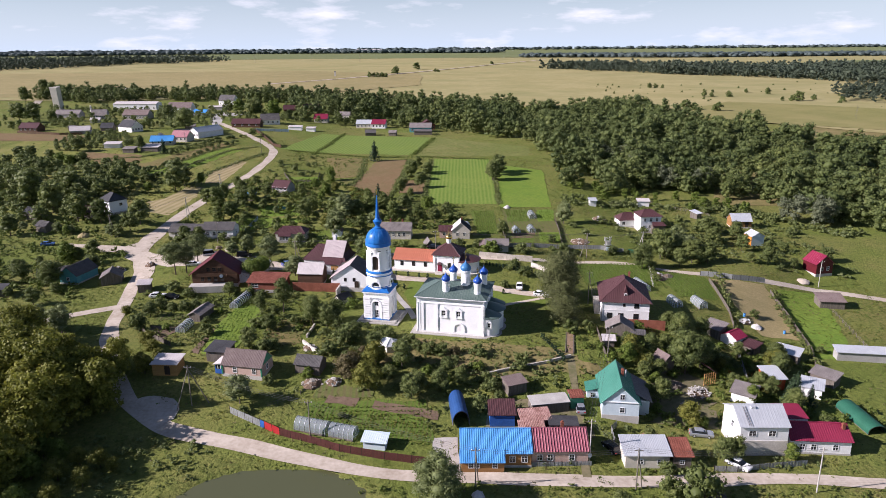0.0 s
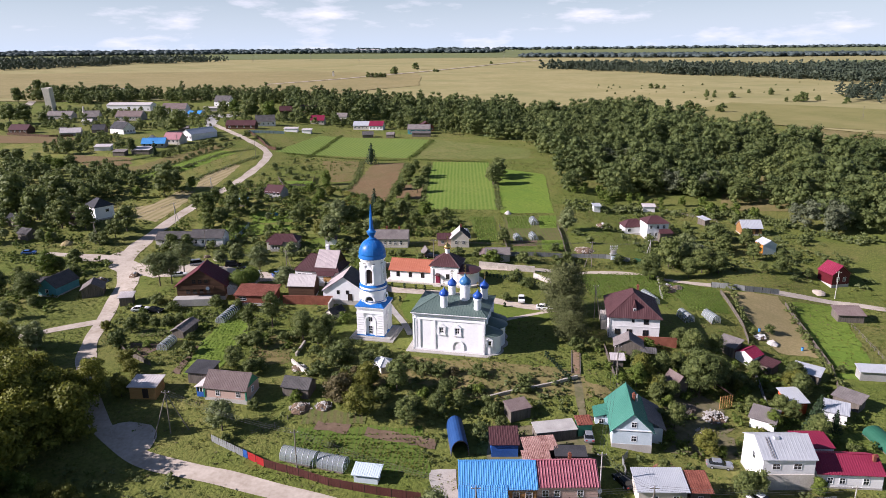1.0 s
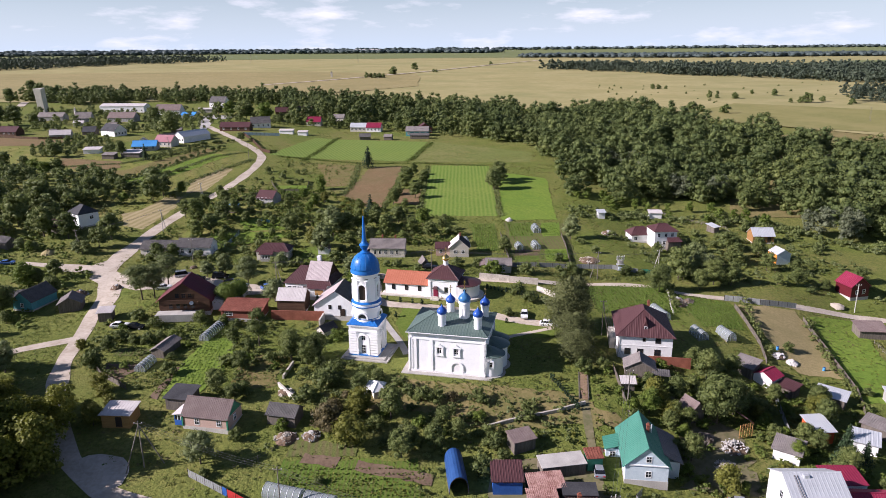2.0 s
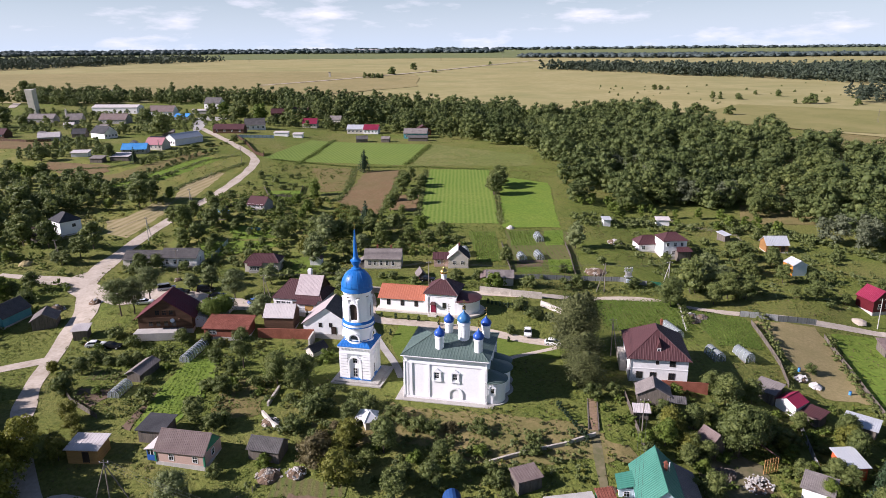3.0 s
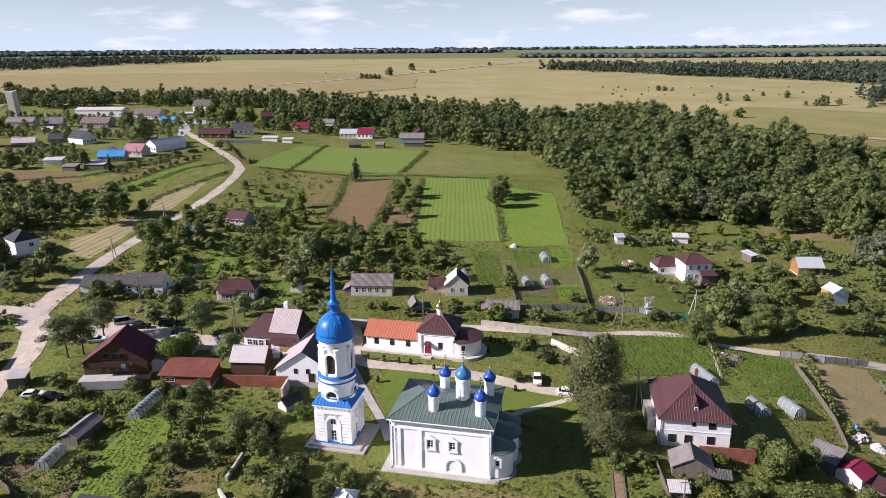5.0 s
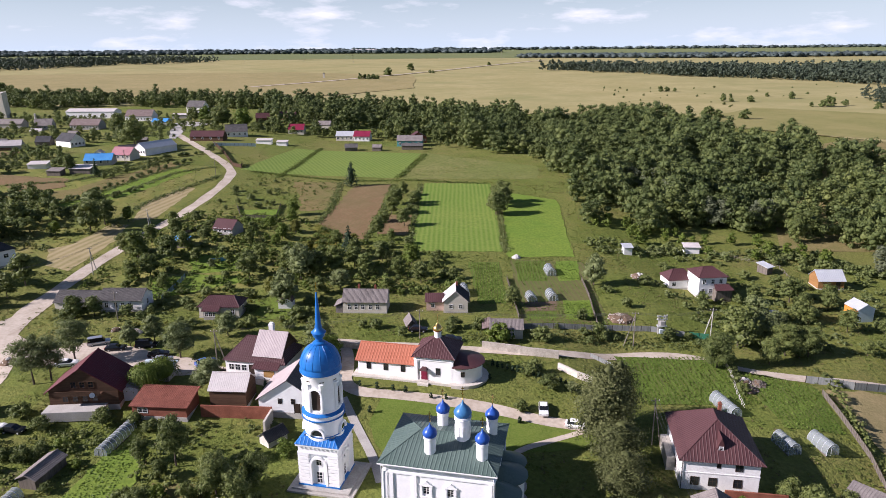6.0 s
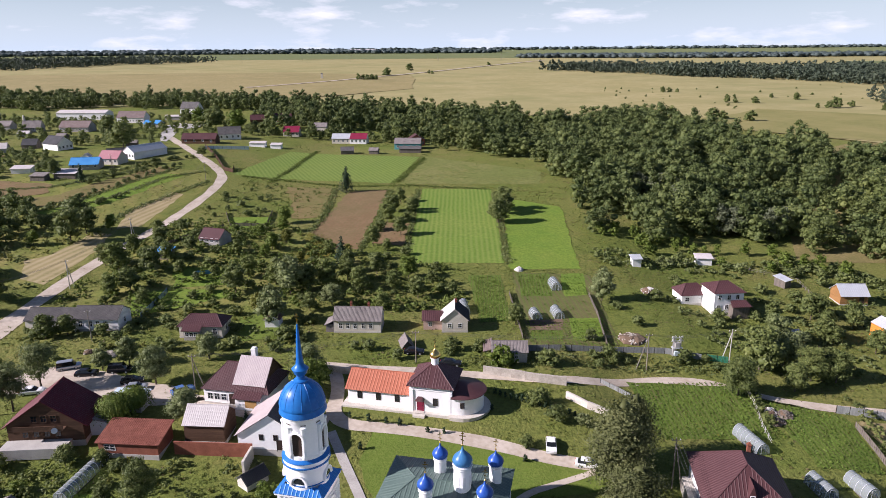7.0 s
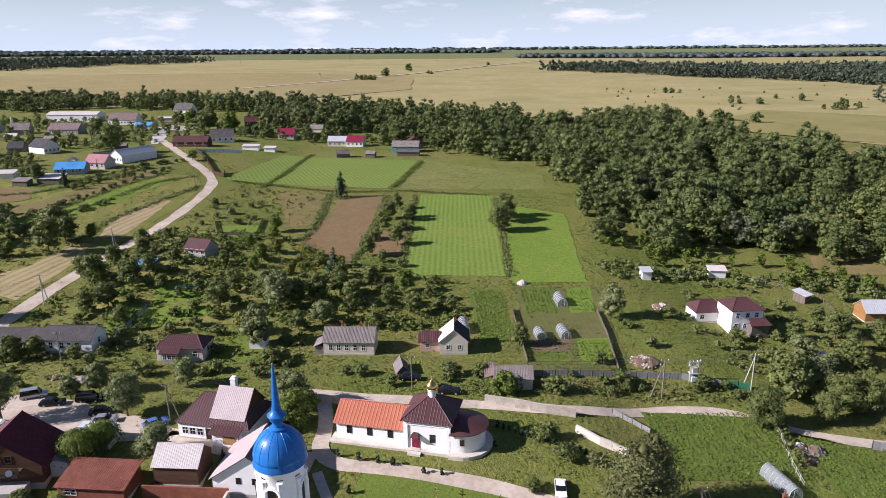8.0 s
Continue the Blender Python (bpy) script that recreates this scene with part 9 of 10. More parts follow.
EAST = (
    ("round", 67.1, 218.0, 10.2), ("grey", 73.2, 219.9, 8.2), ("round", 58.5, 207.7, 8.4), ("round", 70.4, 209.3, 6.5), ("round", 80.5, 212.8, 7.2), ("round", 92.4, 246.2, 7.3), ("round", 82.3, 245.4, 5.2), ("grey", 76.7, 231.0, 8.0), ("bush", 68.8, 245.3, 2.9), ("round", 88.7, 232.7, 6.3), ("bush", 33.6, 229.4, 2.7), ("bush", 36.5, 222.1, 3.3), ("bush", 22.2, 217.2, 3.5), ("brightbush", 12.4, 217.5, 4.0), ("bush", 8.3, 224.6, 2.6), ("bush", 2.5, 224.8, 2.9), ("bush", 51.9, 220.8, 2.5), ("round", 102.1, 244.2, 5.9), ("bush", 56.0, 255.3, 3.0), ("bush", 94.4, 257.9, 3.1),
)
YARD2 = (
    ("bush", 28.1, 159.1, 3.0), ("bush", 32.2, 159.9, 2.6), ("bush", 20.6, 195.1, 3.2), ("bush", 14.7, 188.7, 2.2), ("grey", 24.8, 193.9, 2.4), ("bush", 18.0, 200.7, 3.3), ("bush", 5.2, 147.7, 2.3),
)
NORTHWEST = (
    ("airy", -82.0, 198.0, 10.0), ("airy", -79.3, 199.3, 9.6), ("airy", -78.7, 207.8, 9.8), ("bright", -121.5, 211.9, 7.5), ("round", -116.1, 192.2, 8.6), ("grey", -95.8, 160.0, 7.4), ("grey", -102.4, 161.8, 6.8), ("round", -117.4, 220.0, 5.8), ("round", -141.1, 257.0, 10.9), ("round", -131.6, 255.1, 9.5), ("round", -116.8, 255.1, 9.6), ("round", -121.1, 301.7, 12.0), ("round", -118.4, 240.7, 5.0), ("round", -117.3, 247.1, 7.2), ("round", -128.0, 197.9, 7.0), ("round", -113.9, 179.3, 4.9), ("round", -156.5, 267.7, 13.5), ("round", -168.7, 275.5, 16.1), ("round", -161.4, 292.5, 12.1), ("round", -188.9, 297.9, 12.3), ("round", -151.6, 292.3, 9.7), ("round", -148.5, 306.7, 10.1), ("round", -157.6, 241.4, 8.3), ("yellow", -84.7, 170.8, 3.1), ("bush", -27.7, 207.6, 2.2), ("round", 17.7, 238.7, 5.4),
)
for x, y, h, w in ((27.8, 180.0, 14.5, 1.35), (31.5, 185.0, 13.2, 1.05), (27.6, 165.0, 7.5, 1.9), (28.2, 171.5, 9.0, 1.8)):
    tree("tall", x, y, h, "", w)
for zone in (HILL, SLOPE, GARDENS, FRONT, RIGHT, YARDS, BACK, EAST, YARD2, NORTHWEST):
    for key, x, y, h in zone:
        tree(key, x, y, max(h, 1.2))

rs = random.Random(5)
LOW = [(*crown(rg, 2.2, 1.7, 0.1, 6, 40, 0.4), 2.2) for _ in range(4)]


def grow(poly, gap, fade, kinds, lo, hi):
    """Plants scattered over a stretch of ground, clear of buildings and roads."""
    for x, y in strew(poly, gap, rs, fade):
        if free(x, y, 1.2):
            tree(rs.choice(kinds), x, y, rs.uniform(lo, hi))


def shrubs(poly, gap, fade):
    far = []
    for x, y in strew(poly, gap, rs, fade):
        if free(x, y, 0.6):
            if y < 205:
                tree(rs.choice(("bush", "bush", "brightbush")), x, y, rs.uniform(1.2, 2.6))
            else:
                far.append((x, y, rs.uniform(1.2, 2.6), rs.uniform(0, 6.3)))
    if far:
        wood("shrubbery", "low green bushes in the rough grass", far, LOW, WOODLIGHT)


def grove(name, label, poly, gap, fade, lo, hi, leaf):
    """Far garden trees, as one mass."""
    spots = [(x, y, rs.uniform(lo, hi), rs.uniform(0, 6.3)) for x, y in strew(poly, gap, rs, fade) if free(x, y, 1.5)]
    wood(name, label, spots, GARDEN, leaf)


GARDEN = [(*crown(rg, 6.5, 2.7, 0.3, 6, 36, 0.8, core=0.65), 6.5) for _ in range(5)]
near_edge = [(-118, 156), (-95, 152), (-83, 149), (-74.5, 143), (-69.5, 136), (-68, 128), (-71, 121.5), (-76.5, 114), (-80, 94), (-116, 92)]
ASHES = [stand(rg, 4, 4.6, ("round", "tall", "round"), (250, 0.42), TOPLEAF, 10, 0.42) for _ in range(4)]
stands("tall dense roadside wood with sunlit green tops", [(x, y, rs.uniform(1.05, 1.35) if y < 138 else rs.uniform(0.8, 1.0)) for x, y in strew(near_edge, 8.6, rs)], ASHES)
for x, y, h in ((-71.5, 113.0, 4.6), (-67.5, 112.0, 4.0), (-63.5, 111.4, 4.2), (-75.5, 114.6, 5.0), (-60.5, 110.0, 3.0), (-69, 107.5, 4.5), (-64, 106, 4.0), (-74, 108, 5), (-66.5, 101, 4.4), (-71, 99, 5)):
    tree("yellow" if x > -70 else "bright", x, y, h)
for x, y, h in ((-68.8, 148.5, 3.6), (-66.5, 145.5, 3.0), (-71.2, 151.5, 4.2), (-67.2, 140.2, 4.6), (-69.0, 143.0, 3.6)):
    tree("yellow", x, y, h)
shrubs([(-76.9, 188.4), (-60, 182), (-46, 184), (-28, 180), (-26, 150), (-36, 146), (-56, 152), (-74, 162)], 5.5, 0.72)
grow([(65.5, 213.6), (84.0, 209.9), (84.1, 227.6), (66.8, 228.9)], 5.0, 0.3, ("grey", "round"), 5, 8)
shrubs([(-28, 145), (14, 146), (22, 140), (8, 130), (-30, 134)], 4.2, 0.55)
grow([(36, 152), (76.5, 159.1), (76, 124), (42.4, 123.0)], 5.0, 0.45, ("round", "round", "bright", "yellow"), 2.8, 5.5)
shrubs([(36, 160), (80.5, 165.1), (78, 124), (40.4, 123.1)], 4.5, 0.5)
grow([(74.9, 209.4), (126.6, 206.8), (122.1, 240.2), (89.5, 256.0), (74.9, 235.1)], 8.0, 0.5, ("round", "grey", "round"), 3, 6)
shrubs([(60, 214), (128.8, 206.0), (122.8, 289.3), (60.5, 294.2)], 7.0, 0.6)
grove("scrub_trees", "dark trees in the rough land west of the road", [(-240, 356), (-208, 352), (-178, 342), (-172, 354), (-146, 331), (-131, 300), (-140, 296), (-148, 283), (-140, 256), (-166, 255), (-215, 300)], 5.4, 0.15, 3.0, 8.0, WOODLIGHT)
grow([(-150, 256), (-121.2, 248.9), (-113.2, 236.9), (-128, 236), (-160, 246)], 5.0, 0.35, ("round", "bright", "grey"), 2.5, 5)
grow([(-160, 215), (-119.1, 216.9), (-105.1, 203.9), (-106, 186), (-150, 180)], 7.0, 0.45, ("round", "bright", "round"), 3, 6)
grove("village_trees", "trees between the far houses", [(-330, 480), (-190, 478), (-160, 480), (-120, 520), (-20, 505), (5, 470), (10, 500), (-40, 540), (-130, 560), (-250, 640), (-360, 640)], 7.4, 0.5, 2.0, 6.5, WOODLIGHT)
grove("bush_belt", "dense bushes along the far gardens", [(-236, 416), (-222, 391), (-200, 390), (-208, 418), (-172, 378), (-178, 399), (-209, 447), (-232, 457), (-232, 437)], 4.6, 0.2, 2.0, 5, WOODLIGHT)
grove("village_trees", "trees behind the far gardens", [(-125, 535), (-98, 550), (-55, 535), (-10, 515), (12, 490), (5, 480), (-30, 510), (-80, 520)], 7.0, 0.25, 5, 11, LEAF)
for key, x, y, h, w in (("round", -173.7, 461, 15.5, 1.15), ("round", -203, 507, 14.6, 0.8), ("round", -310, 523, 15, 1.1), ("round", -321, 523, 15, 1.0), ("round", -295, 521, 9.7, 1.1), ("spruce", -157.5, 382, 8.8, 0.9), ("bright", -136, 545, 13.8, 1.2), ("round", -151, 548, 15.6, 1.1), ("bright", -174, 582, 12, 1.1), ("round", -183, 584, 11, 1.0), ("round", -228, 367, 7.6, 1.1), ("round", -222, 367, 8, 1.1), ("round", -210, 364, 6.5, 1.0), ("bright", -200, 355, 6.7, 1.3), ("bright", -191, 348, 7.1, 1.2), ("round", -186.6, 351, 7.5, 1.3), ("round", -208.4, 389, 8.3, 1.3), ("round", -173.4, 390, 8.8, 0.8), ("round", -125, 314, 11.7, 1.1), ("round", -120.3, 310.6, 9.6, 1.0), ("bright", -131.5, 298.5, 5, 1.0), ("bright", -114.4, 315.8, 5.8, 0.8), ("round", -428, 712, 16, 0.9), ("round", -480, 840, 18, 1.0), ("round", -470, 838, 15, 1.0), ("round", -185, 470, 9, 1.0), ("round", -190, 478, 8, 1.1), ("bush", -140, 418, 3.5, 1.2), ("round", -124, 440, 5.5, 1.2)):
    tree(key, x, y, h, "", w)
grove("village_trees", "trees round the blue-roofed house", [(-152, 398), (-158, 380), (-150, 376), (-132, 402), (-140, 420), (-150, 412)], 4.5, 0.3, 1.8, 3.8, LEAF)
hedge = []
for a, b, n in (((-149, 338), (-127, 421), 26), ((-143, 318), (-128, 364), 14), ((-236, 500), (-186, 520), 18), ((-300, 500), (-262, 505), 14), ((-140, 425), (-118, 446), 9)):
    for i in range(n):
        k = (i + rs.uniform(-0.4, 0.4)) / n
        px, py = a[0] + (b[0] - a[0]) * k + rs.uniform(-1, 1), a[1] + (b[1] - a[1]) * k + rs.uniform(-1, 1)
        if free(px, py, 0.8):
            hedge.append((px, py, rs.uniform(1.0, 2.4), rs.uniform(0, 6.3)))
wood("hedgerow", "low bushes along the field strips", hedge, LOW, WOODLIGHT)
shrubs([(-108, 380), (-59.4, 381.8), (-60.2, 322.7), (-95.1, 337.5)], 7.0, 0.6)
grow([(-14.7, 345.8), (-9.8, 345.8), (-9.7, 310.5), (-14.5, 310.5)], 4.5, 0.2, ("round", "bright"), 4, 7)
grow([(20.5, 345.8), (24.5, 345.7), (23.3, 322.7), (19.4, 322.7)], 5, 0.2, ("round",), 6, 10)
grove("wood_edge", "young trees at the edge of the wood", [(48.6, 322.7), (106.1, 292.7), (122.5, 275.4), (115.0, 270.0), (58.6, 294.8)], 5.0, 0.4, 2.5, 5.5, LEAFB)
shrubs([(-99.1, 220.6), (-48.2, 220.4), (-28.9, 226.3), (-28.9, 243.8), (-99.1, 251.4)], 4.2, 0.5)
shrubs([(-19.2, 226.2), (59.4, 222.4), (60, 218), (-19.3, 220.5)], 3.5, 0.55)
shrubs([(-99.1, 248.4), (7.7, 249.7), (7.8, 292.7), (-88.3, 325.2)], 6.0, 0.75)
shrubs([(34.9, 285.0), (60.5, 294.2), (58.4, 235.5), (42.4, 234.0)], 8, 0.7)
for x, y in ((-16.5, 196.2), (-13.0, 195.2), (-9.8, 194.6), (-7.4, 194.1), (-2.4, 192.2), (0.5, 191.9), (9.3, 198.3), (-13.8, 188.3), (13.9, 185.2)):
    tree("thuja", x, y, rs.uniform(1.4, 1.8), "clipped thujas by the chapel")
for i in range(16):
    k = i / 15
    tree("thuja", 10.2 + 14.9 * k, 204.4 - 8.8 * k, rs.uniform(1.3, 1.8), "thuja row along the wall")
for i in range(12):
    tree("thuja", 20.8 + 3.4 * i / 11, 156 - 12 * i / 11, rs.uniform(1.2, 1.9), "thuja row by the steps")

WILLOWS = [(*crown(rg, 10.0, 3.6, 0.8, 8, 110, 0.55, core=0.6), 10.0) for _ in range(3)]
wood("willow_thicket", "silvery grey willows within the wood", [(x, y, rr.uniform(9.5, 12.5), rr.uniform(0, 6.3)) for x, y in strew([(80, 368), (100, 368), (106, 350), (88, 344)], 7.5, rr, 0.2) + strew([(86.3, 316.4), (116, 330), (126, 316), (97.0, 298.1)], 7.5, rr, 0.45) + strew([(128.3, 273.5), (150, 286), (156, 270), (133.7, 251.9)], 7.5, rr, 0.5)], WILLOWS, SILVER)
SCRUB = [(*crown(rg, 5.0, 2.6, 0.1, 6, 36, 0.9), 5.0) for _ in range(3)]
wood("plain_bushes", "scattered bushes and single trees on the plain", [(x, y, h, rr.uniform(0, 6.3)) for x, y, h in (
    (-26, 1413, 7), (-20, 1409, 6), (-135, 1216, 10), (-128, 1219, 9), (-121, 1213, 9), (-114, 1217, 9), (-107, 1215, 8), (-99, 1331, 15), (-68, 1529, 16), (110, 1806, 9), (254, 900, 7), (262, 902, 6), (270, 899, 5), (274, 763, 8), (281, 760, 5), (303, 817, 4), (297, 753, 7), (340, 814, 5), (353, 787, 8), (338, 700, 6), (330, 703, 5), (344, 700, 10), (365, 711, 6), (230, 607, 8), (208, 624, 9), (215, 621, 7), (379, 684, 6), (250, 574, 5))]
     + [(rr.uniform(150, 520), rr.uniform(560, 1000), rr.uniform(1.2, 3.0), 0.0) for _ in range(60)], SCRUB, LEAFD)

MOWED = [[(-8.9, 378.5), (20.8, 377.5), (18.9, 283.8), (-10.6, 284.9)], [(24.6, 361.0), (46.0, 346.9), (40.6, 278.1), (19.9, 278.2)], [(-42.5, 377.4), (-23.7, 378.4), (-21.3, 299.7), (-44.8, 304.8)], [(-85, 471), (-12, 455), (-20.9, 389.7), (-98, 404)], [(-11.6, 193.4), (25.8, 185.2), (30, 178), (14, 176), (-10, 175), (-13.9, 185.4)], [(75.8, 197.6), (92, 198), (88.3, 164.2), (78.1, 166.8)], [(-118.4, 321.7), (-113.5, 352.9), (-104.6, 353.0), (-110.4, 316.8)], [(-128, 278), (-115.4, 308.7), (-108.6, 304.1), (-110.4, 271.9), (-117.3, 264.8)]]
CLUMP = [(*crown(rg, 1.6, 1.25, 0.05, 3, 20, 0.36), 1.6) for _ in range(5)]


def thicket(label, poly, gap, fade, lo, hi, leaf, seed):
    """Rank low growth in patches, clear of buildings, roads and mown ground."""
    r, spots = random.Random(seed), []
    for x, y in strew(poly, gap, r):
        k = noise.noise((x * 0.07, y * 0.07, seed)) * 0.55 + r.random()
        if k > fade and free(x, y, 0.5) and not any(inside(x, y, m) for m in MOWED):
            spots.append((x, y, r.uniform(lo, hi), r.uniform(0, 6.3)))
    if spots:
        wood("thicket", label, spots, CLUMP, leaf)


# ---- low growth ----
def tufts(name, label, places, size, leaf, material, blades):
    rng = np.random.default_rng(17)
    base = np.array([(x, y, land(x, y)) for x, y in places])
    at = np.repeat(base, blades, 0)
    at[:, :2] += rng.normal(0, size * 0.55, (len(at), 2))
    at[:, 2] += rng.uniform(0.05, 0.75, len(at)) * size
    out = rng.normal(0, 0.5, (len(at), 3))
    out[:, 2] = 0.8
    me = joined(name, np.zeros((0, 3)), np.zeros((0, 3), int), leaves(rng, at, out, leaf), material)
    return tagged(new(name, me), label, "undergrowth", "", "stuff")




def weedy(n, lo, hi, limit, box, seed):
    r, out = random.Random(seed), []
    for _ in range(n):
        x, y = r.uniform(box[0], box[1]), r.uniform(box[2], box[3])
        v = noise.noise((x * 0.045, y * 0.045, seed)) + 0.5 * noise.noise((x * 0.16, y * 0.16, seed + 3))
        if lo < v < hi and free(x, y, 0.3) and not any(inside(x, y, m) for m in MOWED):
            out.append((x, y))
    return out


GROUNDS = (
    ("weedy bushes between the old gardens", [(-103.3, 250.8), (5.8, 245.7), (5.8, 292.8), (-29.1, 293.2), (-54.4, 322.7), (-97.3, 328.1)], 2.7, 0.5, 0.7, 2.3),
    ("weedy bushes of the western gardens", [(-91.3, 188.1), (-28, 184), (-26, 146), (-56, 148), (-78, 160)], 2.3, 0.55, 0.6, 1.7),
    ("weedy bushes under the church hill", [(-30, 152), (22, 148), (22, 136), (-34, 133)], 2.3, 0.55, 0.6, 1.6),
    ("weedy bushes among the yards", [(26, 162), (84, 164), (84, 124), (40, 119)], 2.2, 0.5, 0.6, 1.8),
    ("weedy bushes behind the parking ground", [(-99.0, 222.6), (-28.9, 226.3), (-28.9, 245.7), (-101.4, 252.9)], 2.6, 0.6, 0.6, 1.6),
    ("weedy bushes by the eastern lane", [(62, 218), (128, 206), (130, 266), (58.5, 257.1)], 2.8, 0.62, 0.7, 2.0),
    ("weedy bushes of the western yards", [(-165, 178), (-106, 182), (-105.3, 229.0), (-121.1, 236.8), (-140, 262), (-168, 250)], 2.8, 0.5, 0.7, 2.2),
    ("weedy bushes beside the road", [(-150, 256), (-112.3, 254.8), (-112.4, 313.8), (-150, 330)], 3.0, 0.6, 0.7, 2.0),
    ("bushes along the edge of the wood", [(44.5, 292.6), (122, 284), (136, 262), (152, 250), (142, 244), (112, 276), (50.3, 281.0)], 2.5, 0.35, 1.0, 3.0),
    ("weeds on the old field strips", [(-95.1, 339.4), (-56.6, 338.3), (-49.5, 385.1), (-98, 392)], 3.2, 0.75, 0.5, 1.3),
    ("weeds between the sheds of the front yards", [(-6, 118), (31, 118), (31, 146), (-6, 146)], 1.9, 0.5, 0.4, 1.3),
    ("weeds round the front houses", [(27, 109), (64, 109), (64, 127), (27, 126)], 2.0, 0.5, 0.4, 1.4),
    ("weeds along the verge of the village road", [(-22, 104), (90, 99), (90, 104), (-22, 107)], 1.8, 0.55, 0.3, 0.9),
    ("rank grass on the churchyard hill", [(-14, 148), (24, 146), (30, 160), (16, 156), (-12, 158)], 1.9, 0.62, 0.3, 0.8),
    ("weedy bushes by the pond and the road", [(-72, 118), (-55, 122), (-40, 112), (-50, 100), (-74, 98)], 2.4, 0.6, 0.5, 1.5),
)
for i, (text, poly, gap, fade, lo, hi) in enumerate(GROUNDS):
    thicket(text, poly, gap, fade, lo, hi, (WEED, LEAF, WOODLIGHT)[i % 3], i)
    thicket(text, poly, gap * 1.5, fade + 0.12, lo, hi * 0.8, (LEAFB, LEAFY, LEAFG)[i % 3], i + 40)
hedges = []
for a, b in (((92.4, 193), (83.6, 150)), ((79, 205), (73, 168)), ((59.4, 196), (62, 214))):
    for i in range(26):
        k = (i + rs.uniform(-0.4, 0.4)) / 26
        hedges.append((a[0] + (b[0] - a[0]) * k + rs.uniform(-0.7, 0.7), a[1] + (b[1] - a[1]) * k, rs.uniform(0.8, 1.9), rs.uniform(0, 6.3)))
wood("berry_hedge", "rows of berry bushes between the plots", hedges, CLUMP, LEAF)

tufts("undergrowth", "rank dark green weeds and nettles", weedy(17000, 0.08, 9, 0, (-125, 125, 100, 300), 2), 0.42, 0.26, WEED, 9)
tufts("undergrowth", "tall bright green weeds", weedy(17000, -0.02, 9, 0, (-125, 125, 100, 300), 7), 0.36, 0.27, WEED, 7)
tufts("undergrowth", "yellow-green tall grass", weedy(18000, 0.0, 9, 0, (-150, 125, 100, 420), 12), 0.32, 0.28, LEAFY, 6)
tufts("undergrowth", "dry pale grass stems", weedy(16000, 0.1, 9, 0, (-150, 125, 100, 420), 15), 0.3, 0.28, DRYLEAF, 6)
tufts("undergrowth", "tall nettles between the lane and the fence", [q for q in strew([(3.9, 215.5), (40, 217.6), (60, 216), (62.4, 220.3), (39.1, 223.6), (5.8, 221.4)], 1.0, rs, 0.3) if free(*q, 0.2)], 0.9, 0.42, LEAF, 9)
tufts("undergrowth", "rank weeds round the left gardens", [q for q in strew([(-91.7, 185.6), (-59.3, 186.8), (-46, 182), (-34, 150), (-62, 150), (-80, 162)], 1.5, rs, 0.35) if free(*q, 0.2)], 0.7, 0.36, WEED, 9)
tufts("undergrowth", "lush yellow-green weeds in the garden", [q for q in strew([(-30, 122), (-5, 119), (-5, 127), (-28, 128)], 0.9, rs, 0.4) if free(*q, 0.2)], 0.6, 0.34, LEAFY, 7)
tufts("meadow_growth", "coarse meadow weeds beyond the gardens", weedy(12000, 0.05, 9, 0, (-250, 60, 250, 520), 21), 0.3, 0.42, WEED, 5)
def ridge(pts, gap, wide, seed):
    """Places along a line, scattered a little to both sides."""
    r, out = random.Random(seed), []
    for (ax, ay), (bx, by) in zip(pts, pts[1:]):
        for i in range(int(math.hypot(bx - ax, by - ay) / gap)):
            k = r.random()
            out.append((ax + (bx - ax) * k + r.gauss(0, wide), ay + (by - ay) * k + r.gauss(0, wide)))
    return out


RIDGES = ([(-156.1, 334.3), (-145.2, 342.8), (-138.7, 366.7), (-133.5, 386.1), (-125.4, 409.9)], [(-146.2, 326.0), (-141.6, 337.3), (-130.7, 359.3), (-124.3, 390.2), (-111.6, 406.3)], [(-119.1, 314.1), (-118.0, 339.0), (-111.9, 361.6), (-104.0, 389.4)], [(-190, 366), (-166, 372), (-148, 396), (-138, 420)], [(-170, 384), (-152, 404), (-142, 424)])
for i, r_ in enumerate(RIDGES):
    tufts("weed_ridge", "dark ridge of tall weeds between the field strips", ridge(r_, 0.16, 0.7, i), 0.8, 0.55, WOODLIGHT, 4)
tufts("weed_ridge", "dark balks of tall grass across the hayfield", ridge([(-77.5, 390.2), (-73.9, 423.1), (-71.2, 474.2)], 0.12, 0.7, 21) + ridge([(-21.2, 390.4), (-16.1, 417.6), (-9.9, 450.5)], 0.1, 0.9, 22) + ridge([(-93.7, 401.5), (-70.3, 395.0), (-42.3, 383.6), (-16.8, 385.1), (20.0, 376.5)], 0.2, 0.8, 23), 0.7, 0.5, WEED, 4)
tufts("weed_ridge", "yellow flowering weeds beside the fallow", ridge([(-44.2, 311.0), (-39.5, 299.9), (-40.0, 287.8)], 0.06, 1.6, 9), 0.6, 0.4, LEAFY, 4)
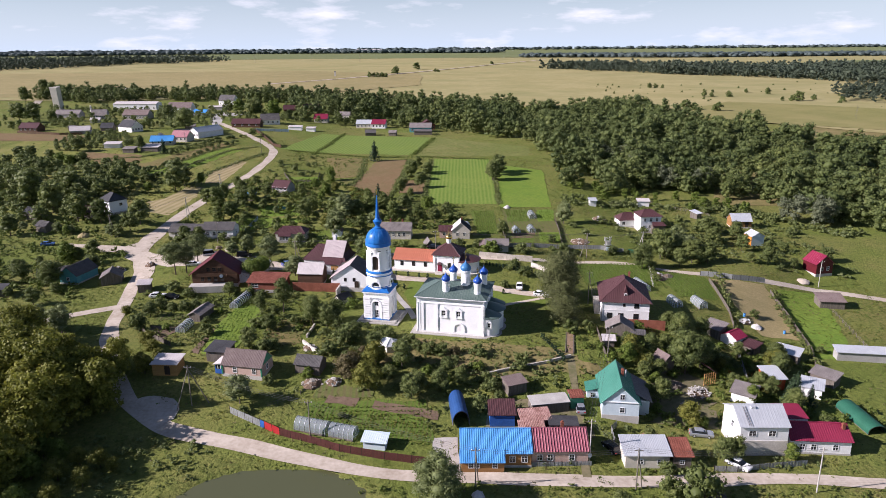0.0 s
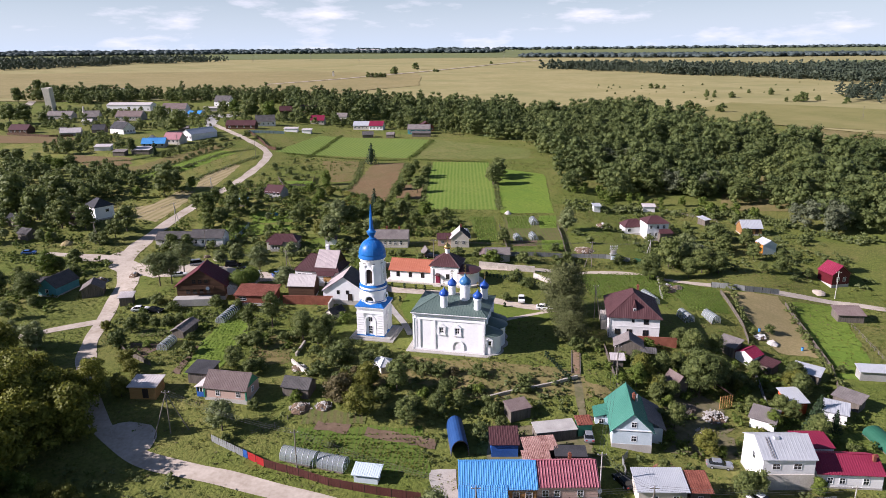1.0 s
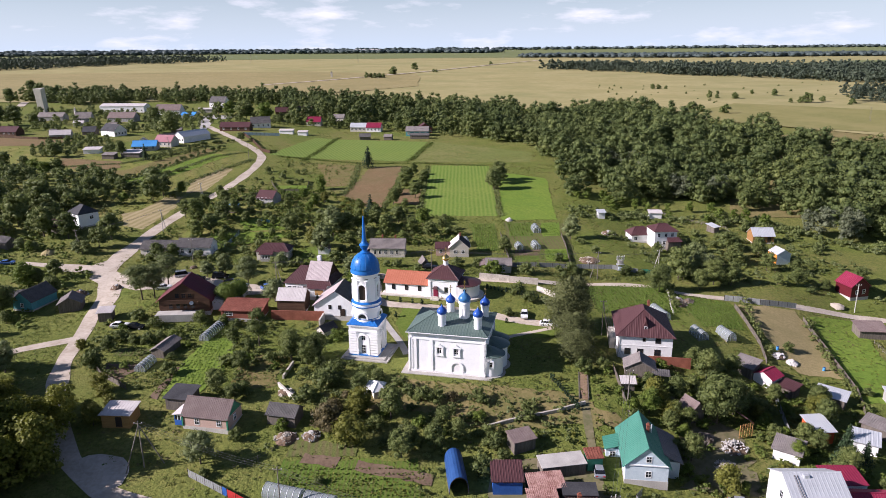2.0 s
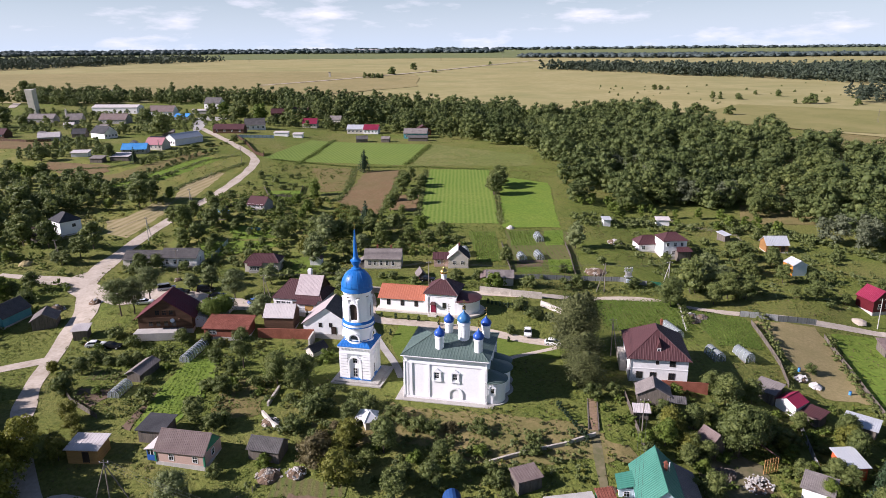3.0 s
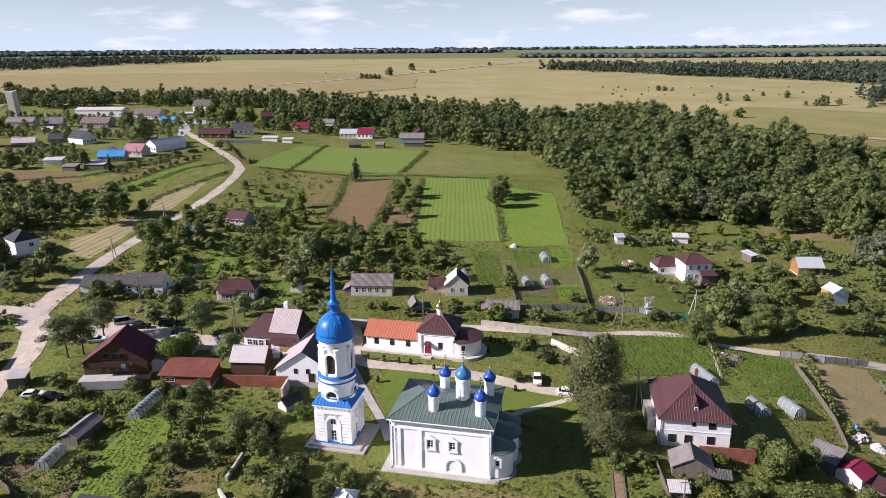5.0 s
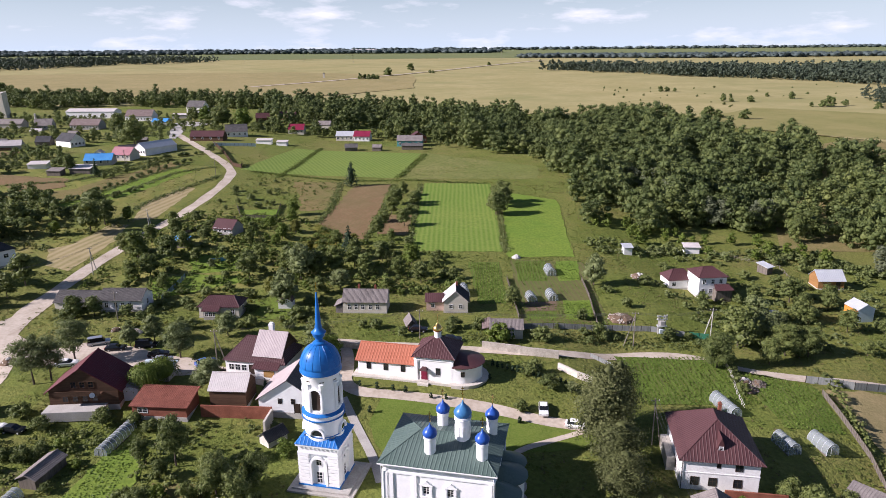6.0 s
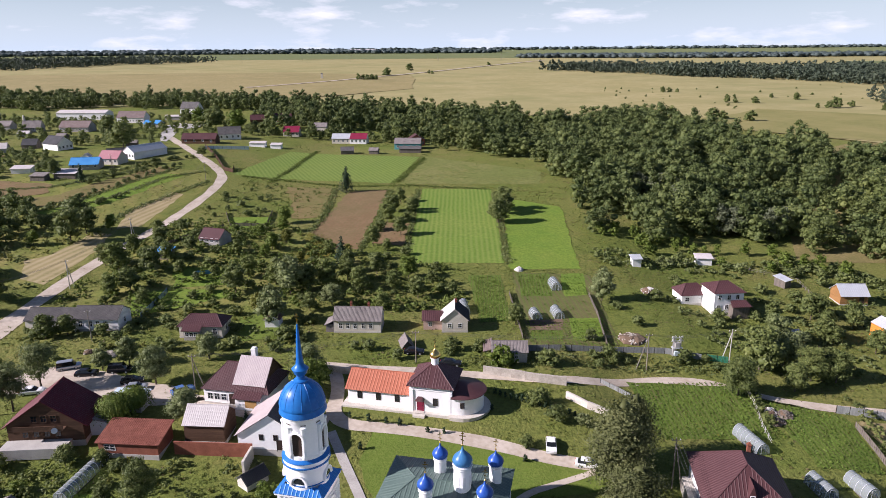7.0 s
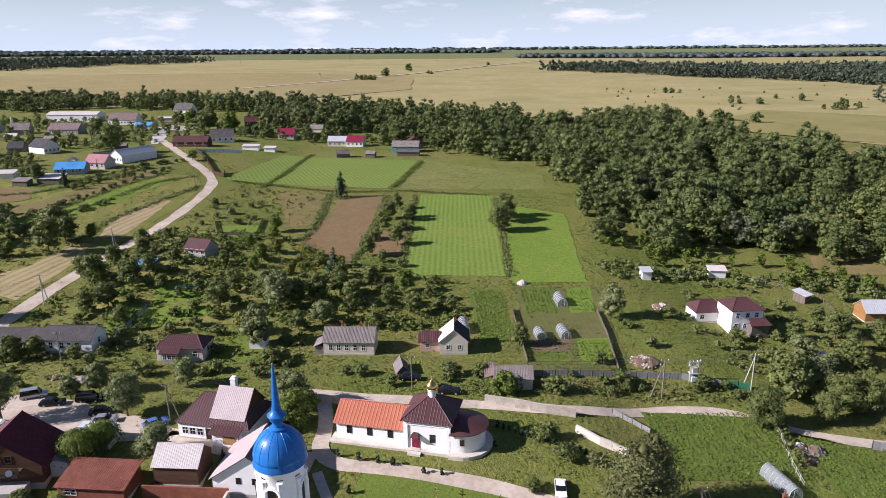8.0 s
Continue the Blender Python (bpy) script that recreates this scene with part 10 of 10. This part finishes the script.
tufts("weed_ridge", "rank growth along the fallow edges", ridge([(-46.5, 380.7), (-43.9, 335.2), (-45.6, 314.7)], 0.15, 0.9, 10) + ridge([(-22.3, 376.2), (-23.7, 322.5), (-26.2, 297.0)], 0.15, 0.8, 11) + ridge([(-10.5, 376.4), (-11.2, 292.8)], 0.2, 0.5, 12) + ridge([(22.1, 370.9), (19.8, 283.0)], 0.2, 0.6, 13), 0.8, 0.55, WOODLIGHT, 4)
tufts("potato_plants", "rows of leafy potato plants on the slope", [(x0 - 0.06 * (q - 162), q) for x0 in np.arange(-57.2, -51, 0.9) for q in np.arange(152.6, 179.3, 0.6)], 0.32, 0.34, CROPLEAF, 5)
tufts("potato_plants", "rows of leafy potato plants behind the tall house", [(x0, q) for x0 in np.arange(61.6, 74.9, 0.95) for q in np.arange(182.5, 207.0, 0.5) if inside(x0, q, [(61.6, 207.0), (74.9, 199.5), (72.2, 182.5), (61.7, 183.3)])], 0.32, 0.34, CROPLEAF, 5)
CROPROWS = [(x0 + 0.35 * noise.noise((x0, q * 0.3, 1)), q * 1.0) for x0 in [38.8 + i * 0.95 for i in range(24)] for q in np.arange(192.3, 213, 0.5)]
tufts("potato_plants", "rows of leafy potato plants", CROPROWS, 0.32, 0.34, CROPLEAF, 6)
tufts("potato_plants", "rows of leafy potato plants", [(x0, q) for x0 in [9.3 + i * 0.82 for i in range(9)] for q in np.arange(240.8, 272.5, 0.6)], 0.32, 0.45, CROPLEAF, 4)
tufts("vegetable_rows", "rows of vegetables in the beds", [(x0, q) for x0 in np.arange(20.8, 40.4, 0.7) for q in np.arange(227.4, 239.6, 1.5)] + [(x0, q) for x0 in np.arange(-29, -5, 0.7) for q in np.arange(118.1, 129.2, 1.2)] + [(x0, q) for x0 in np.arange(21.8, 29.8, 1.0) for q in np.arange(257.6, 273.4, 0.6)] + [(x0, q) for x0 in np.arange(33.3, 39.5, 0.8) for q in np.arange(258.2, 272.4, 0.9)] + [(x0, q) for x0 in np.arange(31.3, 37.1, 0.8) for q in np.arange(230.2, 241.6, 0.9)], 0.3, 0.42, CROPLEAF, 4)
